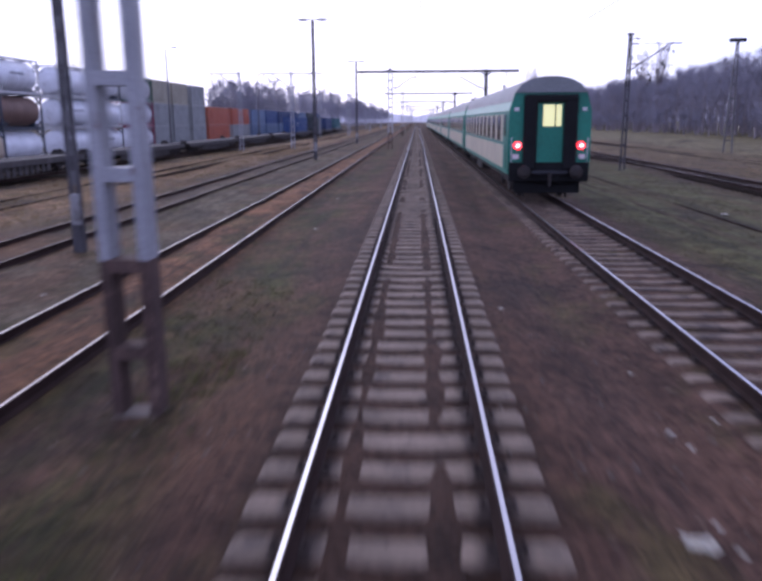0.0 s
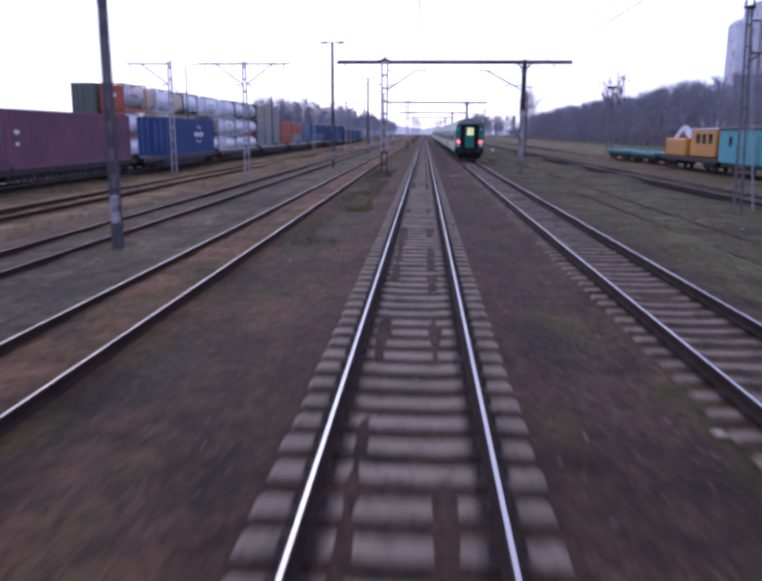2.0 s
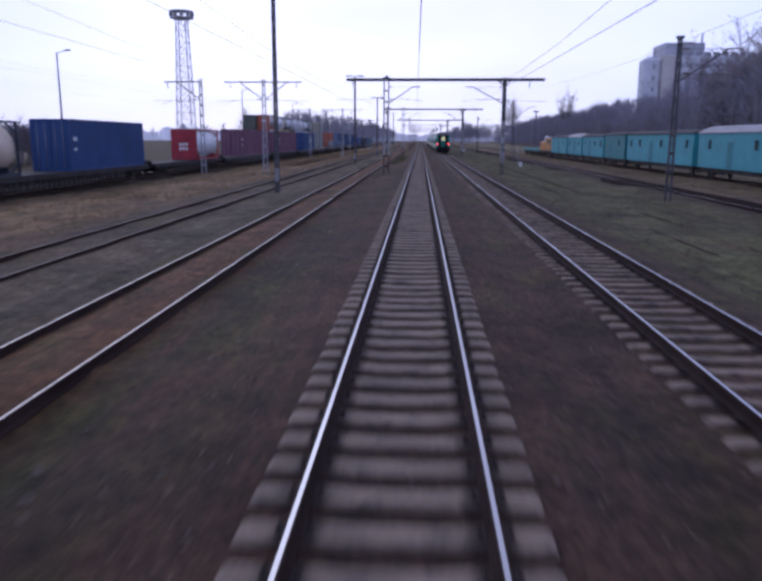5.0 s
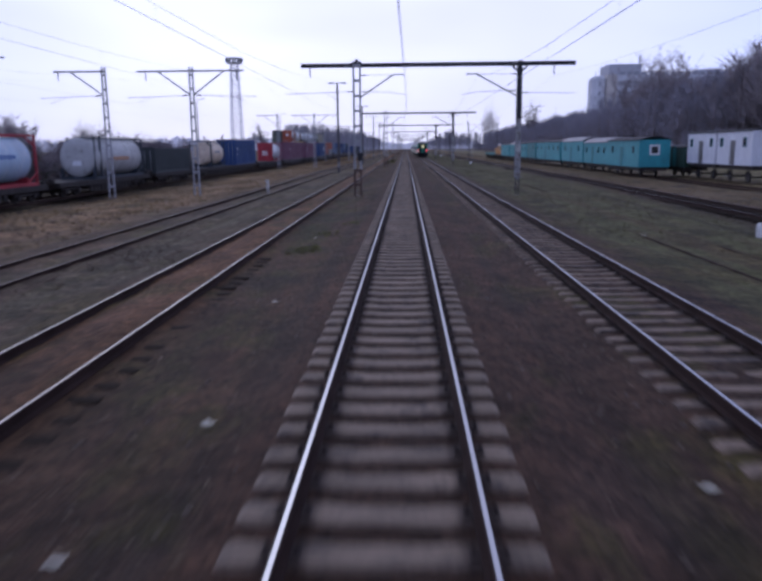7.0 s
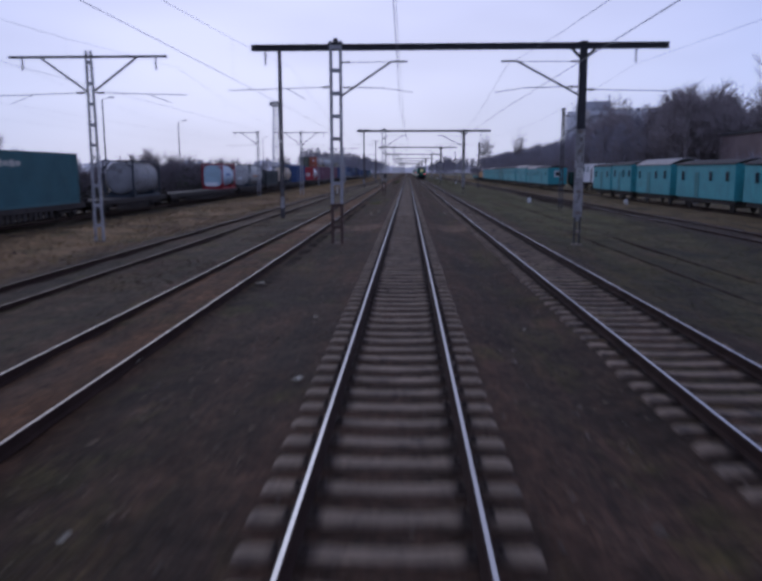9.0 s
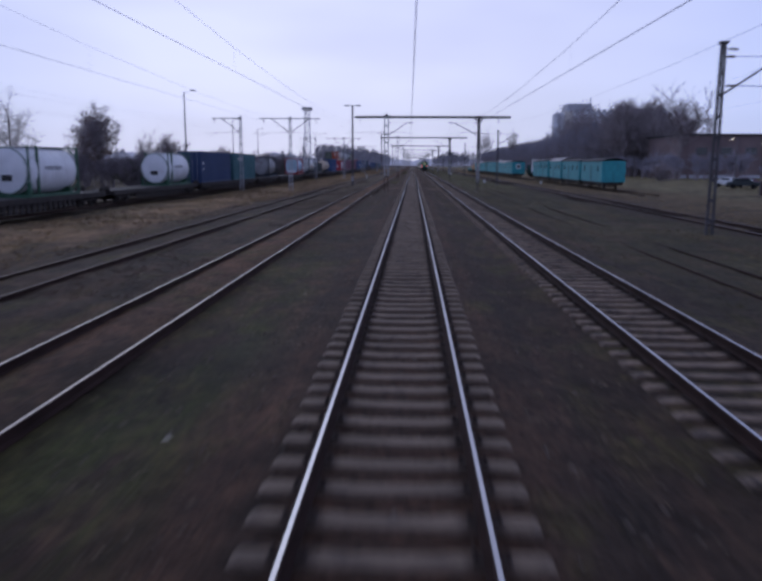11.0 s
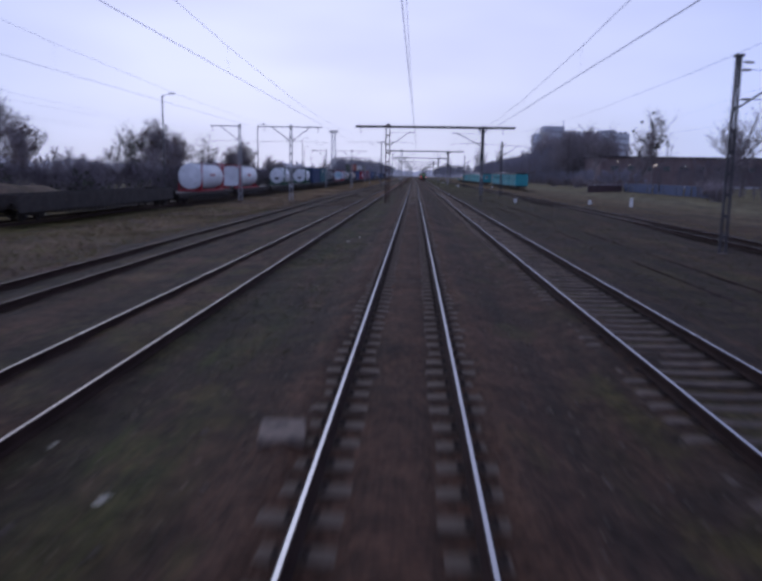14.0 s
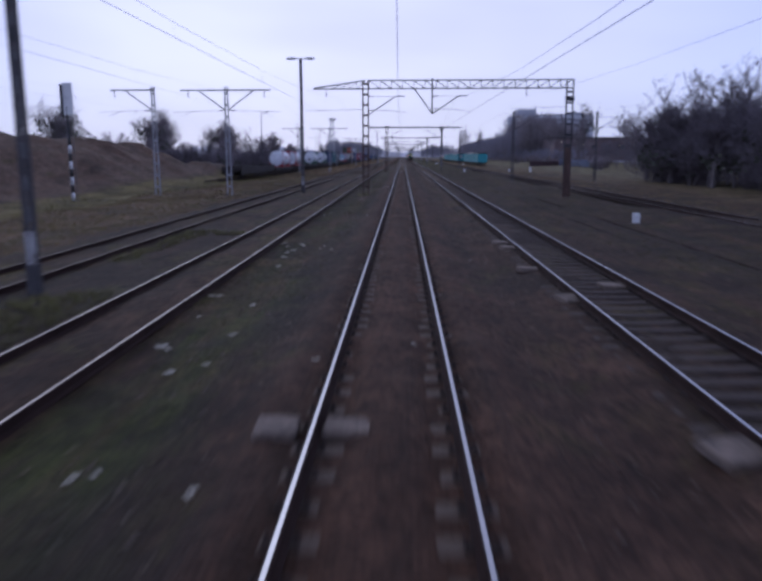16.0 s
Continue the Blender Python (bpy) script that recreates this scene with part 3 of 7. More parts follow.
# how far the sleepers of the two main tracks have crept from an even spacing, along the line
CREEP = ((-443, -0.23), (-428, -0.23), (-413, -0.18), (-398, 0.03), (-385, -0.10), (-369, 0.0), (-355, 0.16), (-342, 0.13), (-329, 0.15), (-316, 0.12), (-249, -0.19), (-237, -0.04), (-224, -0.19), (-212, -0.18),
         (-200, 0.02), (-188, 0.30), (-126, 0.23), (-113, 0.04), (-101, -0.24), (-88, -0.15), (-76, -0.18), (-64, -0.34), (-51, -0.28), (-39, -0.34), (-26, -0.25))
CREEP_SIDE = ((-353, -0.07), (-312, -0.04), (-246, -0.15), (-233, -0.12), (-208, -0.22), (-197, -0.22), (-185, -0.08), (-122, -0.08), (-110, -0.24), (-85, -0.17), (-60, -0.29), (-36, -0.05))


def crept(y, table):
    return float(np.interp(y, [c[0] for c in table], [c[1] for c in table])) if table else 0.0


def lay_sleepers(t, shape, mats, y0, y1, single0, single1, pitch, drop, jitter, name, seed, creep=()):
    """Sleepers as parts of the track in the stretch that is passed closest, the others joined."""
    r = random.Random(seed)
    me = shape.mesh(name, mats)
    rest, y = Shape(), y0
    while y < y1:
        m = pose(r.uniform(-0.012, 0.012), y + crept(y, creep) + r.uniform(-0.015, 0.015), drop + r.uniform(-jitter, jitter * 0.3), r.uniform(-0.8, 0.8), r.uniform(-0.3, 0.3), r.uniform(-1.2, 1.2))
        if single0 <= y < single1:
            o = new(name, me)
            o.parent = t
            o.matrix_basis = m
        else:
            rest.join(shape, m)
        y += pitch
    o = part(name + "_rows", rest, mats, t)
    tagged(o, kind="stuff")


def lay_clips(t, y0, y1, pitch, drop, creep=()):
    g, yy = Shape(), y0
    while yy < y1:
        y = yy + crept(yy, creep)
        for s in (-0.7525, 0.7525):
            for d in (-0.105, 0.105):
                g.box((s + d, y, drop + 0.012), (0.075, 0.13, 0.03))
                g.tube((s + d * 1.1, y, drop + 0.02), (s + d * 1.1, y, drop + 0.065), 0.018, n=5)
        yy += pitch
    tagged(part("fastenings", g, M_CLIP, t), kind="stuff")


track_main = track("track_1", "straight main track with bright rails on grey concrete sleepers", 0.0, 0.0, M_RAILTOP)
track_right = track("track_2", "neighbouring main track with bright rails on brownish concrete sleepers", 4.49, -0.07, M_RAILTOP)
track_left = track("track_3", "siding with worn rails sunk in orange sand", -4.99, -0.17, M_RAILDULL)
track_ash = track("track_4", "rusty yard track beside an ash strip", -9.48, -0.17, M_RAILWORN)
track_old = track("track_5", "overgrown rusty siding in dry grass", -15.3, -0.24, M_RAILSIDE, -75, 600)
track_freight = track("track_6", "yard track under the freight train", -22.42, -0.2, M_RAILWORN, -362)
track_weeds = track("track_7", "rusty track half hidden in short grass", 9.25, -0.41, M_RAILSIDE)
track_far = track("track_8", "main track with worn bright rails on dark ballast", 15.9, -0.24, M_RAILDULL)
track_sheds = track("track_9", "old siding under the parked service wagons", 25.05, -0.4, M_RAILSIDE, -230, 300)

# ---- overhead line ----
M_PLATE = mat("plate_paint", (0.5, 0.49, 0.46), 0.6, 0, 0.15, 3, 20, 0.05, (0.25, 0.2, 0.17), 0.62)


def lattice_mast(parent, x, z0, z1, wide, deep, leg, mats, step=0.94, taper=0.0, twist=False):
    """Two rolled legs tied by batten plates. mats: legs, battens, foot of the legs."""
    mast = part("mast", Shape().box((x, 0, z0 - 0.11), (wide + 0.06, deep + 0.06, 0.34), 0, 0.04), [M_FOOT], parent)
    low = min(z0 + 1.75, z1)
    for s in (-1, 1):
        a = wide / 2 - leg / 2
        b = a - taper
        g = Shape()
        zm = low
        am = a + (b - a) * (zm - z0) / (z1 - z0)
        g.bar((x + s * a, 0, z0), (x + s * am, 0, zm), leg, deep, 1)
        g.bar((x + s * am, 0, zm), (x + s * b, 0, z1), leg, deep, 0)
        part("leg", g, [mats[0], mats[2]], mast)
    z, up = z0 + 0.75, 0
    me = Shape().box((0, 0, 0), (wide - leg * 1.4 - taper, deep + 0.02, 0.14), 0).mesh("batten", [mats[1]])
    me_low = Shape().box((0, 0, 0), (wide - leg * 1.4, deep + 0.02, 0.14), 0).mesh("batten", [mats[2]])
    while z < z1 - 0.15:
        o = new("batten", me_low if z < low else me)
        o.parent, o.location = mast, (x, 0, z)
        z += step
    return mast


def insulator(g, a, b, slot=0):
    a, b = Vector(a), Vector(b)
    g.tube(a, b, 0.022, n=6, slot=slot)
    for k in range(1, 6):
        p = a.lerp(b, k / 6)
        d = (b - a).normalized() * 0.012
        g.tube(p - d, p + d, 0.06, n=8, slot=slot)


def bracket(parent, x, s, zlow, ztop, reach, flat):
    """Slanted cantilever tube with a level tip, stay rod and steady arm."""
    g = Shape()
    tip = x + s * reach
    g.tube((x, 0, zlow), (tip, 0, ztop), 0.045, n=7)
    g.tube((tip, 0, ztop), (tip + s * flat, 0, ztop), 0.04, n=7)
    b = part("bracket", g, M_MIDSTEEL, parent)
    for p, q in (((x, 0, ztop - 0.02), (x + s * 0.4, 0, ztop - 0.02)), ((x + s * 0.05, 0, zlow + 0.33), (x + s * 0.5, 0, zlow + 0.34))):
        h = Shape()
        insulator(h, p, q)
        part("insulator", h, M_INSUL, b)
    part("stay_rod", Shape().tube((x + s * 0.4, 0, ztop - 0.02), (tip, 0, ztop - 0.01), 0.014, n=5), M_MIDSTEEL, b)
    r = Shape()
    r.tube((x + s * 0.5, 0, zlow + 0.34), (x + s * (reach - 0.3), 0, zlow + 0.30), 0.018, n=5)
    r.tube((x + s * (reach - 0.3), 0, zlow + 0.30), (x + s * (reach + 0.9), 0, zlow + 0.12), 0.014, n=5)
    part("steady_arm", r, M_MIDSTEEL, b)
    return b


def hanger(parent, x, z, length=0.6):
    g = Shape()
    insulator(g, (x, 0, z), (x, 0, z - length))
    part("insulator", g, M_INSUL, parent)


def gantry(y, x0, mast_left, rusty):
    grey = M_RUSTSTEEL if rusty else M_GREYSTEEL
    t = thing("catenary_gantry", "rusty steel catenary gantry spanning two tracks with a lattice mast" if rusty else
              "grey steel catenary gantry with lattice mast, girder and dark far mast", "gantry", "gantries over the line")
    t.location = (x0, y, 0)
    lattice_mast(t, -2.9, -0.42, 8.1, 0.52, 0.30, 0.11, (grey, grey, M_RUSTSTEEL))
    rm = part("mast", Shape().box((7.42, 0, -0.52), (0.42, 0.36, 0.3), 0, 0.05), [M_FOOT], t, "slim mast, dark above and grey below")
    for s in (-1, 1):
        g = Shape()
        g.bar((7.42 + s * 0.105, 0, -0.4), (7.42 + s * 0.105, 0, 0.75), 0.05, 0.17, 1)
        g.bar((7.42 + s * 0.105, 0, 0.75), (7.42 + s * 0.10, 0, 4.45), 0.05, 0.17, 0)
        g.bar((7.42 + s * 0.10, 0, 4.45), (7.42 + s * 0.08, 0, 7.8), 0.07, 0.17, 1)
        part("leg", g, [M_MIDSTEEL if rusty else M_MASTLOW, M_DARKSTEEL], rm)
    dark = Shape().box((0, 0, 0), (0.13, 0.14, 3.3), 0).mesh("web_plate", [M_DARKSTEEL])
    o = new("web_plate", dark)
    o.parent, o.location = rm, (7.42, 0, 6.1)
    part("web_plate", Shape().box((7.42, 0, 2.5), (0.15, 0.04, 3.8), 0), M_MASTLOW, rm)
    me = Shape().box((0, 0, 0), (0.17, 0.18, 0.12), 0).mesh("batten", [M_FOOT if not rusty else M_MIDSTEEL])
    for z in (0.15, 0.95, 1.85, 3.55, 4.35):
        o = new("batten", me)
        o.parent, o.location = rm, (7.42, 0, z)
    g = Shape()
    prof = [(-0.11, 7.72), (0.11, 7.72), (0.11, 7.745), (0.02, 7.76), (0.02, 7.93), (0.11, 7.945), (0.11, 7.97), (-0.11, 7.97), (-0.11, 7.945), (-0.02, 7.93), (-0.02, 7.76), (-0.11, 7.745)]
    k = len(prof)
    for x in (-6.45, 10.9):
        g.v += [(x, a, b) for a, b in prof]
    for i in range(k):
        j = (i + 1) % k
        g.face((i, j, k + j, k + i))
    g.face(tuple(range(k)))
    g.face(tuple(reversed(range(k, 2 * k))))
    g.box((-2.9, 0, 7.98), (0.62, 0.36, 0.10), 0, 0.02)
    g.box((7.42, 0, 7.98), (0.3, 0.24, 0.10), 0, 0.02)
    for s in (-1, 1):
        g.bar((7.42 + s * 0.1, 0, 7.35), (7.42 + s * 0.5, 0, 7.74), 0.03, 0.12)
    part("girder", g, M_DARKSTEEL, t, "dark steel girder")
    cap = Shape().tube((-2.9, 0, 8.03), (-2.9, 0, 8.22), 0.13, 0.09, 8)
    part("mast_cap", cap, M_DARKSTEEL, t)
    bracket(t, -2.66, 1, 5.88, 7.26, 2.1, 0.68)
    bracket(t, 7.28, -1, 5.86, 7.24, 2.6, 0.66)
    hanger(t, -5.87, 7.73)
    hanger(t, 9.57, 7.73)
    r = Shape()
    r.tube((-3.1, 0, 6.24), (-7.5, 0, 6.12), 0.016, n=5)
    r.tube((-5.0, 0, 6.19), (-4.2, 0, 5.75), 0.014, n=5)
    part("stay_rod", r, M_MIDSTEEL, t)
    part("stay_rod", Shape().tube((7.6, 0, 6.08), (11.0, 0, 6.0), 0.016, n=5), M_MIDSTEEL, t)
    for p, q in (((-3.15, 0, 6.24), (-3.5, 0, 6.23)), ((7.6, 0, 6.08), (7.95, 0, 6.07))):
        h = Shape()
        insulator(h, p, q)
        part("insulator", h, M_INSUL, t)
    p = part("mast_plate", Shape().box((7.42, -0.11, 2.63), (0.27, 0.02, 0.40), 0), [M_PLATE], t, "white mast plate")
    for k in range(3):
        part("plate_mark", Shape().box((7.42, -0.124, 2.74 - 0.09 * k), (0.13, 0.006, 0.03), 0), [M_MIDSTEEL], p)
    return t


G1 = gantry(-24.8, 0, True, False)
for gy, gx in ((-90.2, 0), (-158.1, -0.05), (-223.95, 0), (51, 0.05), (119, 0), (187, 0), (255, 0), (323, 0), (391, 0)):
    copy_thing(G1, pose(gx, gy, 0))
gantry(-307.75, 0.02, True, True)


def truss_gantry(y):
    t = thing("truss_gantry", "weathered lattice truss gantry over the tracks with V-shaped hanger", "gantry", "gantries over the line")
    t.location = (0, y, 0)
    lattice_mast(t, -2.72, -0.45, 8.3, 0.52, 0.3, 0.10, (M_RUSTSTEEL, M_RUSTSTEEL, M_RUSTSTEEL), 0.78)
    lattice_mast(t, 12.9, -0.5, 8.3, 0.58, 0.16, 0.09, (M_DARKSTEEL, M_DARKSTEEL, M_RUSTSTEEL), 0.8)
    truss = part("truss", Shape().box((5.3, 0, 8.36), (15.8, 0.1, 0.09), 0).box((3.2, 0, 7.74), (19.9, 0.1, 0.09), 0), M_MIDSTEEL, t, "lattice truss beam")
    g = Shape().bar((-2.75, 0, 8.36), (-6.7, 0, 7.80), 0.09, 0.09)
    part("chord", g, M_MIDSTEEL, truss)
    x, up = -2.45, True
    while x < 12.6:
        part("strut", Shape().bar((x, 0, 7.75), (x, 0, 8.35), 0.05, 0.07), M_MIDSTEEL, truss)
        a, b = ((x, 0, 8.35), (x + 0.86, 0, 7.75)) if x < 4.5 else ((x, 0, 7.75), (x + 0.86, 0, 8.35))
        part("diagonal", Shape().bar(a, b, 0.045, 0.06), M_MIDSTEEL, truss)
        x += 0.86
    for k in range(1, 6):
        xx = -2.75 - 0.62 * k
        h = 8.36 - 0.56 * (0.62 * k / 3.95)
        part("strut", Shape().bar((xx, 0, 7.75), (xx, 0, h), 0.04, 0.06), M_MIDSTEEL, truss)
        if k < 5:
            part("diagonal", Shape().bar((xx, 0, 7.75), (xx + 0.62, 0, h + 0.09), 0.035, 0.05), M_MIDSTEEL, truss)
    v = part("drop_post", Shape().bar((2.4, 0, 8.5), (2.4, 0, 5.85), 0.11, 0.12), M_DARKSTEEL, t)
    part("brace", Shape().bar((1.05, 0, 7.7), (2.35, 0, 5.95), 0.08, 0.08), M_DARKSTEEL, t)
    bracket(t, 2.45, 1, 5.88, 7.2, 2.0, 0.65)
    bracket(t, -2.5, 1, 5.8, 7.18, 2.1, 0.68)
    hanger(t, -5.75, 7.7, 0.55)
    hanger(t, 9.6, 7.7, 0.55)
    part("cabinet", Shape().box((12.9, -0.05, 6.95), (0.62, 0.45, 0.34), 0, 0.03), M_DARKSTEEL, t)
    part("guard_panel", Shape().box((12.9, -0.02, 1.4), (0.5, 0.2, 3.8), 0, 0.03), M_RUSTSTEEL, t)
    r = Shape()
    r.tube((-2.9, 0, 6.2), (-7.4, 0, 6.1), 0.016, n=5)
    part("stay_rod", r, M_MIDSTEEL, t)
    part("stay_rod", Shape().tube((12.6, 0, 6.35), (8.4, 0, 6.2), 0.016, n=5), M_MIDSTEEL, t)


truss_gantry(-391.0)


def cross_mast(double):
    t = thing("catenary_mast", "pale lattice catenary mast with a crossarm on both sides" if double else "pale lattice catenary mast with a one-sided arm", "mast", "yard catenary masts")
    lattice_mast(t, 0, -0.45, 8.0, 0.46, 0.10, 0.09, (M_GREYSTEEL, M_GREYSTEEL, M_GREYSTEEL), 0.9, 0.08)
    l, rr = (-3.6, 3.5) if double else (-3.3, 0.15)
    g = Shape().box(((l + rr) / 2, 0, 7.74), (rr - l, 0.12, 0.10), 0)
    part("crossarm", g, M_MIDSTEEL, t)
    for s in ((-1, 1) if double else (-1,)):
        part("brace", Shape().bar((s * 0.15, 0, 6.25), (s * 2.15, 0, 7.7), 0.07, 0.08), M_MIDSTEEL, t)
        hanger(t, s * 3.0, 7.7, 0.55)
        r = Shape()
        r.tube((s * 0.2, 0, 6.2), (s * 4.3, 0, 6.08), 0.016, n=5)
        r.tube((s * 2.6, 0, 6.12), (s * 3.6, 0, 5.75), 0.013, n=5)
        part("stay_rod", r, M_MIDSTEEL, t)
        h = Shape()
        insulator(h, (s * 0.25, 0, 6.2), (s * 0.65, 0, 6.19))
        part("insulator", h, M_INSUL, t)
    return t


X2, X1 = cross_mast(True), cross_mast(False)
X2.location, X1.location = (-13.55, -24.6, 0), (-19.3, -24.6, 0)
for gy, off in ((-89.0, -0.42), (-157.0, -0.25), (-222.6, -0.34), (-307.0, 0), (-390.4, 0), (51, 0), (119, 0), (187, 0), (255, 0)):
    copy_thing(X2, pose(-13.65 + off, gy, 0))
    copy_thing(X1, pose(-19.3 + off, gy - 0.4, 0))


def side_mast():
    t = thing("catenary_mast", "single lattice catenary mast with a slanted arm", "mast", "side track catenary masts")
    lattice_mast(t, 0, -0.5, 7.75, 0.34, 0.11, 0.08, (M_POST, M_POST, M_POST), 0.9, 0.06)
    part("cap", Shape().box((0, 0, 7.8), (0.36, 0.3, 0.12), 0, 0.02), M_DARKSTEEL, t)
    bracket(t, 0.15, 1, 5.7, 7.25, 2.3, 0.7)
    h = Shape()
    insulator(h, (0.2, 0, 7.55), (0.65, 0, 7.52))
    part("insulator", h, M_INSUL, t)
    return t


S1 = side_mast()
S1.location = (13.1, 16, 0)
for sx, sy in ((13.1, -118), (13.1, -192.3), (13.2, -275.8), (13.5, -357.8), (13.1, 84), (13.1, 150), (23.8, -356.5)):
    copy_thing(S1, pose(sx, sy, 0))


def a_mast():
    t = thing("anchor_mast", "slim steel anchor mast with splayed legs and a slanted arm", "mast", "side track catenary masts")
    t.location = (12.95, -50.3, 0)
    for a, b in ((0.2, -0.07), (0.5, 0.09)):
        part("leg", Shape().bar((a, 0, -0.5), (b, 0, 7.6), 0.065, 0.09), M_MIDSTEEL, t)
    part("stay_leg", Shape().bar((1.1, 0.25, -0.5), (0.1, 0, 7.2), 0.05, 0.06), M_GREYSTEEL, t)
    for k in range(9):
        z = 0.6 + k * 0.8
        part("batten", Shape().box((0.35 - 0.042 * z, 0, z), (0.30 - 0.016 * z, 0.08, 0.07), 0), M_MIDSTEEL, t)
    part("cap", Shape().box((0, 0, 7.68), (0.42, 0.2, 0.12), 0, 0.02), M_DARKSTEEL, t)
    for s in (-0.16, 0.16):
        part("insulator", Shape().tube((s, 0, 7.74), (s, 0, 8.0), 0.05, 0.035, 8), M_INSUL, t)
    bracket(t, 0.15, 1, 5.6, 7.2, 2.3, 0.75)


a_mast()


def wire_line(x, zc, zm, ys, zig, drop=True, thick=1.0, sag=1.4):
    """Contact wire and messenger wire with droppers, strung over the supports at ys."""
    t = thing("overhead_wire", "thin dark contact wire hung from a sagging messenger wire", "wire", "overhead wires")
    d = Shape()
    con, mes = [], []
    for k in range(len(ys) - 1):
        a, b = ys[k], ys[k + 1]
        za, zb = zig * (1 if k % 2 else -1), zig * (-1 if k % 2 else 1)
        n = 8
        pts = []
        for i in range(n + 1):
            u = i / n
            pts.append((x + za + (zb - za) * u, a + (b - a) * u, zm - 4 * u * (1 - u) * sag))
        mes += pts[:-1]
        con.append((pts[0][0], a, zc))
        if drop:
            for p in pts[1:-1]:
                d.tube(p, (p[0], p[1], zc), 0.0018, n=3, cap=False)
    part("contact_wire", Shape().path(con, 0.0070 * thick), M_WIRE, t)
    part("messenger_wire", Shape().path(mes, 0.0052 * thick), M_WIRE, t)
    if drop:
        tagged(part("dropper", d, M_WIRE, t), kind="stuff")


SUP = [-474, -391, -307.75, -223.95, -158.1, -90.2, -24.8, 51, 119, 187, 255, 323, 391, 460, 530, 600]
wire_line(0.02, 5.42, 7.1, SUP, -0.22, True, 1.2)
wire_line(4.5, 5.36, 7.1, SUP, -0.22, True, 1.3)
wire_line(-5.0, 5.33, 7.05, SUP, 0.2, True, 0.85)
wire_line(-9.5, 5.35, 7.1, SUP, -0.2, True, 0.7)
wire_line(-16.5, 5.5, 7.1, SUP, 0.2, False, 0.55)
wire_line(-22.4, 5.6, 7.1, SUP, 0.2, False, 0.5)
wire_line(15.9, 5.5, 7.1, [-474, -357.8, -275.8, -192.3, -118, -50.3, 16, 84, 150, 300], 0.2, False, 0.55, 1.2)
for fx, fz in ((9.57, 7.1),):
    pts = []
    for a, b in zip(SUP, SUP[1:]):
        pts += [(fx, a + (b - a) * i / 6, fz - 3.6 * (i / 6) * (1 - i / 6)) for i in range(6)]
    tagged(part("feeder_wire", Shape().path(pts, 0.0055), M_WIRE), "thin sagging feeder wire strung beside the tracks", "wire", "overhead wires")


# ---- yard lamps ----


def double_lamp():
    t = thing("yard_lamp", "tall ladder-web lamp post with two level heads", "lamp post", "double yard lamps")
    post = part("post", Shape().box((0, 0, -0.1), (0.26, 0.26, 0.9), 0, 0.03), [M_POST], t)
    for s in (-1, 1):
        part("flange", Shape().bar((s * 0.085, 0, 0.3), (s * 0.055, 0, 10.3), 0.05, 0.12), M_POST, post)
    me = Shape().box((0, 0, 0), (0.12, 0.08, 0.34), 0).mesh("web", [M_MIDSTEEL])
    for k in range(14):
        o = new("web", me)
        o.parent, o.location = post, (0, 0, 0.75 + 0.69 * k)
    part("base_panel", Shape().box((0, 0, 0.42), (0.23, 0.22, 1.3), 0, 0.03), M_MASTLOW, t, "pale painted base")
    part("arm", Shape().tube((-0.45, 0, 10.35), (0.45, 0, 10.35), 0.04, n=6), M_DARKSTEEL, t)
    for s in (-1, 1):
        h = Shape()
        h.lathe([(-0.42, 0.05), (-0.36, 0.12), (0.1, 0.16), (0.34, 0.13), (0.42, 0.04)], (s * 0.72, 0, 10.36), "x", 10, 0, 0.55)
        hd = part("lamp_head", h, M_LAMPHEAD, t)
        part("lens", Shape().box((s * 0.76, 0, 10.28), (0.5, 0.2, 0.03), 0, 0.01), M_WHITE, hd)
    return t


D1 = double_lamp()
D1.location = (-8.0, -15, 0)
for ly in (28, 70, -62.9, -114.9, -207.4, -388.2, -433.7):
    copy_thing(D1, pose(-8.05, ly, 0))


def single_lamp():
    t = thing("yard_lamp", "slim grey lamp post with one short head", "lamp post", "single yard lamps")
    part("post", Shape().tube((0, 0, -0.5), (0, 0, 10.0), 0.11, 0.06, 8), M_MIDSTEEL, t)
    part("arm", Shape().tube((0, 0, 9.95), (0.75, 0, 10.18), 0.03, n=6), M_MIDSTEEL, t)
    part("lamp_head", Shape().lathe([(-0.3, 0.05), (-0.2, 0.11), (0.2, 0.13), (0.34, 0.04)], (0.95, 0, 10.2), "x", 10, 0, 0.6), M_LAMPHEAD, t)
    part("clamp_box", Shape().box((0.0, -0.14, 1.2), (0.2, 0.14, 0.4), 0, 0.02), M_MIDSTEEL, t)
    return t


L1 = single_lamp()
L1.location = (-27.3, 4.8, 0)
for lx, ly in ((-26, 47), (-27.2, -41.7), (-31.5, -92), (-33.8, -145), (-31, -179.5), (-24, -229.7), (-24.6, -272.5), (-24.7, -316.8), (-26, 92)):
    copy_thing(L1, pose(lx, ly, 0))

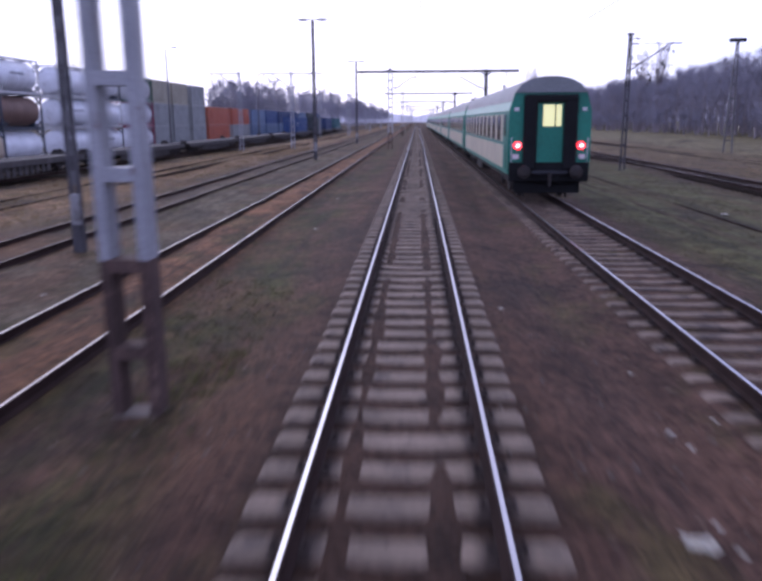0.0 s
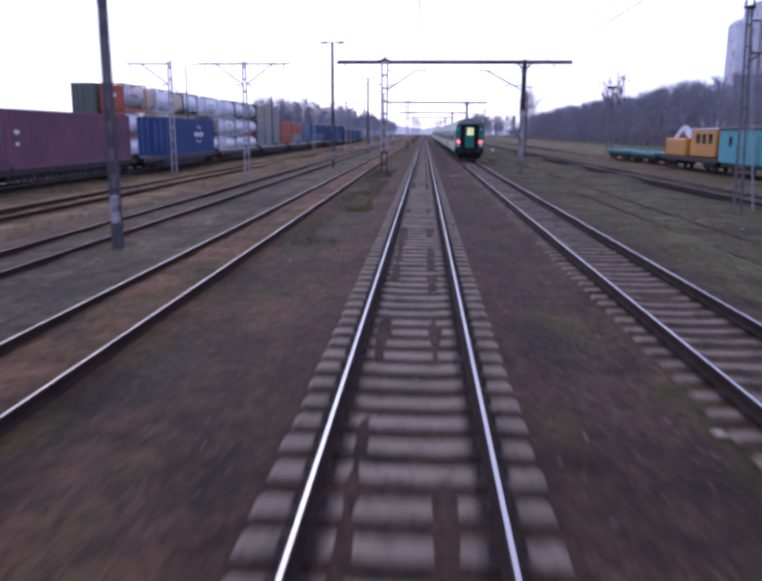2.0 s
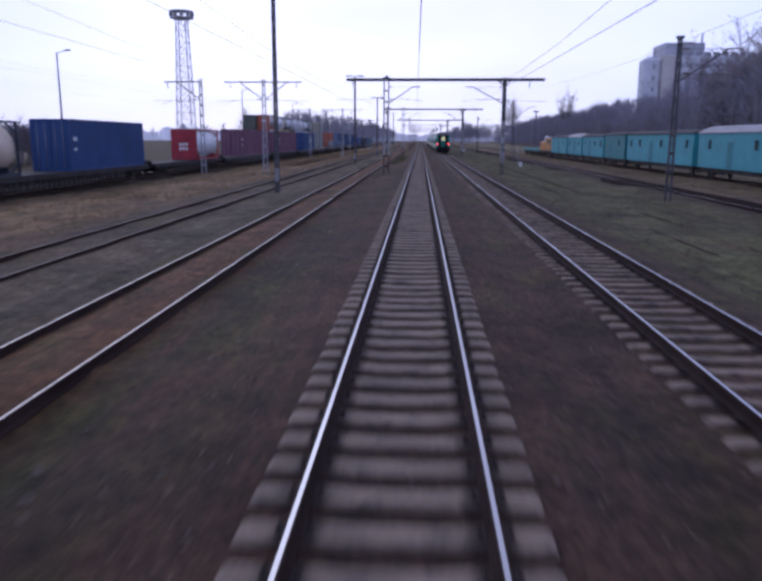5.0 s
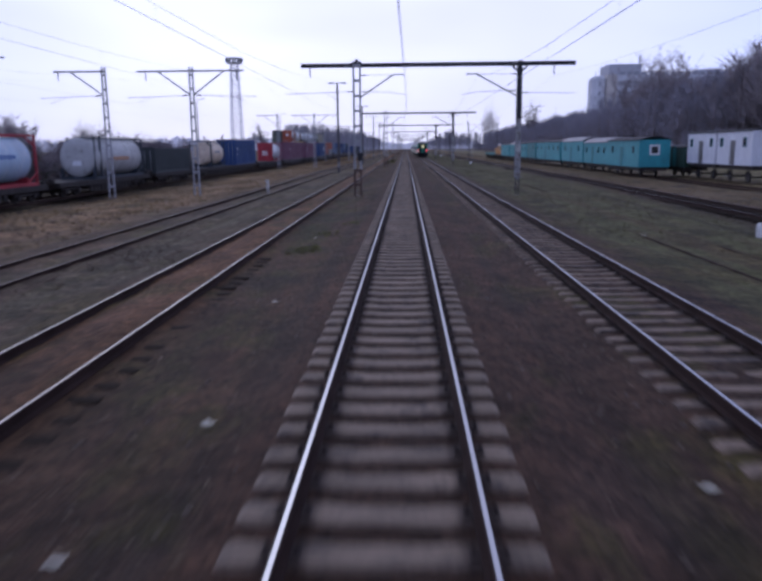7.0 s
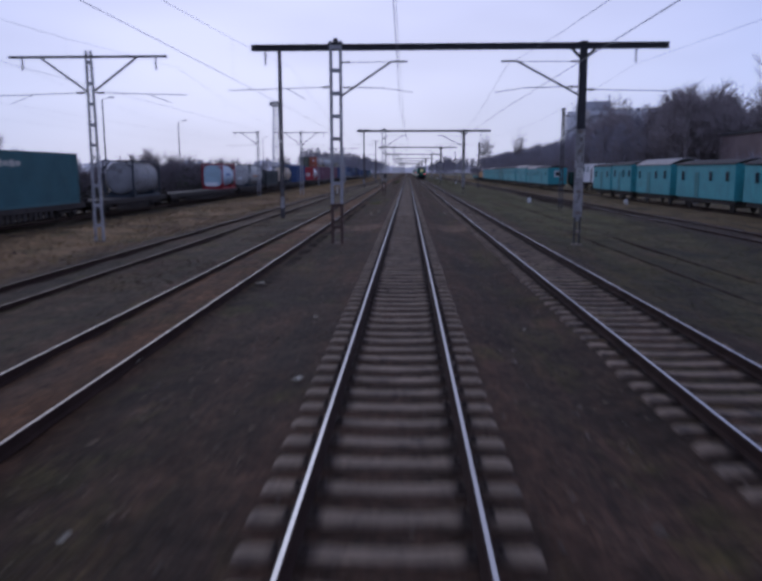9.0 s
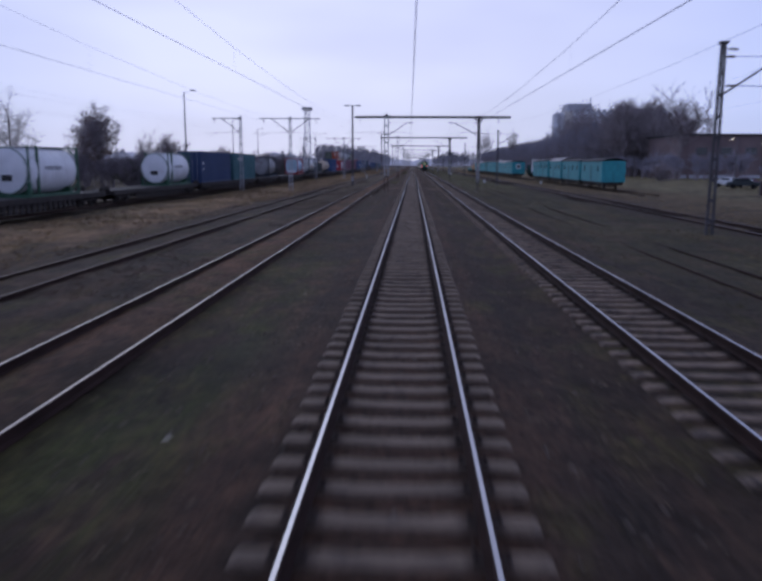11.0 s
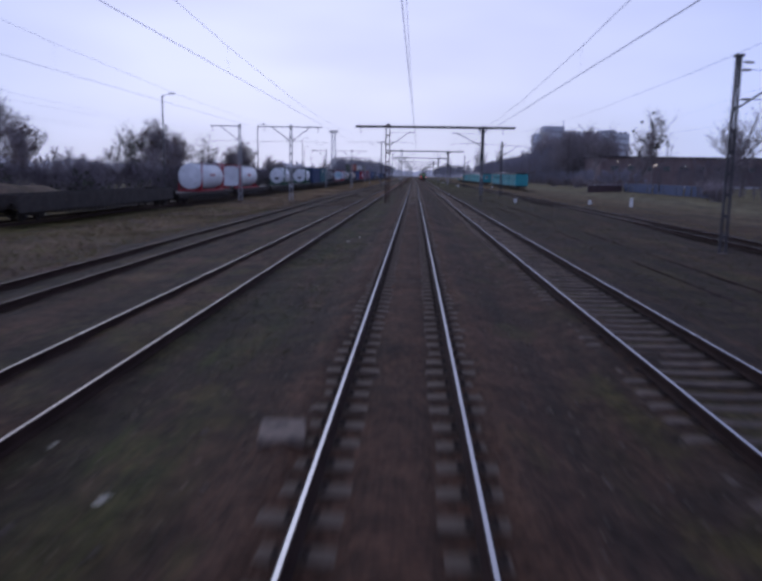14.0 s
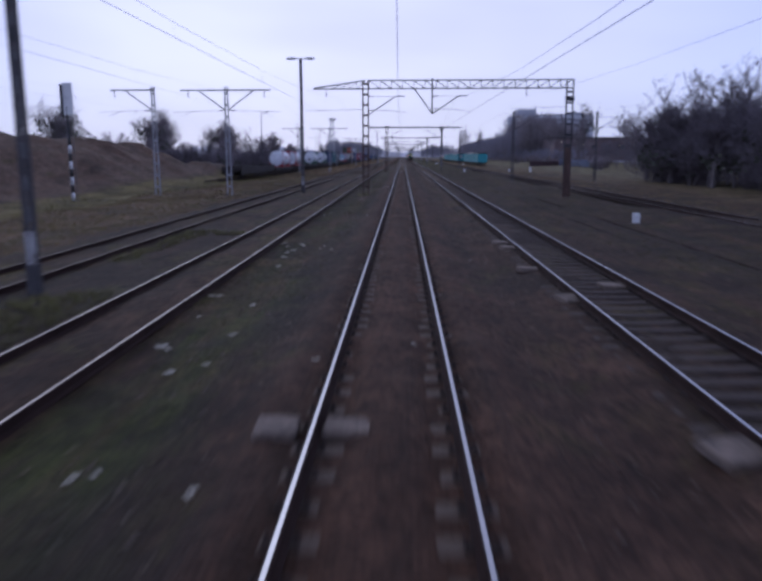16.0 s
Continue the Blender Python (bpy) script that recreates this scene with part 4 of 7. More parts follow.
# ---- rail vehicles and containers ----
PAINT = {
    "pale_blue": mat("pale_blue_panel", (0.36, 0.50, 0.58), 0.5, 0.0, 0.1, 1.0, 20, 0.04, (0.35, 0.4, 0.43), 0.62),
    "bluish": mat("tank_blue_white", (0.42, 0.54, 0.68), 0.45, 0.0, 0.15, 0.8, 20, 0.04, (0.6, 0.64, 0.7), 0.6),
    "white": mat("tank_white", (0.74, 0.75, 0.79), 0.45, 0.0, 0.12, 0.8, 20, 0.04, (0.45, 0.43, 0.42), 0.64),
    "steel": mat("tank_steel", (0.46, 0.46, 0.46), 0.5, 0.1, 0.15, 0.8, 20, 0.04, (0.16, 0.14, 0.13), 0.6),
    "dull": mat("tank_dull_grey", (0.25, 0.25, 0.265), 0.55, 0.0, 0.2, 0.8, 20, 0.04, (0.12, 0.11, 0.105), 0.58),
    "cream": mat("tank_cream", (0.66, 0.54, 0.42), 0.5, 0.0, 0.12, 0.8, 20, 0.04, (0.25, 0.19, 0.14), 0.63),
    "brown": mat("tank_brown", (0.17, 0.10, 0.075), 0.6, 0.0, 0.2, 0.8, 20, 0.05),
    "frame_dark": mat("frame_dark_blue", (0.035, 0.045, 0.06), 0.6, 0.1, 0.2),
    "frame_red": mat("frame_red", (0.34, 0.03, 0.045), 0.5, 0.0, 0.2, 1.0, 20, 0.05, (0.15, 0.06, 0.05), 0.65),
    "frame_green": mat("frame_green", (0.035, 0.10, 0.06), 0.55, 0.0, 0.2),
    "frame_white": mat("frame_white", (0.5, 0.5, 0.5), 0.5, 0.0, 0.15, 1, 20, 0.05, (0.2, 0.18, 0.16), 0.62),
    "frame_yellow": mat("frame_yellow", (0.42, 0.30, 0.10), 0.55, 0.0, 0.15),
    "crimson": mat("frame_crimson", (0.25, 0.025, 0.06), 0.55, 0.0, 0.15),
    "maroon": mat("container_maroon", (0.175, 0.074, 0.112), 0.6, 0.0, 0.16, 0.6, 18, 0.06, (0.16, 0.095, 0.10), 0.66),
    "blue": mat("container_blue", (0.024, 0.062, 0.18), 0.55, 0.0, 0.16, 0.6, 18, 0.06, (0.05, 0.085, 0.17), 0.64),
    "navy": mat("container_navy", (0.022, 0.045, 0.12), 0.55, 0.0, 0.16, 0.6, 18, 0.06),
    "teal": mat("container_teal", (0.040, 0.125, 0.145), 0.55, 0.0, 0.16, 0.6, 18, 0.06, (0.05, 0.12, 0.12), 0.62),
    "grey": mat("container_grey", (0.27, 0.275, 0.27), 0.6, 0.0, 0.16, 0.6, 18, 0.06, (0.08, 0.06, 0.05), 0.64),
    "slate": mat("container_slate", (0.036, 0.045, 0.048), 0.6, 0.0, 0.16, 0.6, 18, 0.06),
    "orange": mat("container_orange", (0.38, 0.095, 0.05), 0.5, 0.0, 0.14, 0.6, 18, 0.06, (0.3, 0.09, 0.05), 0.66),
    "tan": mat("container_tan", (0.33, 0.30, 0.23), 0.6, 0.0, 0.16, 0.6, 18, 0.06),
    # far blue boxes: haze put into the paint, greyer and paler
    "faded_blue": mat("container_faded_blue", (0.13, 0.18, 0.27), 0.6, 0.0, 0.16, 0.6, 18, 0.06),
    "olive": mat("container_olive", (0.12, 0.13, 0.10), 0.6, 0.0, 0.16),
}
M_BLUEMARK = mat("blue_lettering", (0.10, 0.18, 0.42), 0.5, 0, 0.1)
M_REDMARK = mat("red_lettering", (0.42, 0.10, 0.10), 0.5, 0, 0.1)
M_GREYMARK = mat("grey_lettering", (0.28, 0.29, 0.32), 0.5, 0, 0.1)
M_FADED = mat("faded_orange", (0.48, 0.24, 0.12), 0.6, 0, 0.2, 3, 20, 0.05, (0.5, 0.45, 0.4), 0.55)


def boxes_mesh(name, items, mats):
    g = Shape()
    for c, s in items:
        g.box(c, s)
    return g.mesh(name, mats)


CACHE = {}


def tank_container(x, y0, y1, z0, shell, frame, label, extra="", name="tank_container", end="frame", head=None, high=2.62, bare=False):
    """Tank in a corner frame; near side at x + 1.22, ends at y0 and y1.
    end: frame (corner posts round the dished head), disc (open head with a thin rim), panel (head behind a pale end panel)."""
    L, W, H = y1 - y0, 2.44, high
    t = thing(name, label, "container", "tank containers")
    t.location = (x, (y0 + y1) / 2, z0)
    key = ("tank", round(L, 2), shell, end, high)
    r = {"frame": 1.14, "disc": 1.21, "panel": 1.14}[end]
    h = L / 2 - {"frame": 0.05, "disc": 0.02, "panel": 0.25}[end]
    zc = H / 2 + 0.05
    if key not in CACHE:
        g = Shape()
        d = 0.45 if end == "disc" else 1.0
        g.lathe([(-h, 0.12), (-h + 0.02 * d, 0.55), (-h + 0.09 * d, 0.92), (-h + 0.2 * d, r * 0.97), (-h + 0.3 * d, r), (h - 0.3, r), (h - 0.2, r * 0.97), (h - 0.09, 0.92), (h - 0.02, 0.55), (h, 0.12)],
                (0, 0, zc), "y", 28, 0, high / 2.62)
        CACHE[key] = g.mesh("tank", [PAINT[shell]])
    o = new("tank", CACHE[key])
    o.parent = t
    if head:
        part("head", Shape().lathe([(-h - 0.008, 0.1), (-h + 0.012, 0.55), (-h + 0.082, 0.926), (-h + 0.195, r * 0.978)], (0, 0, zc), "y", 28), PAINT[head], o, "cream painted tank end")
    for k in range(1, 4):
        yy = -h + 2 * h * k / 4
        part("band", Shape().lathe([(yy - 0.035, r + 0.006), (yy + 0.035, r + 0.006)], (0, 0, zc), "y", 28, 0, high / 2.62), PAINT[shell], o)
    key = ("frame", round(L, 2), frame, end, high, bare)
    if key not in CACHE:
        g = Shape()
        for sx in (-1, 1):
            g.box((sx * (W / 2 - 0.06), 0, 0.09), (0.1, L, 0.18))
            if end != "disc" and not bare:
                g.box((sx * (W / 2 - 0.05), 0, H - 0.04), (0.06, L, 0.07))
            for sy in (-1,) if bare else (-1, 1):
                if end == "disc" and sy < 0:
                    g.box((sx * (W / 2 - 0.07), sy * (L / 2 - 0.25), 0.42), (0.12, 0.3, 0.8))
                    if sx > 0:
                        g.box((W / 2 - 0.03, -L / 2 + 0.22, H / 2), (0.07, 0.12, H))
                    if frame != "frame_red":
                        g.box((sx * (W / 2 - 0.07), sy * (L / 2 - 1.3), H / 2), (0.12, 0.14, H))
                    continue
                g.box((sx * (W / 2 - 0.06), sy * (L / 2 - 0.06), H / 2), (0.12, 0.12, H))
                g.bar((sx * (W / 2 - 0.05), sy * (L / 2 - 0.1), 0.75), (sx * (W / 2 - 0.05), sy * (L / 2 - 1.2), 0.12), 0.06, 0.08)
        for sy in (-1,) if bare else (-1, 1):
            g.box((0, sy * (L / 2 - 0.06), 0.08), (W, 0.11, 0.16))
            if end == "disc" and sy < 0:
                continue
            g.box((0, sy * (L / 2 - 0.06), H - 0.05), (W, 0.11, 0.10))
            for sx in (-1, 1):
                for z in (0.1, H - 0.1):
                    zz = 0.62 if z < 1 else H - 0.62
                    g.bar((sx * (W / 2 - 0.1), sy * (L / 2 - 0.06), zz), (sx * (W / 2 - 0.62), sy * (L / 2 - 0.06), z), 0.06, 0.10)
        for s in (-0.5, 0.5):
            g.box((0, s * (L - 1.6), 0.28), (2.0, 0.2, 0.4))
        CACHE[key] = g.mesh("frame", [PAINT[frame]])
    new("frame", CACHE[key]).parent = t
    if end == "disc" and frame == "frame_green":
        rim = Shape()
        n = 16
        for k in range(n):
            a, b = 2 * math.pi * (k + 0.5) / n, 2 * math.pi * (k + 1.5) / n
            rim.bar((1.2 * math.cos(a), -L / 2 + 0.1, zc + 1.3 * math.sin(a)), (1.2 * math.cos(b), -L / 2 + 0.1, zc + 1.3 * math.sin(b)), 0.05, 0.05)
        part("rim", rim, PAINT[frame], o)
    if end == "panel":
        pn = part("end_panel", Shape().box((0, -L / 2 + 0.1, H / 2 + 0.05), (1.96, 0.05, H - 0.52), 0, 0.02), PAINT["pale_blue" if shell == "bluish" else "white"], t, "pale end panel")
        part("lower_plate", Shape().box((-0.1, -L / 2 + 0.06, 0.52), (1.5, 0.05, 0.46), 0, 0.01), PAINT["white"], pn)
    part("walkway", Shape().box((0.3, 0, H - 0.02), (0.5, L - 0.5, 0.04)), M_LAMPHEAD, t)
    part("manhole", Shape().lathe([(0, 0.3), (0.1, 0.3), (0.13, 0.24)], (-0.25, 0.3, zc + r * high / 2.62 - 0.04), "z", 14), M_LAMPHEAD, o)
    if extra:
        col = {"b": M_BLUEMARK, "r": M_REDMARK, "k": M_GREYMARK, "o": M_FADED}[extra[0]]
        if extra[0] == "o":
            for k in range(6):
                part("stripe", Shape().box((r * 0.995, -1.6 + 0.62 * k, zc - 0.12), (0.06, 0.5, 0.26), 0, 0.02), col, o, "faded orange stripe")
        else:
            for k in range(5):
                part("lettering", Shape().box((r * 0.985, -0.95 + 0.42 * k, zc + 0.15), (0.05, 0.30, 0.20 + 0.06 * (k % 2))), col, o)
        if end == "disc":
            part("end_plate", Shape().box((0.0, -h - 0.01, zc - 0.40), (0.62, 0.05, 0.34), 0, 0.01), M_BLACK if extra[0] == "k" else PAINT["white"], o)
    return t


def box_container(x, y0, y1, z0, paint, label, marks="", high=2.62):
    """Corrugated steel box with framed ends, door leaves and lock rods."""
    L, W, H = y1 - y0, 2.46, high
    t = thing("shipping_container", label, "container", "box containers")
    t.location = (x, (y0 + y1) / 2, z0)
    P = PAINT[paint]
    key = ("side", round(L, 2), paint, high)
    if key not in CACHE:
        g = Shape()
        for s in (-1, 1):
            n = int(L / 0.28)
            ys = []
            for k in range(n):
                a = -L / 2 + 0.1 + (L - 0.2) * k / n
                q = (L - 0.2) / n
                ys += [(a, 0.0), (a + q * 0.36, 0.0), (a + q * 0.5, 0.036), (a + q * 0.86, 0.036)]
            ys.append((L / 2 - 0.1, 0.0))
            b = len(g.v)
            for yy, d in ys:
                g.v += [(s * (W / 2 - 0.01 - d), yy, 0.15), (s * (W / 2 - 0.01 - d), yy, H - 0.1)]
            for k in range(len(ys) - 1):
                g.face((b + 2 * k, b + 2 * k + 2, b + 2 * k + 3, b + 2 * k + 1))
        g.box((0, 0, H - 0.05), (W - 0.1, L - 0.1, 0.04))
        g.box((0, 0, 0.1), (W - 0.1, L - 0.1, 0.08))
        g.box((0, L / 2 - 0.06, H / 2), (W - 0.2, 0.04, H - 0.2))
        CACHE[key] = g.mesh("corrugated_wall", [P])
        g = Shape()
        for sx in (-1, 1):
            for sy in (-1, 1):
                g.box((sx * (W / 2 - 0.07), sy * (L / 2 - 0.08), H / 2), (0.14, 0.16, H), 0, 0.015)
            g.box((sx * (W / 2 - 0.05), 0, 0.08), (0.1, L, 0.16))
            g.box((sx * (W / 2 - 0.05), 0, H - 0.05), (0.1, L, 0.1))
        for sy in (-1, 1):
            g.box((0, sy * (L / 2 - 0.07), 0.08), (W, 0.12, 0.16))
            g.box((0, sy * (L / 2 - 0.07), H - 0.06), (W, 0.12, 0.12))
        CACHE[key + ("f",)] = g.mesh("frame", [P])
    new("corrugated_wall", CACHE[key]).parent = t
    new("frame", CACHE[key + ("f",)]).parent = t
    for s in (-1, 1):
        d = Shape().box((s * 0.55, -L / 2 + 0.07, H / 2), (1.06, 0.05, H - 0.3), 0, 0.01)
        for k in range(4):
            d.box((s * 0.55, -L / 2 + 0.04, 0.55 + 0.5 * k), (0.95, 0.03, 0.26), 0, 0.012)
        door = part("door", d, P, t)
        for k in (0.3, 0.8):
            part("lock_rod", Shape().tube((s * k, -L / 2 - 0.005, 0.2), (s * k, -L / 2 - 0.005, H - 0.2), 0.02, n=6), M_LAMPHEAD, door)
    if marks == "logo":
        for k, (a, w) in enumerate(((-0.9, 0.34), (-0.45, 0.3), (-0.05, 0.24), (0.55, 0.4), (1.05, 0.3), (1.45, 0.26))):
            part("lettering", Shape().box((W / 2 + 0.008, a + L * 0.12, H * 0.55), (0.012, w, 0.42)), M_WHITE, t)
        for s in (-1, 1):
            g = Shape()
            for i in range(6):
                a0, a1 = math.pi * (0.15 + 0.1 * i), math.pi * (0.15 + 0.1 * (i + 1))
                g.bar((W / 2 + 0.008, L * 0.12 + 0.25 + s * 0.75 * math.cos(a0) , H * 0.55 + s * (0.28 + 0.42 * math.sin(a0))),
                      (W / 2 + 0.008, L * 0.12 + 0.25 + s * 0.75 * math.cos(a1), H * 0.55 + s * (0.28 + 0.42 * math.sin(a1))), 0.012, 0.1)
            part("logo_arc", g, M_WHITE, t)
    elif marks == "bars":
        for k in range(5):
            part("lettering", Shape().box((W / 2 + 0.008, -L / 2 + 2.2 + 0.62 * k, H * 0.78), (0.012, 0.5, 0.26 + 0.12 * (k % 2))), M_PLATE, t)
    elif marks == "small":
        part("lettering", Shape().box((W / 2 + 0.008, -L / 2 + 0.7, H * 0.62), (0.012, 0.5, 0.22)), M_WHITE, t)
        part("lettering", Shape().box((W / 2 + 0.008, -L / 2 + 0.7, H * 0.42), (0.012, 0.34, 0.18)), M_WHITE, t)
    return t


def wheelset(g, y, r=0.46, slot=0):
    for s in (-1, 1):
        g.lathe([(-0.07, r * 0.95), (-0.05, r), (0.05, r), (0.065, r + 0.03), (0.075, r * 0.9)], (s * 0.75, y, r), "x", 18, slot)
    g.tube((-0.75, y, r), (0.75, y, r), 0.08, n=8, slot=slot)


def bogie(parent, y, base=1.8, r=0.46):
    g = Shape()
    q = r / 0.46
    for s in (-1, 1):
        g.box((s * 1.0, y, 0.62 * q), (0.14, base + 0.9, 0.26 * q), 0, 0.04)
        for e in (-1, 1):
            g.box((s * 1.02, y + e * base / 2, r), (0.2, 0.34, 0.34), 0, 0.05)
    g.box((0, y, 0.66 * q), (2.0, 0.4, 0.24 * q), 0, 0.03)
    b = part("bogie", g, M_UNDER, parent)
    for e in (-1, 1):
        w = Shape()
        wheelset(w, y + e * base / 2, r)
        part("wheelset", w, M_UNDER, b)


def buffers(parent, y, s, z=1.05):
    for k in (-0.88, 0.88):
        g = Shape()
        g.tube((k, y, z), (k, y + s * 0.42, z), 0.09, n=10)
        g.lathe([(0.40, 0.17), (0.44, 0.23), (0.47, 0.22), (0.48, 0.1)] if s > 0 else [(-0.48, 0.1), (-0.47, 0.22), (-0.44, 0.23), (-0.40, 0.17)], (k, y, z), "y", 14)
        part("buffer", g, M_UNDER, parent)


def flat_wagon(x, y0, y1, top, low=False, label="dark rusty container flat wagon on two bogies", sunk=0.0, pale=False):
    t = thing("flat_wagon", label, "wagon", "freight train wagons")
    t.location = (x, 0, top)
    L = y1 - y0
    ym = (y0 + y1) / 2
    for s in (-1, 1):
        part("side_sill", Shape().box((s * 1.2, ym, 1.0 - sunk), (0.12, L, 0.3), 0, 0.02), M_SILL if pale else M_UNDER, t)
        n = int(L / 0.62)
        for k in range(n):
            yy = y0 + L * (k + 0.5) / n
            if abs(yy - (y0 + 2.2)) > 2.4 and abs(yy - (y1 - 2.2)) > 2.4:
                deep = 0.55 - 0.25 * abs(yy - ym) / (L / 2)
                part("rib", Shape().box((s * 1.17, yy, 0.86 - sunk - deep / 2), (0.08, 0.36, deep), 0, 0.02), M_SILL if pale else M_UNDER, t)
    g = Shape()
    for s in (-1, 1):
        g.box((s * 0.45, ym, 0.95 - sunk), (0.14, L, 0.36))
    for k in range(int(L / 2) + 1):
        g.box((0, y0 + 0.15 + (L - 0.3) * k / int(L / 2), 0.98 - sunk), (2.3, 0.16, 0.22))
    g.box((0, ym, 0.62 - sunk * 0.6), (0.5, L - 8, 0.5), 0, 0.05)
    part("underframe", g, M_UNDER, t)
    part("deck", Shape().box((0, ym, 1.16 - sunk), (2.5, L, 0.05), 0), M_SILL if pale else M_DECK, t)
    bogie(t, y0 + 2.2, 1.8, 0.33 if sunk else 0.46)
    bogie(t, y1 - 2.2, 1.8, 0.33 if sunk else 0.46)
    buffers(t, y0, -1, 1.0 if sunk else 1.05)
    buffers(t, y1, 1, 1.0 if sunk else 1.05)
    if low:
        for s in (-1, 1):
            part("side_board", Shape().box((s * 1.28, ym, 1.0), (0.06, L - 0.2, 0.95), 0, 0.01), M_UNDER, t)
            part("end_board", Shape().box((0, (y0 if s < 0 else y1) - s * 0.06, 1.2), (2.5, 0.06, 0.6), 0, 0.01), M_UNDER, t)
    return t


FX, FT = -22.42, -0.2      # freight track centre and rail height
DZ = FT + 0.93             # deck height
for a, b in ((-323.5, -303), (-301.5, -281), (-279.5, -258), (-256.5, -235.6), (-234.4, -207.5), (-206.3, -190.8), (-189.6, -163), (-161.5, -145), (-143.5, -132.5), (-130.5, -99.5), (-98, -77.6),
             (-26, -5.5), (-4, 15), (16.5, 36), (37.5, 57), (58.5, 78), (79.5, 99), (100.5, 120), (121.5, 141), (142.5, 162), (163.5, 183)):
    flat_wagon(FX, a, b, FT, sunk=0.26, pale=a > -30)
for a, b in ((-76, -50.6), (-49.5, -27.5)):
    flat_wagon(FX, a, b, FT, False, "dark low-deck container wagon on two small-wheeled bogies", 0.26, a < -60)
flat_wagon(FX, -351.3, -325.2, FT, True, "low-sided dark wagon, empty, on two bogies", 0.1)

tank_container(FX, -316.0, -307.2, DZ, "white", "frame_red", "white tank container in a red frame on a flat wagon", "r", end="disc", high=2.88)
tank_container(FX, -299.2, -288.4, DZ, "white", "frame_red", "long white tank container with red end frame and pale panel", "r", end="panel", high=2.88, bare=True)
tank_container(FX, -268.3, -261.9, DZ, "white", "frame_green", "white tank container in a green frame", "k", end="disc", high=2.88)
tank_container(FX, -244.4, -237.9, DZ, "white", "frame_green", "white tank container with a dark end plate", "k", end="disc", high=2.88)
tank_container(FX, -198.4, -192.2, DZ, "dull", "frame_dark", "dull grey tank container in a heavy dark frame", "k", high=2.88)
tank_container(FX, -170.2, -164.0, DZ, "bluish", "frame_red", "white and blue tank container in a red frame", "b", end="panel", high=2.88)
tank_container(FX, -156.0, -146.4, DZ, "steel", "frame_dark", "dull grey bare tank with a faded orange stripe", "o", end="disc", high=2.88)
tank_container(FX, -124.6, -118.5, DZ, "cream", "frame_dark", "cream tank container in a dark frame", "k", high=2.88)
tank_container(FX, -86.4, -78.7, DZ, "white", "frame_red", "white tank container with a painted red end", "", high=2.88)
box_container(FX, -234, -221.8, DZ, "navy", "dark blue corrugated shipping container on a flat wagon", "small", 3.15)
box_container(FX, -220.4, -208.2, DZ, "teal", "grey-green corrugated shipping container with white lettering", "bars", 3.15)
box_container(FX, -143.3, -133.2, DZ, "slate", "low dark slate corrugated container", "", 2.1)
box_container(FX, -112.6, -100.3, DZ, "blue", "blue corrugated shipping container on a flat wagon", "small", 3.15)
box_container(FX, -68.6, -51.1, DZ, "maroon", "long maroon corrugated shipping container", "small", 3.1)
box_container(FX, -44.4, -28.3, DZ, "maroon", "long maroon corrugated shipping container", "small", 3.1)
box_container(FX, -20.6, -6.4, DZ, "blue", "long blue shipping container with white lettering and arcs", "logo", 3.15)
# red end wall of the painted tank
red_end = thing("end_board", "red painted board with pale pattern on a tank container", "board")
red_end.location = (FX, -86.6, DZ)
part("panel", Shape().box((0, 0, 1.42), (2.4, 0.06, 2.8), 0, 0.02), PAINT["frame_red"], red_end)
for i in range(3):
    for j in range(2):
        part("pattern_mark", Shape().box((-0.3 + 0.3 * i, -0.035, 1.05 + 0.4 * j), (0.22, 0.02, 0.26), 0, 0.005), M_WHITE, red_end)
far = random.Random(3)
for k, y in enumerate((101.5, 123, 144, 165)):
    box_container(FX, y, y + 12.2, DZ, ("blue", "slate", "navy", "teal")[k], "corrugated shipping container on a far flat wagon", "small")

# ---- container stacks beside the yard ----
SX = -31.3
ROW = ((2.3, "white white white", "frame_dark frame_yellow frame_white", "cream cream cream"),
       (12.05, "white white white", "frame_white frame_yellow frame_dark", "cream cream cream"),
       (21.75, "white brown white", "frame_dark frame_dark frame_white", "cream - -"),
       (31.7, "white white white", "frame_white frame_white frame_white", "- - -"),
       (38.3, "white white white", "frame_dark frame_white frame_dark", "- - -"),
       (47.6, "white white steel", "crimson crimson frame_green", "- - -"))
for k, (y, shells, frames, heads) in enumerate(ROW):
    for lev in range(3):
        sh, fr, hd = shells.split()[lev], frames.split()[lev], heads.split()[lev]
        tank_container(SX, y, y + 6.05, -0.45 + 2.64 * lev, sh, fr, "%s tank container in a stack of three" % {"white": "white", "cream": "cream", "brown": "dark brown", "steel": "grey"}[sh],
                       "k" if (k + lev) % 3 == 1 else "", head=None if hd == "-" else hd)
for lev, (sh, fr) in enumerate((("white", "frame_dark"), ("white", "orange"), ("steel", "orange"))):
    tank_container(SX, -6.9, -0.7, -0.45 + 2.64 * lev, sh, fr, "grey tank container with orange end frame in a stack" if lev else "white tank container at the foot of a stack", "r" if lev == 2 else "")
for lev in (1, 2):
    part_o = thing("end_board", "orange end panel of a stacked tank container", "board")
    part_o.location = (SX, -7.0, -0.45 + 2.6 * lev)
    part("panel", Shape().box((0, 0, 1.28), (2.3, 0.05, 2.4), 0, 0.02), PAINT["orange"], part_o)
    part("lettering", Shape().box((0.1, -0.035, 1.5), (0.8, 0.02, 0.4), 0), M_WHITE, part_o)
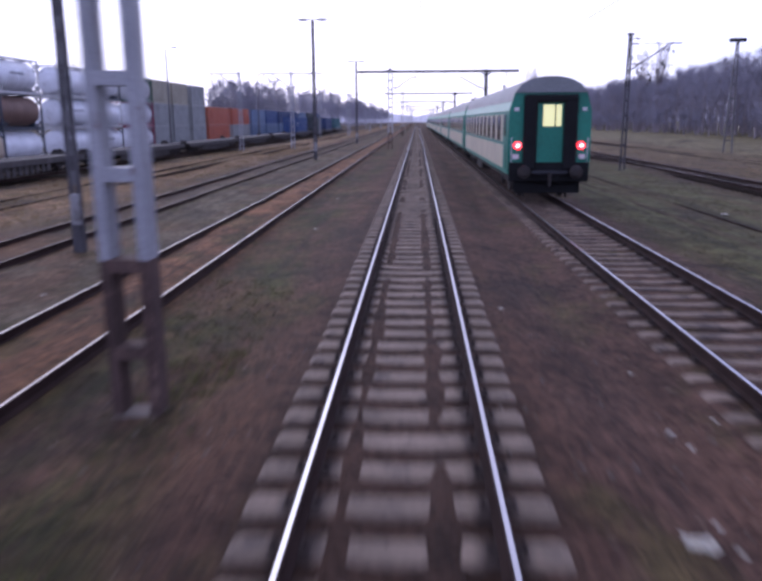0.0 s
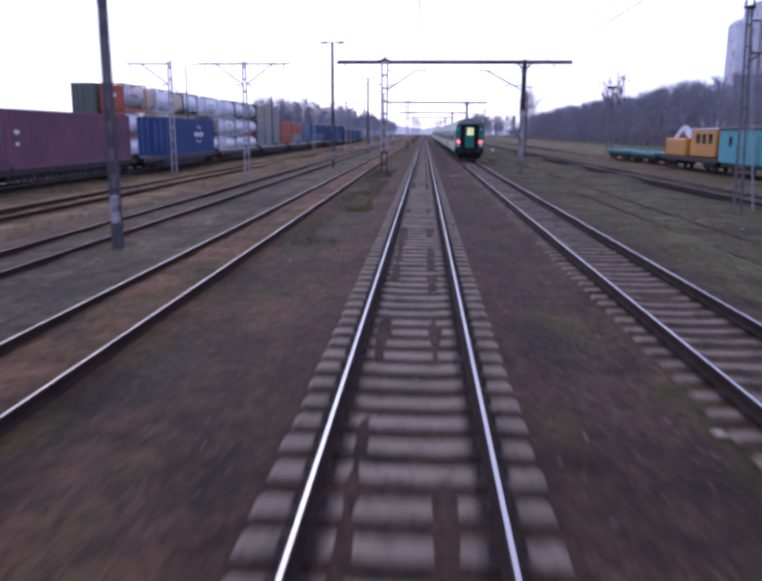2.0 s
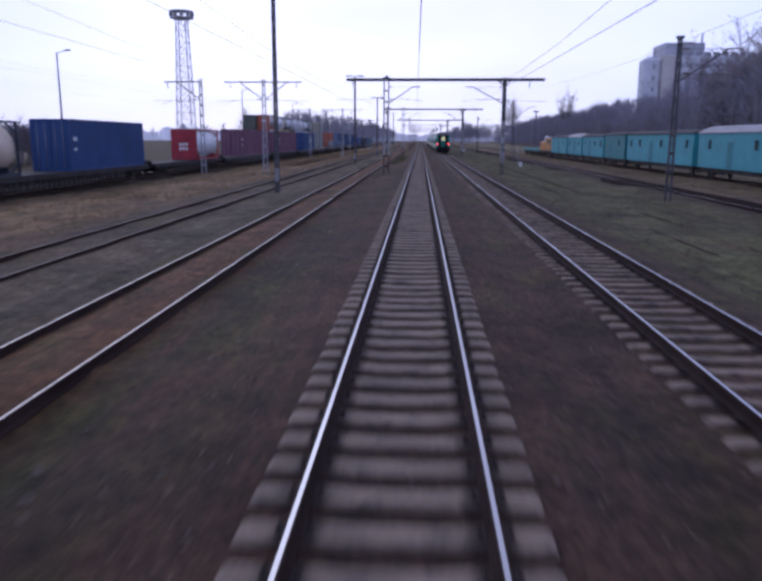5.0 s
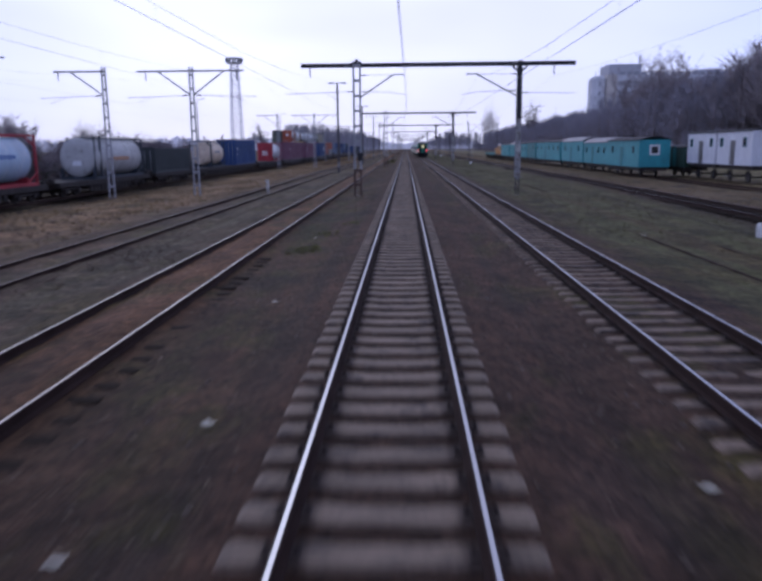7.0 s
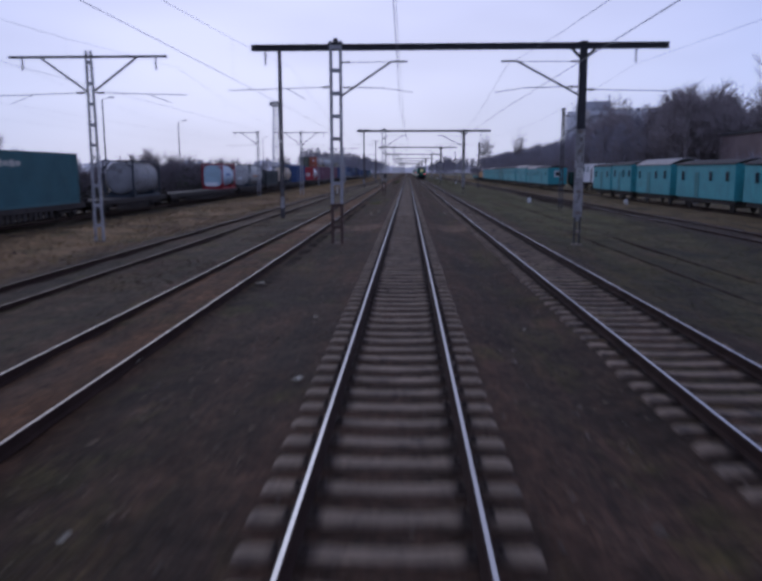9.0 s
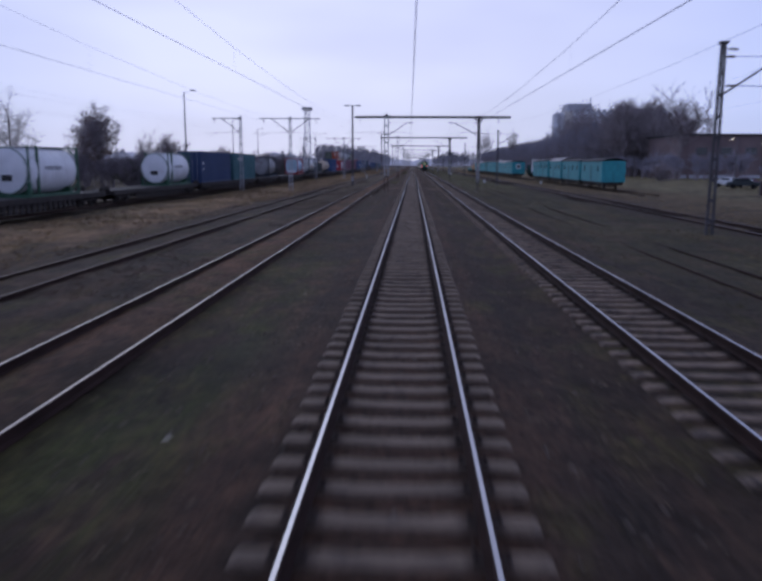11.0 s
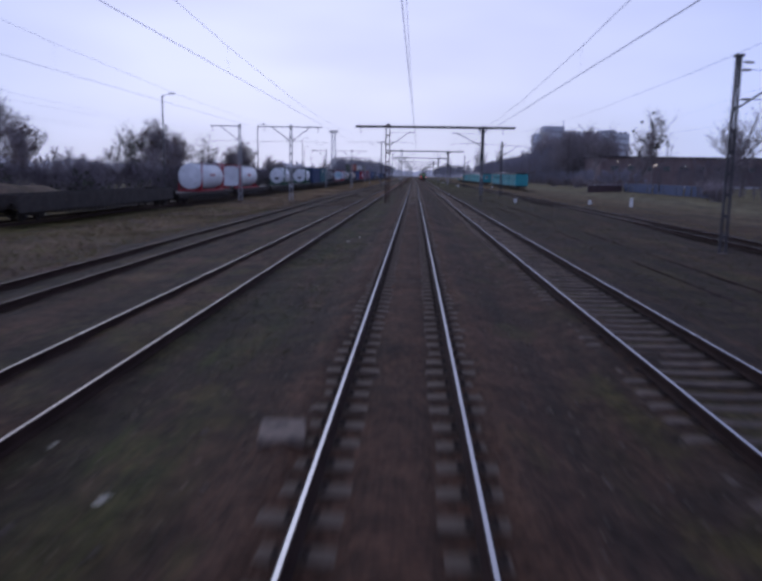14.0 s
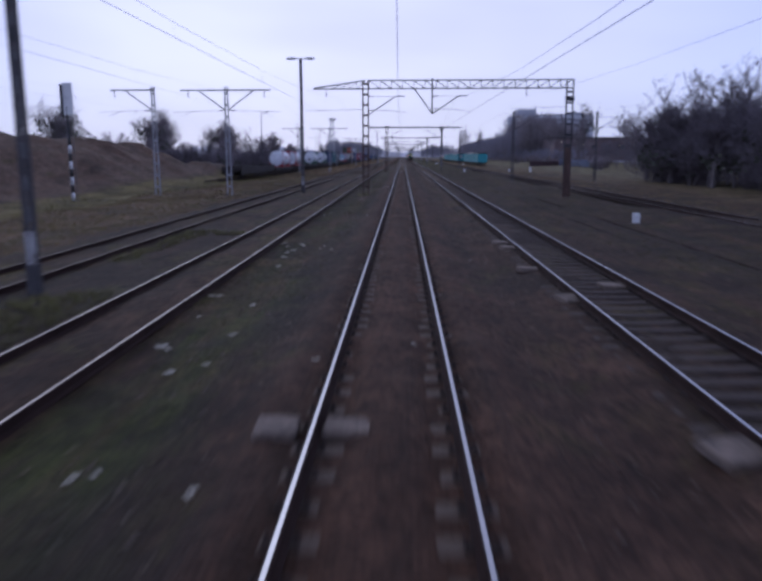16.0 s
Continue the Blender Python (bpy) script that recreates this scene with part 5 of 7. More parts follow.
for lev in range(3):
    box_container(SX - 2.7, -7.4, -1.3, -0.45 + 2.63 * lev, "olive", "olive grey shipping container in a stack")
for j, (y, L, cs) in enumerate(((54, 6.1, ("grey", "grey", "tan")), (61, 6.1, ("grey", "grey", "tan")), (69, 6.1, ("grey", "grey", "grey")), (76.5, 12.2, ("orange", "orange")), (91, 12.2, ("grey", "orange")),
                                (105.5, 12.2, ("faded_blue", "faded_blue")), (119, 12.2, ("faded_blue", "blue")), (133, 12.2, ("faded_blue", "navy")), (147, 12.2, ("blue", "navy")), (161, 12.2, ("navy", "faded_blue")), (176, 12.2, ("navy", "slate")), (192, 12.2, ("slate", "navy")))):
    for lev, c in enumerate(cs):
        box_container(SX, y, y + L, -0.45 + 2.63 * lev, c, "%s corrugated shipping container in a stack" % c.replace("_", " "))

# ---- passenger train ----
M_COACHGREEN = mat("coach_green", (0.016, 0.215, 0.145), 0.4, 0, 0.14, 0.7, 15, 0.03, (0.02, 0.13, 0.09), 0.66)
M_COACHCREAM = mat("coach_cream", (0.62, 0.54, 0.39), 0.4, 0, 0.1, 0.7, 15, 0.03, (0.3, 0.27, 0.22), 0.66)
M_COACHROOF = mat("coach_roof", (0.21, 0.22, 0.225), 0.6, 0, 0.15, 0.7, 15, 0.03)
M_COACHGLASS = glass("coach_glass")
M_LITGLASS = glow("lit_door_window", (0.80, 0.78, 0.36), 0.62)
M_TAIL = glow("tail_light_red", (1.0, 0.03, 0.04), 3.5)
M_TAILCORE = glow("tail_light_core", (1.0, 0.45, 0.42), 6.0)


def coach(y, tail):
    """A coach 24.5 m long; its near end wall stands at y."""
    t = thing("passenger_coach", "green and cream passenger coach with grey roof and lit end door" if tail else "green and cream passenger coach with grey roof", "coach", "coaches of the train")
    t.location = (4.66, y, -0.07)
    L = 24.2
    half = [(1.40, 0.95), (1.41, 1.9), (1.40, 3.1), (1.30, 3.42)]
    roof = [(1.31, 3.42), (1.22, 3.70), (1.0, 3.98), (0.64, 4.16), (0.22, 4.24)]
    g = Shape()
    g.sweep([(-x, z) for x, z in half], 0.02, L, 0, False)
    g.sweep([(x, z) for x, z in half], 0.02, L, 0, False)
    g.box((0, L / 2, 1.0), (2.7, L - 0.1, 0.1))
    body = part("body", g, [M_COACHGREEN], t)
    for e, yy in ((0, 0.0), (1, L)):
        w = Shape()
        prof = [(-1.40, 0.95), (1.40, 0.95), (1.41, 1.9), (1.40, 3.1), (1.31, 3.42)] + roof[1:] + [(-x, z) for x, z in reversed(roof)] + [(-1.40, 3.1), (-1.41, 1.9)]
        k = len(w.v)
        w.v += [(x, yy, z) for x, z in prof]
        w.face(tuple(range(k, k + len(prof))))
        part("end_wall", w, M_COACHGREEN, body)
    r = Shape().sweep([(-x, z) for x, z in roof] + [(x, z) for x, z in reversed(roof)], -0.06, L + 0.06, 0, False, None, True)
    part("roof", r, M_COACHROOF, t, "grey curved roof")
    part("roof_hood", Shape().sweep([(-x, z) for x, z in roof[1:]] + [(x, z) for x, z in reversed(roof[1:])], -0.10, -0.01), M_COACHROOF, t, "grey end of the roof")
    for s in (-1, 1):
        part("cream_band", Shape().box((s * 1.413, L / 2, 1.5), (0.012, L - 1.6, 0.82)), M_COACHCREAM, body)
        part("window_band", Shape().box((s * 1.409, L / 2, 2.5), (0.012, L - 3.4, 0.95)), M_COACHCREAM, body)
        part("lower_skirt", Shape().box((s * 1.40, L / 2, 1.0), (0.03, L - 0.4, 0.12)), M_COACHGREEN, body)
        for k in range(10):
            yy = 3.0 + k * 2.02
            wdw = part("window", Shape().box((s * 1.412, yy, 2.5), (0.03, 1.25, 0.92), 0, 0.01), M_DARKSTEEL, body)
            part("pane", Shape().box((s * 1.422, yy, 2.5), (0.02, 1.12, 0.8), 0, 0.005), M_COACHGLASS, wdw)
        for yy in (0.95, L - 0.95):
            d = part("door", Shape().box((s * 1.408, yy, 2.05), (0.03, 0.85, 2.1), 0, 0.01), M_COACHGREEN, body)
            part("door_window", Shape().box((s * 1.424, yy, 2.6), (0.02, 0.5, 0.75), 0, 0.01), M_COACHGLASS, d)
    # gangway frame and end door
    for e, yy, sg in ((0, 0.0, -1), (1, L, 1)):
        gw = Shape()
        for s in (-1, 1):
            gw.box((s * 0.68, yy + sg * 0.12, 2.3), (0.46, 0.24, 2.4), 0, 0.06)
        gw.box((0, yy + sg * 0.12, 3.5), (1.82, 0.26, 0.26), 0, 0.06)
        gang = part("gangway", gw, M_RUBBER, t, "black rubber gangway frame")
        part("footplate", Shape().box((0, yy + sg * 0.15, 1.02), (1.3, 0.3, 0.12), 0, 0.02), M_DARKSTEEL, gang)
    dr = part("end_door", Shape().box((0, -0.03, 2.3), (1.3, 0.06, 2.35), 0, 0.01), M_COACHGREEN, t)
    if tail:
        part("door_window", Shape().box((0.06, -0.07, 2.94), (0.62, 0.03, 0.72), 0, 0.01), M_LITGLASS, dr, "yellow lit window")
        part("door_mullion", Shape().box((0.16, -0.09, 2.94), (0.04, 0.02, 0.72)), M_DARKSTEEL, dr)
        for s in (-1, 1):
            lamp = Shape().lathe([(-0.10, 0.09), (-0.09, 0.125), (0.0, 0.14)], (s * 1.08, -0.02, 1.93), "y", 14)
            lh = part("tail_light", lamp, M_TAIL, t, "glowing red tail light")
            part("bulb", Shape().lathe([(-0.125, 0.02), (-0.12, 0.055), (-0.10, 0.06)], (s * 1.08, -0.02, 1.93), "y", 10), M_TAILCORE, lh)
            part("marker_plate", Shape().box((s * 1.14, -0.03, 1.55), (0.22, 0.03, 0.16), 0, 0.01), M_WHITE, t)
            part("handrail", Shape().tube((s * 1.3, -0.08, 1.2), (s * 1.3, -0.08, 2.2), 0.015, n=5), M_WHITE, t)
            part("lamp_bracket", Shape().box((s * 1.15, -0.03, 3.15), (0.16, 0.05, 0.12), 0, 0.01), M_WHITE, t)
    part("underframe", Shape().box((0, L / 2, 0.82), (2.5, L - 0.2, 0.24), 0, 0.02).box((0.3, L / 2 - 2, 0.55), (1.8, 2.4, 0.5), 0, 0.05).box((-0.3, L / 2 + 2.5, 0.55), (1.8, 3.0, 0.45), 0, 0.05), M_UNDER, t)
    bogie(t, 3.1, 2.5)
    bogie(t, L - 3.1, 2.5)
    buffers(t, 0.0, -1)
    buffers(t, L, 1)
    part("buffer_beam", Shape().box((0, -0.05, 1.03), (2.74, 0.14, 0.66), 0, 0.02), M_RUBBER, t)
    part("end_apron", Shape().box((0, 0.25, 0.52), (2.3, 0.12, 0.5), 0, 0.03), M_RUBBER, t)
    part("coupling", Shape().tube((0, -0.35, 1.0), (0, 0.1, 1.0), 0.05, n=6).box((0, -0.4, 0.8), (0.1, 0.08, 0.5), 0, 0.02), M_UNDER, t)
    part("brake_hose", Shape().tube((0.4, -0.05, 0.95), (0.42, -0.2, 0.6), 0.03, n=6), M_RUBBER, t)
    part("rail_guard", Shape().box((-0.75, 0.6, 0.35), (0.08, 0.1, 0.5)).box((0.75, 0.6, 0.35), (0.08, 0.1, 0.5)), M_UNDER, t)
    return t


coach(-6.0, True)
C2 = coach(19.2, False)
for k in range(1, 8):
    copy_thing(C2, pose(4.66, 19.2 + 25.2 * k, -0.07))

# ---- parked service wagons on the far right ----
M_TEAL = mat("shed_teal", (0.050, 0.30, 0.33), 0.6, 0, 0.16, 0.8, 18, 0.06, (0.05, 0.18, 0.18), 0.62)
M_TEALDARK = mat("shed_teal_dark", (0.025, 0.19, 0.20), 0.6, 0, 0.16, 0.8, 18, 0.06, (0.04, 0.12, 0.12), 0.62)
M_TAR = mat("roof_tar", (0.045, 0.042, 0.045), 0.8, 0, 0.25, 1.2, 18, 0.1)
M_TIN = mat("roof_tin", (0.30, 0.29, 0.30), 0.55, 0.2, 0.2, 1.2, 18, 0.06, (0.13, 0.10, 0.09), 0.6)
M_CABINWHITE = mat("cabin_white", (0.66, 0.67, 0.72), 0.6, 0, 0.1, 0.8, 18, 0.05, (0.35, 0.33, 0.33), 0.66)
M_MACHINE = mat("machine_orange", (0.50, 0.21, 0.03), 0.5, 0, 0.15, 1, 18, 0.05, (0.25, 0.1, 0.04), 0.64)


M_GREENOLD = mat("shed_green_old", (0.03, 0.07, 0.055), 0.7, 0, 0.2, 0.8, 18, 0.06)


def shed_wagon(x, y0, y1, paint, roof, label, windows=3, wide=2.9, base=0.55, top=3.25, ridge=0.35, end_window=False, wheels=True):
    """Timber-sided service wagon: boarded walls, arched roof, windows and doors. x: face towards the main tracks."""
    t = thing("service_wagon", label, "wagon", "parked service wagons")
    L = y1 - y0
    t.location = (x, (y0 + y1) / 2, 0)
    g = Shape()
    g.box((wide / 2, 0, (base + top) / 2), (wide - 0.06, L - 0.06, top - base))
    body = part("body", g, paint, t)
    n = int(L / 0.42)
    me = CACHE.setdefault(("board", paint.name, round(L, 1)), Shape().box((0, 0, 0), (0.035, L / n - 0.02, top - base - 0.02), 0).mesh("board", [paint]))
    for k in range(n):
        o = new("board", me)
        o.parent, o.location = body, (0.018, -L / 2 + L * (k + 0.5) / n, (base + top) / 2)
    me = CACHE.setdefault(("endboard", paint.name, round(wide, 1)), Shape().box((0, 0, 0), (wide / 7 - 0.02, 0.035, top - base - 0.02), 0).mesh("board", [paint]))
    for k in range(7):
        o = new("board", me)
        o.parent, o.location = body, (wide * (k + 0.5) / 7, -L / 2 + 0.018, (base + top) / 2)
    rp = []
    for i in range(9):
        u = i / 8
        rp.append((-0.12 + (wide + 0.24) * u, top + ridge * math.sin(math.pi * u)))
    rp2 = rp + [(px, pz - 0.07) for px, pz in reversed(rp)]
    part("roof", Shape().sweep(rp2, -L / 2 - 0.12, L / 2 + 0.12), roof, t)
    pr = random.Random(int(-y0))
    for k in range(windows):
        yy = -L / 2 + L * (k + 0.5) / windows + pr.uniform(-0.25, 0.25)
        if k == windows // 2:
            d = part("door", Shape().box((-0.012, yy, base + 1.05), (0.05, 0.9, 2.0), 0, 0.01), M_TEALDARK if paint.name[:5] == "shed_" else M_MIDSTEEL, body)
            part("door_handle", Shape().box((-0.05, yy + 0.35, base + 1.05), (0.04, 0.12, 0.03)), M_DARKSTEEL, d)
        else:
            w = part("window", Shape().box((-0.01, yy, top - 0.95), (0.06, 0.62, 0.78), 0, 0.01), M_TEALDARK, body)
            part("pane", Shape().box((-0.03, yy, top - 0.95), (0.04, 0.5, 0.66)), M_COACHGLASS, w)
    if end_window:
        w = part("window", Shape().box((wide / 2, -L / 2 - 0.02, top - 1.0), (1.0, 0.06, 1.0), 0, 0.01), M_WHITE, body, "white framed window")
        part("pane", Shape().box((wide / 2, -L / 2 - 0.045, top - 1.0), (0.66, 0.05, 0.66)), M_COACHGLASS, w)
    part("underframe", Shape().box((wide / 2, 0, base - 0.18), (wide - 0.4, L - 0.3, 0.34), 0, 0.02), M_UNDER, t)
    if wheels:
        for e in (-1, 1):
            w = Shape()
            for yy in (e * (L / 2 - 1.6),):
                for s in (-1, 1):
                    w.lathe([(-0.07, 0.42), (0.05, 0.44), (0.07, 0.40)], (wide / 2 + s * 0.75, yy, 0.04), "x", 14)
                w.tube((wide / 2 - 0.75, yy, 0.04), (wide / 2 + 0.75, yy, 0.04), 0.08, n=6)
            part("wheelset", w, M_UNDER, t)
        part("step", Shape().box((-0.05, L * 0.1, 0.1), (0.3, 0.7, 0.06), 0, 0.01), M_MIDSTEEL, t)
    return t


teal = "faded teal boarded service wagon with %s roof on an old siding"
for a, b, p, rf, n in ((-34.8, -20.6, M_TEAL, M_TAR, 3), (-46.0, -36.0, M_TEAL, M_TIN, 3), (-59.2, -47.0, M_TEAL, M_TAR, 4), (-69.5, -60.0, M_TEALDARK, M_TAR, 2), (-91.3, -70.6, M_TEAL, M_TAR, 6),
                       (-106, -92.6, M_TEAL, M_TIN, 3), (-118.6, -106.8, M_TEAL, M_TIN, 4), (-168.4, -160.4, M_TEAL, M_TAR, 3), (-176.4, -169.2, M_TEAL, M_TAR, 4),
                       (-188.2, -178.4, M_TEAL, M_TIN, 4), (-201.5, -189.8, M_TEAL, M_TAR, 4), (-214.5, -203.0, M_TEAL, M_TAR, 3)):
    shed_wagon(23.6, a, b, p, rf, teal % ("tarred" if rf == M_TAR else "tin"), n, 2.9, 0.55, 3.22 + 0.16 * math.sin(a * 1.7), 0.35 if rf == M_TAR else 0.55)
shed_wagon(23.3, -131.2, -119.6, M_TEAL, M_TAR, "teal boarded service wagon with a white framed end window", 3, 3.1, end_window=True)
for a, b in ((-138.8, -132.2), (-145.9, -139.2)):
    shed_wagon(27.7, a, b, M_CABINWHITE, M_TAR, "white site cabin with dark roof on a wagon", 3, 2.8, 1.0, 3.85, 0.12)

shed_wagon(27.6, -131.7, -126.2, M_GREENOLD, M_TAR, "small dark green wagon with a white spot on its side", 1, 2.6, 0.55, 2.5, 0.2)
spot = thing("sign_plate", "small white plate on a dark green wagon", "sign")
spot.location = (28.6, -131.74, 1.9)
part("plate", Shape().box((0, 0, 0), (0.5, 0.04, 0.4), 0, 0.005), M_WHITE, spot)

for a, b in ((-3.5, 6.2), (7.2, 17.0)):
    t = thing("flat_car", "low teal flat car with short stanchions", "wagon", "parked flat cars")
    t.location = (25.05, 0, -0.4)
    part("deck", Shape().box((0, (a + b) / 2, 1.05), (2.7, b - a, 0.32), 0, 0.03), M_TEALDARK, t)
    part("underframe", Shape().box((0, (a + b) / 2, 0.72), (2.2, b - a - 0.6, 0.34), 0, 0.02), M_UNDER, t)
    bogie(t, a + 1.8)
    bogie(t, b - 1.8)
    for k in range(5):
        for s in (-1, 1):
            part("stanchion", Shape().box((s * 1.3, a + 0.5 + (b - a - 1) * k / 4, 1.42), (0.08, 0.1, 0.5), 0, 0.01), M_TEAL, t)


def rail_crane():
    t = thing("rail_crane", "orange rail crane with folded boom and glazed cab", "crane")
    t.location = (25.05, -12.6, -0.4)
    part("frame", Shape().box((0, 0, 0.95), (2.6, 14.5, 0.4), 0, 0.04), M_UNDER, t)
    bogie(t, -5)
    bogie(t, 5)
    c = part("cab", Shape().box((0, -3.9, 2.35), (2.6, 5.9, 2.3), 0, 0.12), M_MACHINE, t)
    for yy in (-5.6, -4.2, -2.8):
        part("pane", Shape().box((-1.29, yy, 2.75), (0.05, 1.0, 0.85), 0, 0.02), M_COACHGLASS, c)
    part("pane", Shape().box((0, -6.87, 2.75), (1.8, 0.05, 0.9), 0, 0.02), M_COACHGLASS, c)
    part("roof", Shape().box((0, -3.9, 3.55), (2.7, 6.0, 0.12), 0, 0.03), M_CABINWHITE, c)
    e = part("engine_housing", Shape().box((0, 3.2, 1.95), (2.5, 5.6, 1.6), 0, 0.12), M_MACHINE, t)
    part("boom", Shape().bar((-0.4, 5.6, 2.5), (-0.4, 3.2, 3.7), 0.5, 0.5).bar((-0.4, 3.2, 3.7), (-0.4, 1.2, 2.7), 0.4, 0.4), M_CABINWHITE, t)
    part("hook_block", Shape().box((-0.4, 6.2, 1.6), (0.5, 0.4, 0.6), 0, 0.08), M_DARKSTEEL, t)


rail_crane()

# ---- trees and scrub ----
M_BARK = mat("bark", (0.18, 0.155, 0.155), 0.9, 0, 0.3, 1.5, 20, 0.3)
# twigs and brown leaves are lifted in tone to allow for haze
M_TWIG = mat("twigs", (0.300, 0.258, 0.268), 0.9, 0, 0.3, 0.2, 5, 0.0)
# copy for distant woods with bluish haze painted into the colour
M_TWIGHAZE = mat("twigs_grey", (0.30, 0.285, 0.33), 0.9, 0, 0.25, 0.05, 5, 0.0)
M_TWIGDARK = mat("twigs_dark", (0.160, 0.137, 0.150), 0.9, 0, 0.3, 0.2, 5, 0.0)
M_LEAFBROWN = mat("leaves_brown", (0.165, 0.120, 0.098), 0.85, 0, 0.4, 0.4, 5, 0.0)
M_LEAFOLIVE = mat("leaves_olive", (0.066, 0.068, 0.048), 0.85, 0, 0.4, 0.4, 5, 0.0)
M_MISTLE = mat("mistletoe", (0.030, 0.036, 0.022), 0.85, 0, 0.3, 0.6, 5, 0.0)


def sprig(g, r, p, d, length, wide, slot):
    """A thin pointed twig."""
    side = d.cross(Vector((r.uniform(-1, 1), r.uniform(-1, 1), r.uniform(-0.3, 0.3)))).normalized() * wide
    g.tri(p - side, p + side, p + d * length, slot)


def limb(g, r, p, d, length, rad, level, twigs, up):
    q = p
    n = 3 if level < 2 else 2
    for i in range(n):
        d2 = (d + Vector((r.uniform(-1, 1), r.uniform(-1, 1), r.uniform(-0.5, 0.9) * up)) * 0.16).normalized()
        e = q + d2 * (length / n)
        ra, rb = rad * (1 - 0.28 * i), rad * (1 - 0.28 * (i + 1))
        if rad > 0.035:
            g.tube(q, e, ra, rb, 5 if level == 0 else 4, 0, True, False)
        else:
            sprig(g, r, q, (e - q).normalized(), (e - q).length * 1.2, ra * 0.5, 1)
        if level < 3 and (level > 0 or i > 0):
            for k in range(3 if level == 0 else 2):
                a = Vector((r.uniform(-1, 1), r.uniform(-1, 1), r.uniform(0.0, 0.9) * up)).normalized()
                limb(g, r, q.lerp(e, r.uniform(0.3, 1.0)), (d2 * 0.45 + a).normalized(), length * r.uniform(0.42, 0.62), rad * 0.45, level + 1, twigs, up)
        if level >= 1:
            for k in range(twigs):
                a = Vector((r.uniform(-1, 1), r.uniform(-1, 1), r.uniform(-0.4, 1.0))).normalized()
                sprig(g, r, q.lerp(e, r.random()), (d2 * 0.5 + a).normalized(), r.uniform(0.35, 1.1), 0.017, 1)
        q, d = e, d2
    return q


def leaves_in(g, r, c, rad, n, size, slot, flat=1.0):
    for k in range(n):
        a = Vector((r.gauss(0, 1), r.gauss(0, 1), r.gauss(0, 1) * flat)).normalized() * rad * r.random() ** 0.4
        u = Vector((r.uniform(-1, 1), r.uniform(-1, 1), r.uniform(-1, 1))).normalized() * size * r.uniform(0.5, 1.3)
        w = u.orthogonal() * r.uniform(0.5, 0.9)
        p = c + a
        g.quad(p - u, p - w, p + u, p + w, slot)


def tree_shape(seed, h, twigs=4, up=1.0, leaf=0, balls=0, narrow=False):
    r = random.Random(seed)
    g = Shape()
    p, d = Vector((0, 0, -0.6)), Vector((0, 0, 1))
    limb(g, r, p, d, h * 0.62, h * 0.014 + 0.04, 0, twigs, up)
    for k in range(5 if not narrow else 8):
        a = Vector((r.uniform(-1, 1), r.uniform(-1, 1), r.uniform(0.8, 1.8) if not narrow else r.uniform(2, 3.5))).normalized()
        limb(g, r, Vector((0, 0, h * r.uniform(0.22, 0.55))), a, h * r.uniform(0.32, 0.5), h * 0.006 + 0.02, 1, twigs, up)
    for k in range(leaf):
        c = Vector((r.gauss(0, h * 0.14), r.gauss(0, h * 0.14), h * r.uniform(0.3, 0.9)))
        leaves_in(g, r, c, h * 0.09, 26, 0.13, 2)
    for k in range(balls):
        c = Vector((r.gauss(0, h * 0.10), r.gauss(0, h * 0.10), h * r.uniform(0.55, 0.98)))
        leaves_in(g, r, c, r.uniform(0.35, 0.65), 60, 0.12, 3)
    return g


def bush_shape(seed, h, leaf, slot):
    r = random.Random(seed)
    g = Shape()
    for k in range(14):
        a = Vector((r.uniform(-1, 1), r.uniform(-1, 1), r.uniform(0.7, 2))).normalized()
        limb(g, r, Vector((r.uniform(-0.6, 0.6), r.uniform(-0.6, 0.6), -0.2)), a, h * r.uniform(0.6, 1.0), 0.036, 2, 16, 1.0)
    for k in range(leaf):
        c = Vector((r.gauss(0, h * 0.35), r.gauss(0, h * 0.35), h * r.uniform(0.15, 0.75)))
        leaves_in(g, r, c, h * 0.16, 20, 0.10, slot)
    return g


TREE_MATS = [M_BARK, M_TWIG, M_LEAFBROWN, M_MISTLE]
DARK_MATS = [M_BARK, M_TWIGDARK, M_LEAFOLIVE, M_MISTLE]


def plant(name, shape, mats, label, spots, group, category="tree", slim=1.0):
    """Trees of one build at several spots (x, y, scale), trunk and crown apart."""
    wood, crown = Shape(), Shape()
    for f, m, s in zip(shape.f, shape.m, shape.s):
        tgt = wood if m == 0 else crown
        k = len(tgt.v)
        tgt.v += [shape.v[i] for i in f]
        tgt.face(tuple(range(k, k + len(f))), m, s)
    mw, mc = wood.mesh("trunk", mats), crown.mesh("crown", mats)
    for i, (x, y, sc) in enumerate(spots):
        t = thing(name, label, category, group)
        t.matrix_basis = pose(x, y, float(ground_z(x, y)), 0, 0, (i * 137) % 360) @ Matrix.Diagonal((sc * slim, sc * slim, sc, 1))
        new("trunk", mw).parent = t
        new("crown", mc).parent = t


def woods(name, label, spots, shapes, mats):
    """A far wood as one object."""
    g = Shape()
    r = random.Random(len(spots))
    for x, y, s in spots:
        k = r.randrange(len(shapes))
        g.join(shapes[k], pose(x, y, float(ground_z(x, y)), 0, 0, r.uniform(0, 360)) @ Matrix.Scale(s, 4))
    tagged(part(name, g, mats), label, "wood", kind="stuff")


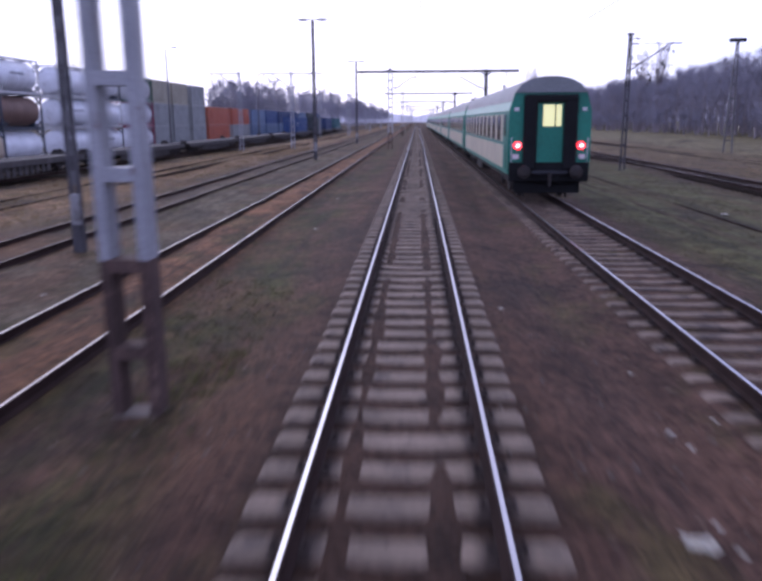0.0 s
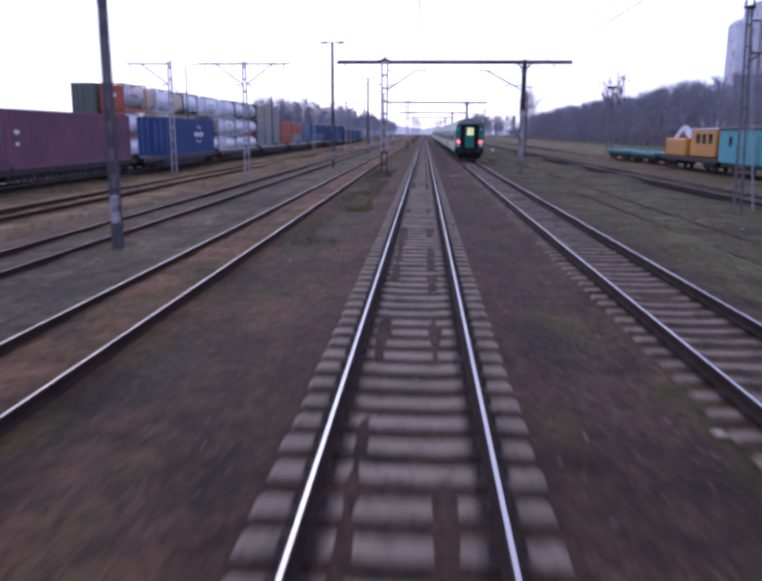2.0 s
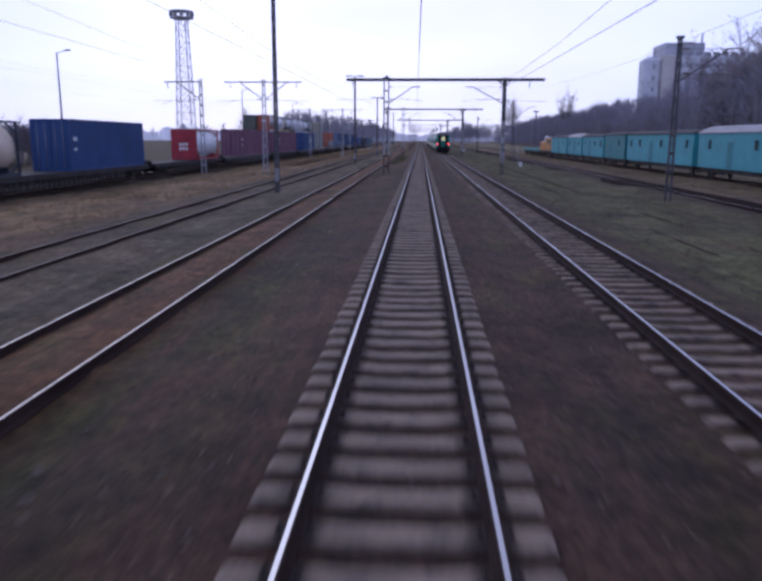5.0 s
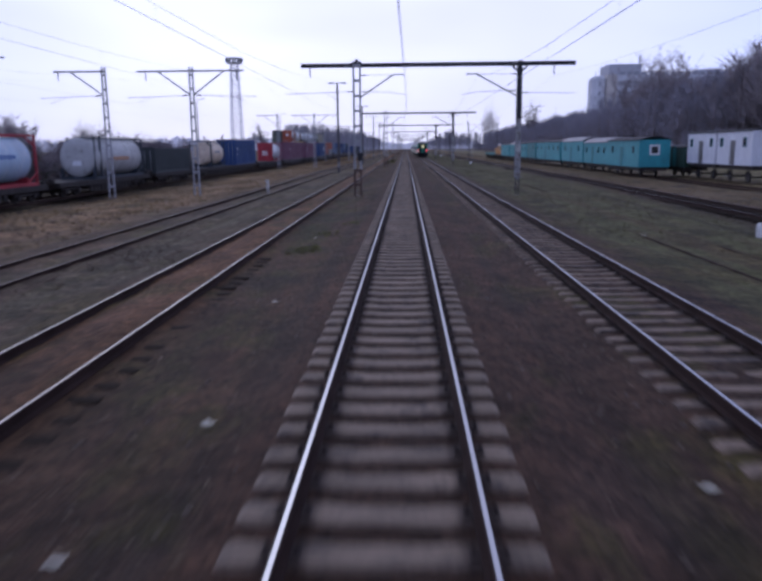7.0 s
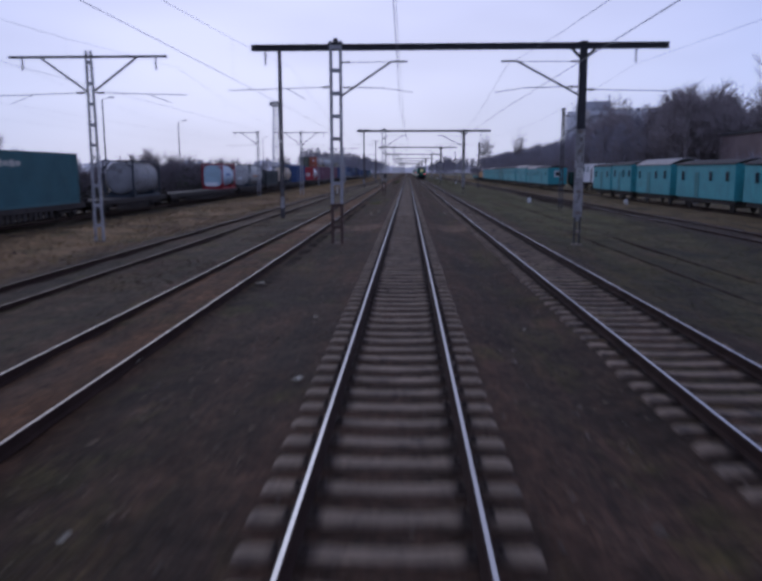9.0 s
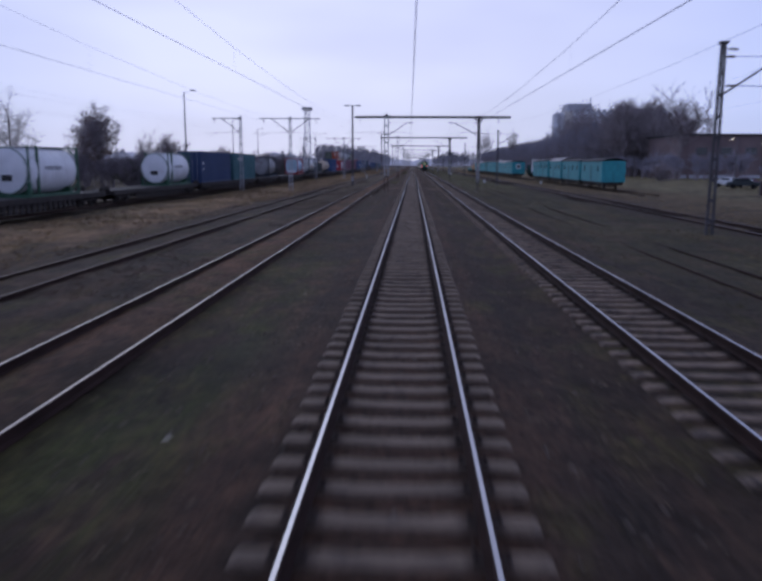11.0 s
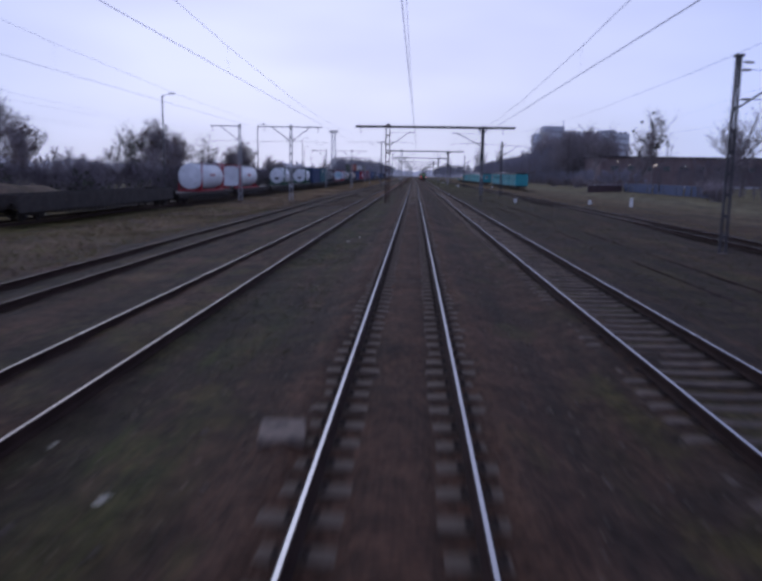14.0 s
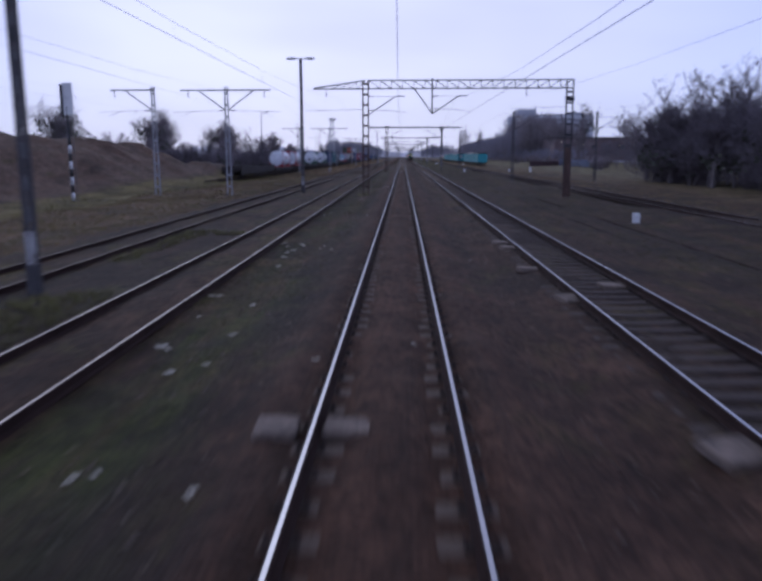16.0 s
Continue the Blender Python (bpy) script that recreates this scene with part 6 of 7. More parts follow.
def light_tree(seed, h, n_limb, n_twig):
    """A cheaper bare tree for woods seen from far off."""
    r = random.Random(seed)
    g = Shape()
    g.tube((0, 0, -0.5), (r.uniform(-0.3, 0.3), r.uniform(-0.3, 0.3), h * 0.75), 0.16, 0.05, 4, 0, True, False)
    for k in range(n_limb):
        z = h * r.uniform(0.2, 0.78)
        a = Vector((r.uniform(-1, 1), r.uniform(-1, 1), r.uniform(0.5, 1.6))).normalized()
        l = (h - z) * r.uniform(0.45, 0.8) * 0.8
        b = Vector((0, 0, z))
        sprig(g, r, b, a, l, 0.05, 0)
        for j in range(n_twig):
            q = b + a * l * r.uniform(0.25, 1.0)
            d = (a * 0.6 + Vector((r.uniform(-1, 1), r.uniform(-1, 1), r.uniform(-0.3, 1)))).normalized()
            sprig(g, r, q, d, r.uniform(0.6, 1.7), 0.03, 1)
    return g


wr = random.Random(21)
lights = [light_tree(s, 12, 22, 16) for s in (1, 2, 3, 4)]
thicket = [light_tree(s, 4.5, 16, 14) for s in (5, 6, 7)]
# the wood behind the field
spots = []
for k in range(640):
    y = wr.uniform(-70, 430)
    edge = 58 + max(0, (y - 150)) * 0.02
    d = wr.random() ** 1.4 * 34
    spots.append((edge + d + wr.uniform(-1.5, 1.5), y, wr.uniform(0.9, 1.3) * (1.0 + 0.014 * d) * (1.2 if y < 30 else 1.06)))
woods("wood", "bare grey-brown winter wood behind a pale field", spots, lights, [M_TWIG, M_TWIGHAZE])
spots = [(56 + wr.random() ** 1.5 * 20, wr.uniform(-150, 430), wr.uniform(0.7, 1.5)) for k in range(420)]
woods("thicket", "dense dark bare undergrowth along the edge of the wood", spots, thicket, [M_TWIG, M_TWIGHAZE])
spots = [(-37 - wr.random() ** 1.3 * 26, wr.uniform(-352, -236), wr.uniform(0.36, 0.66)) for k in range(75)]
woods("wood", "grey-brown bare trees and saplings behind the siding", spots, lights, [M_BARK, M_TWIG])
spots = [(63 + wr.random() * 13, wr.uniform(-262, -186), wr.uniform(0.4, 0.72)) for k in range(60)]
woods("wood", "dark bare trees before the brick warehouse", spots, lights, [M_BARK, M_TWIGDARK])
spots = [(-35 - wr.random() ** 1.5 * 14, wr.uniform(-352, -200), wr.uniform(0.5, 1.05)) for k in range(150)]
woods("thicket", "tangled bare undergrowth behind the siding", spots, thicket, [M_BARK, M_TWIGDARK])
# wood in front of the tower block and further south
spots = [(62 + wr.random() * 22, wr.uniform(-98, 25), wr.uniform(1.35, 1.75)) for k in range(170)]
woods("wood", "tall bare trees in front of a concrete tower block", spots, lights, [M_BARK, M_TWIG])
spots = [(46 + wr.random() * 20, wr.uniform(-345, -262), wr.uniform(0.34, 0.6)) for k in range(80)]
woods("wood", "dark bare trees beside the service road", spots, lights, [M_BARK, M_TWIGDARK])
spots = [(-46 - wr.random() * 22, wr.uniform(212, 262), wr.uniform(1.0, 1.6)) for k in range(70)]
woods("wood", "bare hazy winter wood behind the container stacks", spots, lights, [M_TWIGHAZE, M_TWIGHAZE])
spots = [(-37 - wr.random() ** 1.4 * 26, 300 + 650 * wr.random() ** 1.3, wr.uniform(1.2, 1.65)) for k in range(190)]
woods("wood", "bare wood lining the far end of the yard, paled by haze", spots, lights, [M_TWIGHAZE, M_TWIGHAZE])
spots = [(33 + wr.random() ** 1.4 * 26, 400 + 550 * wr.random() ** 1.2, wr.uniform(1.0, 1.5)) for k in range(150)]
woods("wood", "bare wood lining the far main line, paled by haze", spots, lights, [M_TWIGHAZE, M_TWIGHAZE])
spots = [(-44 - wr.random() ** 1.5 * 26, wr.uniform(-365, -42), wr.uniform(0.6, 1.1)) for k in range(250)]
woods("thicket", "dark bare scrub behind the freight train", spots, thicket, [M_BARK, M_TWIGDARK])
spots = [(-44 - wr.random() ** 1.3 * 34, wr.uniform(-385, -110), wr.uniform(0.36, 0.62)) for k in range(120)]
woods("wood", "low dark bare trees behind the yard", spots, lights, [M_BARK, M_TWIGDARK])
spots = [(-47 - wr.random() * 14, wr.uniform(-78, -40), wr.uniform(0.9, 1.3)) for k in range(45)]
woods("thicket", "dark bare scrub beyond the tank wagons", spots, thicket, [M_BARK, M_TWIGDARK])
spots = [(31 + wr.random() * 24, wr.uniform(-430, -350), wr.uniform(1.2, 2.1)) for k in range(230)]
woods("thicket", "dark dense scrub beyond the service road", spots, thicket, [M_BARK, M_TWIGDARK])
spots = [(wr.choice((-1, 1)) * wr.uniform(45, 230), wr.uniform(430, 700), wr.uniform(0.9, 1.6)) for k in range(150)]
woods("wood", "far bare wood on both sides of the line", spots, lights, [M_TWIG, M_TWIGHAZE])

spots = [(60 + wr.random() * 16, wr.uniform(-92, -55), wr.uniform(1.75, 2.1)) for k in range(45)]
woods("wood", "tall dense brown winter trees beside the service wagons", spots, lights, [M_BARK, M_TWIG])
plant("tree", tree_shape(38, 10.5, 9), DARK_MATS, "dense dark leafless tree at the edge of a thicket", [(31, -362, 0.92), (34, -356, 1.0), (36, -366, 0.85), (38.5, -351, 1.0), (35, -378, 0.9), (37, -386, 1.05), (33, -392, 0.9), (40, -360, 1.1), (31.5, -372, 0.8)], "thicket trees")
plant("tree", tree_shape(39, 13, 5), DARK_MATS, "tall bare tree with a leaning trunk beside the line", [(33.8, -373, 1.0)], "thicket trees")
plant("tree", tree_shape(31, 10.5, 3), DARK_MATS, "bare spreading tree with dark twigs behind the yard", [(-45, -226, 1.08), (-50, -238, 0.8), (-47, -178, 0.85), (-58, 100, 1.3)], "yard trees")
plant("tree", tree_shape(32, 9.5, 9, 1.0, 26), TREE_MATS, "rounded tree with sparse brown leaves", [(-40, -213, 1.1), (-46, -204, 1.0), (-52, -228, 1.15), (-38, -192, 0.8), (-44, -266, 1.22), (-45, -250, 1.12), (-50, -112, 0.8), (-43, -317, 1.18), (-46, -303, 1.0)], "yard trees")
plant("tree", tree_shape(33, 10, 3, 1.0, 34), DARK_MATS, "dense dark-leaved tree beside the earth heap", [(-42, -326, 0.95), (-46, -346, 0.9), (-45, -272, 0.98), (-43, -358, 0.8), (-52, -335, 1.1)], "yard trees")
plant("tree", tree_shape(34, 17, 4, 1.2, 0, 15, True), TREE_MATS, "tall slender poplar with mistletoe balls", [(60, -197.5, 1.16), (61, -188, 0.9)], "mistletoe trees")
plant("tree", tree_shape(37, 17, 3, 1.2, 0, 12, True), [M_BARK, M_TWIG, M_LEAFBROWN, M_MISTLE], "slim tall poplar with dark mistletoe", [(64, 191, 1.34), (64, 174, 1.36), (68, 140, 1.0)], "mistletoe trees", "tree", 0.5)
plant("tree", tree_shape(35, 19, 13), TREE_MATS, "broad bare crown of a tall tree", [(60, -136, 1.08), (68, -38, 1.05), (68, -16, 1.35), (69, 6, 1.42), (72, 30, 1.5), (70, -2, 1.3), (64, -90, 0.98), (66, -84, 1.0), (66, -60, 1.02), (60, -250, 0.84), (66, -232, 0.75), (44, -392, 0.6)], "tall trees")
plant("tree", tree_shape(36, 24, 3, 1.3, 0, 0, True), [M_TWIG, M_TWIGHAZE, M_LEAFBROWN, M_MISTLE], "narrow bare poplar in a row", [(71 + 3.4 * k, 470 + 4 * k, 1.4 + 0.08 * (k % 3)) for k in range(3)], "poplar row", "tree", 0.6)
plant("bush", bush_shape(41, 3.0, 16, 2), DARK_MATS, "dark untidy leafless bush beside the yard", [(-29, -160, 1.1), (-28.6, -141, 1.5), (-28.8, -136, 1.4), (-29, -131, 1.3), (-28.6, -163, 1.5), (-28.4, -157.5, 1.4), (-29, -168, 1.45), (-28.8, -176, 1.3), (-29.5, -150, 1.35), (-29.3, -197, 1.3), (-30, -186, 1.2), (-29.5, -206, 1.0), (-31, -225, 1.3), (-30, -250, 1.2), (-33, -276, 1.4), (-30, -286, 1.2), (-30, -300, 1.3), (-30.5, -322, 1.3),
       (-32, -335, 1.2), (31, -357, 1.9), (33, -362, 2.0), (32, -368, 2.1), (34, -377, 2.2), (33, -384, 2.1), (35, -392, 2.0), (37, -398, 1.8), (35, -414, 1.8), (36, -350, 1.8)], "bushes", "bush")
plant("bush", bush_shape(42, 2.4, 10, 2), TREE_MATS, "brown scrubby bush in rough grass", [(-31, -140, 1.4), (-30, -122, 1.3), (-32, -104, 1.3), (48, -300, 1.3), (44, -280, 1.2), (50, -262, 1.1), (52, -150, 1.4), (50, -120, 1.3)], "bushes", "bush")

# ---- buildings and distance ----
# tower concrete has haze put into its colour, paler than the bare wall
M_CONCP = mat("tower_panel_pale", (0.62, 0.63, 0.68), 0.8, 0, 0.1, 0.15, 3, 0.05, (0.45, 0.44, 0.46), 0.6)
M_CONCD = mat("tower_head_grey", (0.48, 0.48, 0.53), 0.85, 0, 0.12, 0.15, 3, 0.05)
M_CONC = mat("tower_concrete", (0.64, 0.64, 0.68), 0.85, 0, 0.12, 0.15, 3, 0.05, (0.22, 0.20, 0.20), 0.6)
M_CONCW = mat("tower_concrete_warm", (0.58, 0.54, 0.50), 0.85, 0, 0.12, 0.15, 3, 0.05)
M_BRICK = mat("brick_brown", (0.175, 0.130, 0.128), 0.9, 0, 0.2, 0.2, 8, 0.1)
# haze painted as a pale bluish colour with a faint glow
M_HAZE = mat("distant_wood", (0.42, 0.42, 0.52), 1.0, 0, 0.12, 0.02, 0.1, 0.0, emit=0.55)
M_FENCEBLUE = mat("fence_blue", (0.045, 0.068, 0.145), 0.6, 0, 0.2, 0.8, 12, 0.05)
M_REDFENCE = mat("fence_dark_red", (0.06, 0.028, 0.032), 0.7, 0, 0.2, 0.8, 12, 0.05)
M_WARM = glow("street_lamp_light", (1.0, 0.78, 0.5), 9.0)


# tower windows likewise paled with haze in their colour
M_FAINT = mat("tower_window", (0.32, 0.33, 0.37), 0.4, 0, 0.1)


def tower_block():
    t = thing("tower_block", "pale concrete grain silo block with a rooftop head house", "building")
    t.location = (1.5, 117, 0)
    part("wall", Shape().box((113.5, 12.2, 15.4), (53.2, 24, 32.8), 0, 0.2), M_CONC, t)
    part("stair_tower", Shape().box((80, 5, 15.2), (6, 9, 32.4), 0, 1.3), M_CONC, t)
    part("corner_pier", Shape().box((84.8, 4, 15.4), (4.2, 8.6, 32.8), 0, 0.2), M_CONCW, t)
    hd = part("head_house", Shape().box((90.7, 9, 34.0), (13.8, 14, 4.4), 0, 0.2), M_CONCD, t)
    part("chimney", Shape().tube((97, 4, 36), (97, 4, 39.5), 0.35, 0.3, 8), M_CONCD, hd)
    part("head_house", Shape().box((128, 14, 33.0), (10, 12, 2.6), 0, 0.2), M_CONCD, t)
    for k in range(8):
        part("cladding_band", Shape().box((113.5, 0.12, 3.0 + k * 3.9), (52.6, 0.2, 2.0), 0, 0.02), M_CONCP, t, "pale panel band")
        for i in range(17):
            part("window", Shape().box((89 + 3.0 * i, 0.16, 4.95 + k * 3.9), (2.2, 0.12, 1.3), 0, 0.02), M_FAINT, t)
    for k in range(7):
        part("window", Shape().box((80, 0.45, 4.6 + k * 3.9), (0.9, 0.1, 1.6), 0, 0.02), M_FAINT, t)
    for i in range(6):
        part("antenna", Shape().tube((78.6 + 1.1 * i, 3, 31.3), (78.6 + 1.1 * i, 3, 33.4 + 1.3 * (i * 7 % 3)), 0.09, 0.05, 5), M_MIDSTEEL, t)


tower_block()


def brick_hall():
    t = thing("warehouse", "long low brown brick warehouse with a flat roof", "building")
    t.location = (66, -120, -0.5)
    part("wall", Shape().box((70, 13, 5.2), (140, 26, 10.4), 0, 0.1), M_BRICK, t)
    part("roof", Shape().box((70, 13, 10.6), (141, 27, 0.5), 0, 0.05), M_TAR, t)
    part("plinth", Shape().box((70, -0.06, 0.4), (140, 0.12, 0.9), 0, 0.02), M_CONCD, t)
    for k in range(23):
        part("pilaster", Shape().box((2.0 + k * 6.0, -0.1, 5.2), (0.7, 0.22, 10.2), 0, 0.03), M_BRICK, t)
        w = part("window", Shape().box((5.0 + k * 6.0, -0.02, 6.6), (2.8, 0.16, 1.9), 0, 0.03), M_MIDSTEEL, t)
        part("pane", Shape().box((5.0 + k * 6.0, -0.08, 6.6), (2.5, 0.08, 1.6)), M_COACHGLASS, w)


brick_hall()


def lattice_tower():
    t = thing("lattice_tower", "tall lattice floodlight tower with a round platform, pale in the sky's glare", "tower")
    t.location = (-38.6, -33.5, -0.5)
    H, wb, wt = 22.2, 1.35, 0.75
    for sx in (-1, 1):
        for sy in (-1, 1):
            part("leg", Shape().bar((sx * wb, sy * wb, 0), (sx * wt, sy * wt, H), 0.14, 0.14), M_GLARESTEEL, t)
    n = 12
    for k in range(n):
        z0, z1 = H * k / n, H * (k + 1) / n
        a, b = wb + (wt - wb) * k / n, wb + (wt - wb) * (k + 1) / n
        for s in (-1, 1):
            part("brace", Shape().bar((-a, s * a, z0), (b, s * b, z1), 0.07, 0.07).bar((s * a, -a, z0), (s * b, b, z1), 0.07, 0.07), M_GLARESTEEL, t)
            part("brace", Shape().bar((a, s * a, z0), (-b, s * b, z1), 0.07, 0.07), M_GLARESTEEL, t)
        part("ring", Shape().bar((-b, -b, z1), (b, -b, z1), 0.06, 0.06).bar((-b, b, z1), (b, b, z1), 0.06, 0.06).bar((b, -b, z1), (b, b, z1), 0.06, 0.06).bar((-b, -b, z1), (-b, b, z1), 0.06, 0.06), M_GLARESTEEL, t)
    part("platform", Shape().lathe([(22.1, 1.5), (22.2, 1.9), (22.35, 1.9)], (0, 0, 0), "z", 18), M_GLARESTEEL, t)
    part("railing", Shape().lathe([(23.25, 1.9), (23.32, 1.9)], (0, 0, 0), "z", 18), M_GLARESTEEL, t)
    for k in range(10):
        a = 2 * math.pi * k / 10
        part("floodlight", Shape().box((1.75 * math.cos(a), 1.75 * math.sin(a), 22.85), (0.5, 0.5, 0.6), 0, 0.06), M_LAMPHEAD, t)


lattice_tower()


# woods closing the view at the end of the line, with painted haze
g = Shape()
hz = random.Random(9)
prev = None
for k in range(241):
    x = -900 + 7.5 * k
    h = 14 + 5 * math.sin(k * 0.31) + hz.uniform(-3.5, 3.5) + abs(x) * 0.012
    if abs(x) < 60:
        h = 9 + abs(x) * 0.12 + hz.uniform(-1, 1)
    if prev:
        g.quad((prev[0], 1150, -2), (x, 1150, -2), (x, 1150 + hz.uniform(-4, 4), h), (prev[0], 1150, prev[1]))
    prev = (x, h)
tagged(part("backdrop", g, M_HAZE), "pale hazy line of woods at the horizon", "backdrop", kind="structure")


def street_lamp(x, y, h):
    t = thing("street_lamp", "lit street lamp on a slim grey pole", "street lamp", "lit street lamps")
    t.location = (x, y, -0.5)
    part("pole", Shape().tube((0, 0, 0), (0, 0, h + 0.4), 0.09, 0.05, 7), M_MIDSTEEL, t)
    part("arm", Shape().tube((0, 0, h + 0.4), (-0.9, 0, h + 0.6), 0.035, n=5), M_MIDSTEEL, t)
    hd = part("lamp_head", Shape().box((-1.1, 0, h + 0.6), (0.7, 0.3, 0.16), 0, 0.05), M_LAMPHEAD, t)
    part("bulb", Shape().box((-1.1, -0.02, h + 0.48), (0.30, 0.2, 0.10), 0, 0.04), M_WARM, hd)


for x, y, h in ((61.4, -176, 6.3), (59.3, -206, 5.9), (60.9, -164.5, 7.6), (90, -139, 6.9)):
    street_lamp(x, y, h)


def blue_fence():
    t = thing("fence", "low blue sheet fence beside the service road", "fence")
    t.location = (49, -238, -0.5)
    me = Shape().box((0, 0, 1.05), (0.08, 2.9, 1.9), 0, 0.02).mesh("panel", [M_FENCEBLUE])
    for k in range(17):
        o = new("panel", me)
        o.parent, o.location = t, (0.3 * math.sin(k), -25 + 3.0 * k, 0)
        part("post", Shape().box((0.1, -23.5 + 3.0 * k, 1.05), (0.1, 0.1, 2.2), 0, 0.01), M_MIDSTEEL, t)


blue_fence()


def parked_car(x, y, paint, turn, label):
    t = thing("car", label, "car", "parked cars")
    t.matrix_basis = pose(x, y, float(ground_z(x, y)), 0, 0, turn)
    sec = [(-2.1, 0.45), (-2.1, 0.85), (-1.3, 0.98), (-0.7, 1.42), (0.9, 1.45), (1.6, 0.98), (2.1, 0.88), (2.12, 0.45)]
    g = Shape()
    k = len(sec)
    for s in (-0.82, 0.82):
        g.v += [(s * (0.86 if z > 1.2 else 1.0), yy, z) for yy, z in sec]
    for i in range(k):
        j = (i + 1) % k
        g.face((i, j, k + j, k + i))
    g.face(tuple(range(k)))
    g.face(tuple(reversed(range(k, 2 * k))))
    b = part("body", g, paint, t)
    for s in (-1, 1):
        part("side_window", Shape().box((s * 0.765, 0.1, 1.2), (0.06, 1.7, 0.34), 0, 0.05), M_COACHGLASS, b)
        for yy in (-1.3, 1.3):
            part("wheel", Shape().lathe([(-0.09, 0.28), (-0.07, 0.32), (0.07, 0.32), (0.09, 0.28)], (s * 0.78, yy, 0.32), "x", 14), M_RUBBER, t)
    part("windscreen", Shape().bar((0, -1.26, 1.0), (0, -0.74, 1.38), 1.2, 0.04), M_COACHGLASS, b)


parked_car(47, -196, PAINT["white"], 20, "white car parked by the service road")
parked_car(46, -203, PAINT["slate"], 60, "dark car parked by the service road")
parked_car(52, -190, PAINT["maroon"], 80, "dark red car parked by the service road")


def marker_post(x, y, h=0.5):
    t = thing("marker_stone", "white painted concrete distance marker in short grass", "marker", "distance markers")
    t.location = (x, y, float(ground_z(x, y)) - 0.05)
    part("stone", Shape().box((0, 0, h / 2), (0.32, 0.26, h), 0, 0.04), M_WHITE, t)
    part("cap", Shape().box((0, 0, h + 0.01), (0.28, 0.22, 0.05), 0, 0.02), M_WHITE, t)


for x, y in ((12.4, -65), (12.2, -181.6), (12.7, -296.8), (11.3, -414), (21.6, -182), (21.6, -298), (12.2, 52)):
    marker_post(x, y)
marker_post(24.6, -305, 1.0)
t = thing("marker_post", "short pale post standing on the disused yard track", "post")
t.location = (-9.3, -156, -0.35)
part("upright", Shape().tube((0, 0, 0), (0, 0, 0.85), 0.09, 0.08, 10), M_PLATE, t)
part("head_plate", Shape().box((0, -0.02, 0.88), (0.26, 0.05, 0.2), 0, 0.02), M_PLATE, t)


def striped_signal():
    t = thing("signal_post", "black and white striped signal post with a pale board on top", "signal")
    t.location = (-23.2, -397.4, -0.5)
    post = part("post", Shape().tube((0, 0, -0.2), (0, 0, 6.6), 0.07, n=10), M_DARKSTEEL, t)
    for k in range(8):
        part("band", Shape().tube((0, 0, 0.1 + 0.55 * k), (0, 0, 0.1 + 0.55 * (k + 1)), 0.105, n=12), M_BLACK if k % 2 else M_WHITE, post)
    part("board", Shape().box((0.1, 0, 7.1), (0.68, 0.12, 2.2), 0, 0.04), M_WHITE, t, "pale grey signal board")
    part("board_edge", Shape().box((-0.33, 0, 7.0), (0.12, 0.3, 2.2), 0, 0.02), M_DARKSTEEL, t)
    part("ladder", Shape().box((-0.2, 0.2, 3.0), (0.04, 0.04, 6.0)).box((0.2, 0.2, 3.0), (0.04, 0.04, 6.0)), M_MIDSTEEL, t)


striped_signal()


def t_mast():
    t = thing("signal_mast", "slim dark mast with a flat T-shaped head", "mast")
    t.location = (30, 42, -0.5)
    for s in (-0.4, 0.4):
        part("leg", Shape().bar((s, 0, 0), (s * 0.2, 0, 10.2), 0.12, 0.12), M_MIDSTEEL, t)
    part("head", Shape().box((0, 0, 10.4), (1.5, 0.5, 0.35), 0, 0.08), M_DARKSTEEL, t)
    for k in range(7):
        part("batten", Shape().box((0, 0, 1.2 + 1.3 * k), (0.8 - 0.1 * k, 0.1, 0.12), 0), M_MIDSTEEL, t)


t_mast()

t = thing("fence", "low dark red sheet fence beside the service road", "fence")
t.location = (43.5, -219, -0.5)
for k in range(6):
    part("panel", Shape().box((-5 + 1.9 * k, -6.4 + 2.45 * k, 0.75), (0.08, 2.9, 1.5), 0, 0.02, Matrix.Rotation(radians(-38), 3, "Z")), M_REDFENCE, t)
    part("post", Shape().box((-5.9 + 1.9 * k, -7.5 + 2.45 * k, 0.8), (0.1, 0.1, 1.6), 0, 0.01), M_MIDSTEEL, t)

t = thing("post", "short rusty steel post beside a gantry mast", "post")
t.location = (-2.95, -308.9, -0.4)
part("upright", Shape().box((0, 0, 1.0), (0.12, 0.12, 2.0), 0, 0.01), M_RUSTSTEEL, t)
part("bracket_arm", Shape().box((0.12, 0, 2.0), (0.4, 0.1, 0.08), 0, 0.01), M_RUSTSTEEL, t)
t = thing("signal_box", "small dark equipment box on a gantry mast", "equipment box")
t.location = (-2.78, -158.4, 2.15)
part("housing", Shape().box((0, 0, 0), (0.34, 0.24, 0.5), 0, 0.03), M_BLACK, t)

# ---- litter, slabs and weeds ----
M_SLAB = mat("slab_concrete", (0.215, 0.165, 0.130), 0.9, 0, 0.3, 3, 20, 0.3, (0.09, 0.075, 0.065), 0.55)
M_LITTER = mat("white_litter", (0.56, 0.51, 0.41), 0.6, 0, 0.15, 4, 30, 0.1)
M_GRASSG = mat("grass_green", (0.066, 0.068, 0.023), 0.9, 0, 0.35, 0.5, 6, 0)
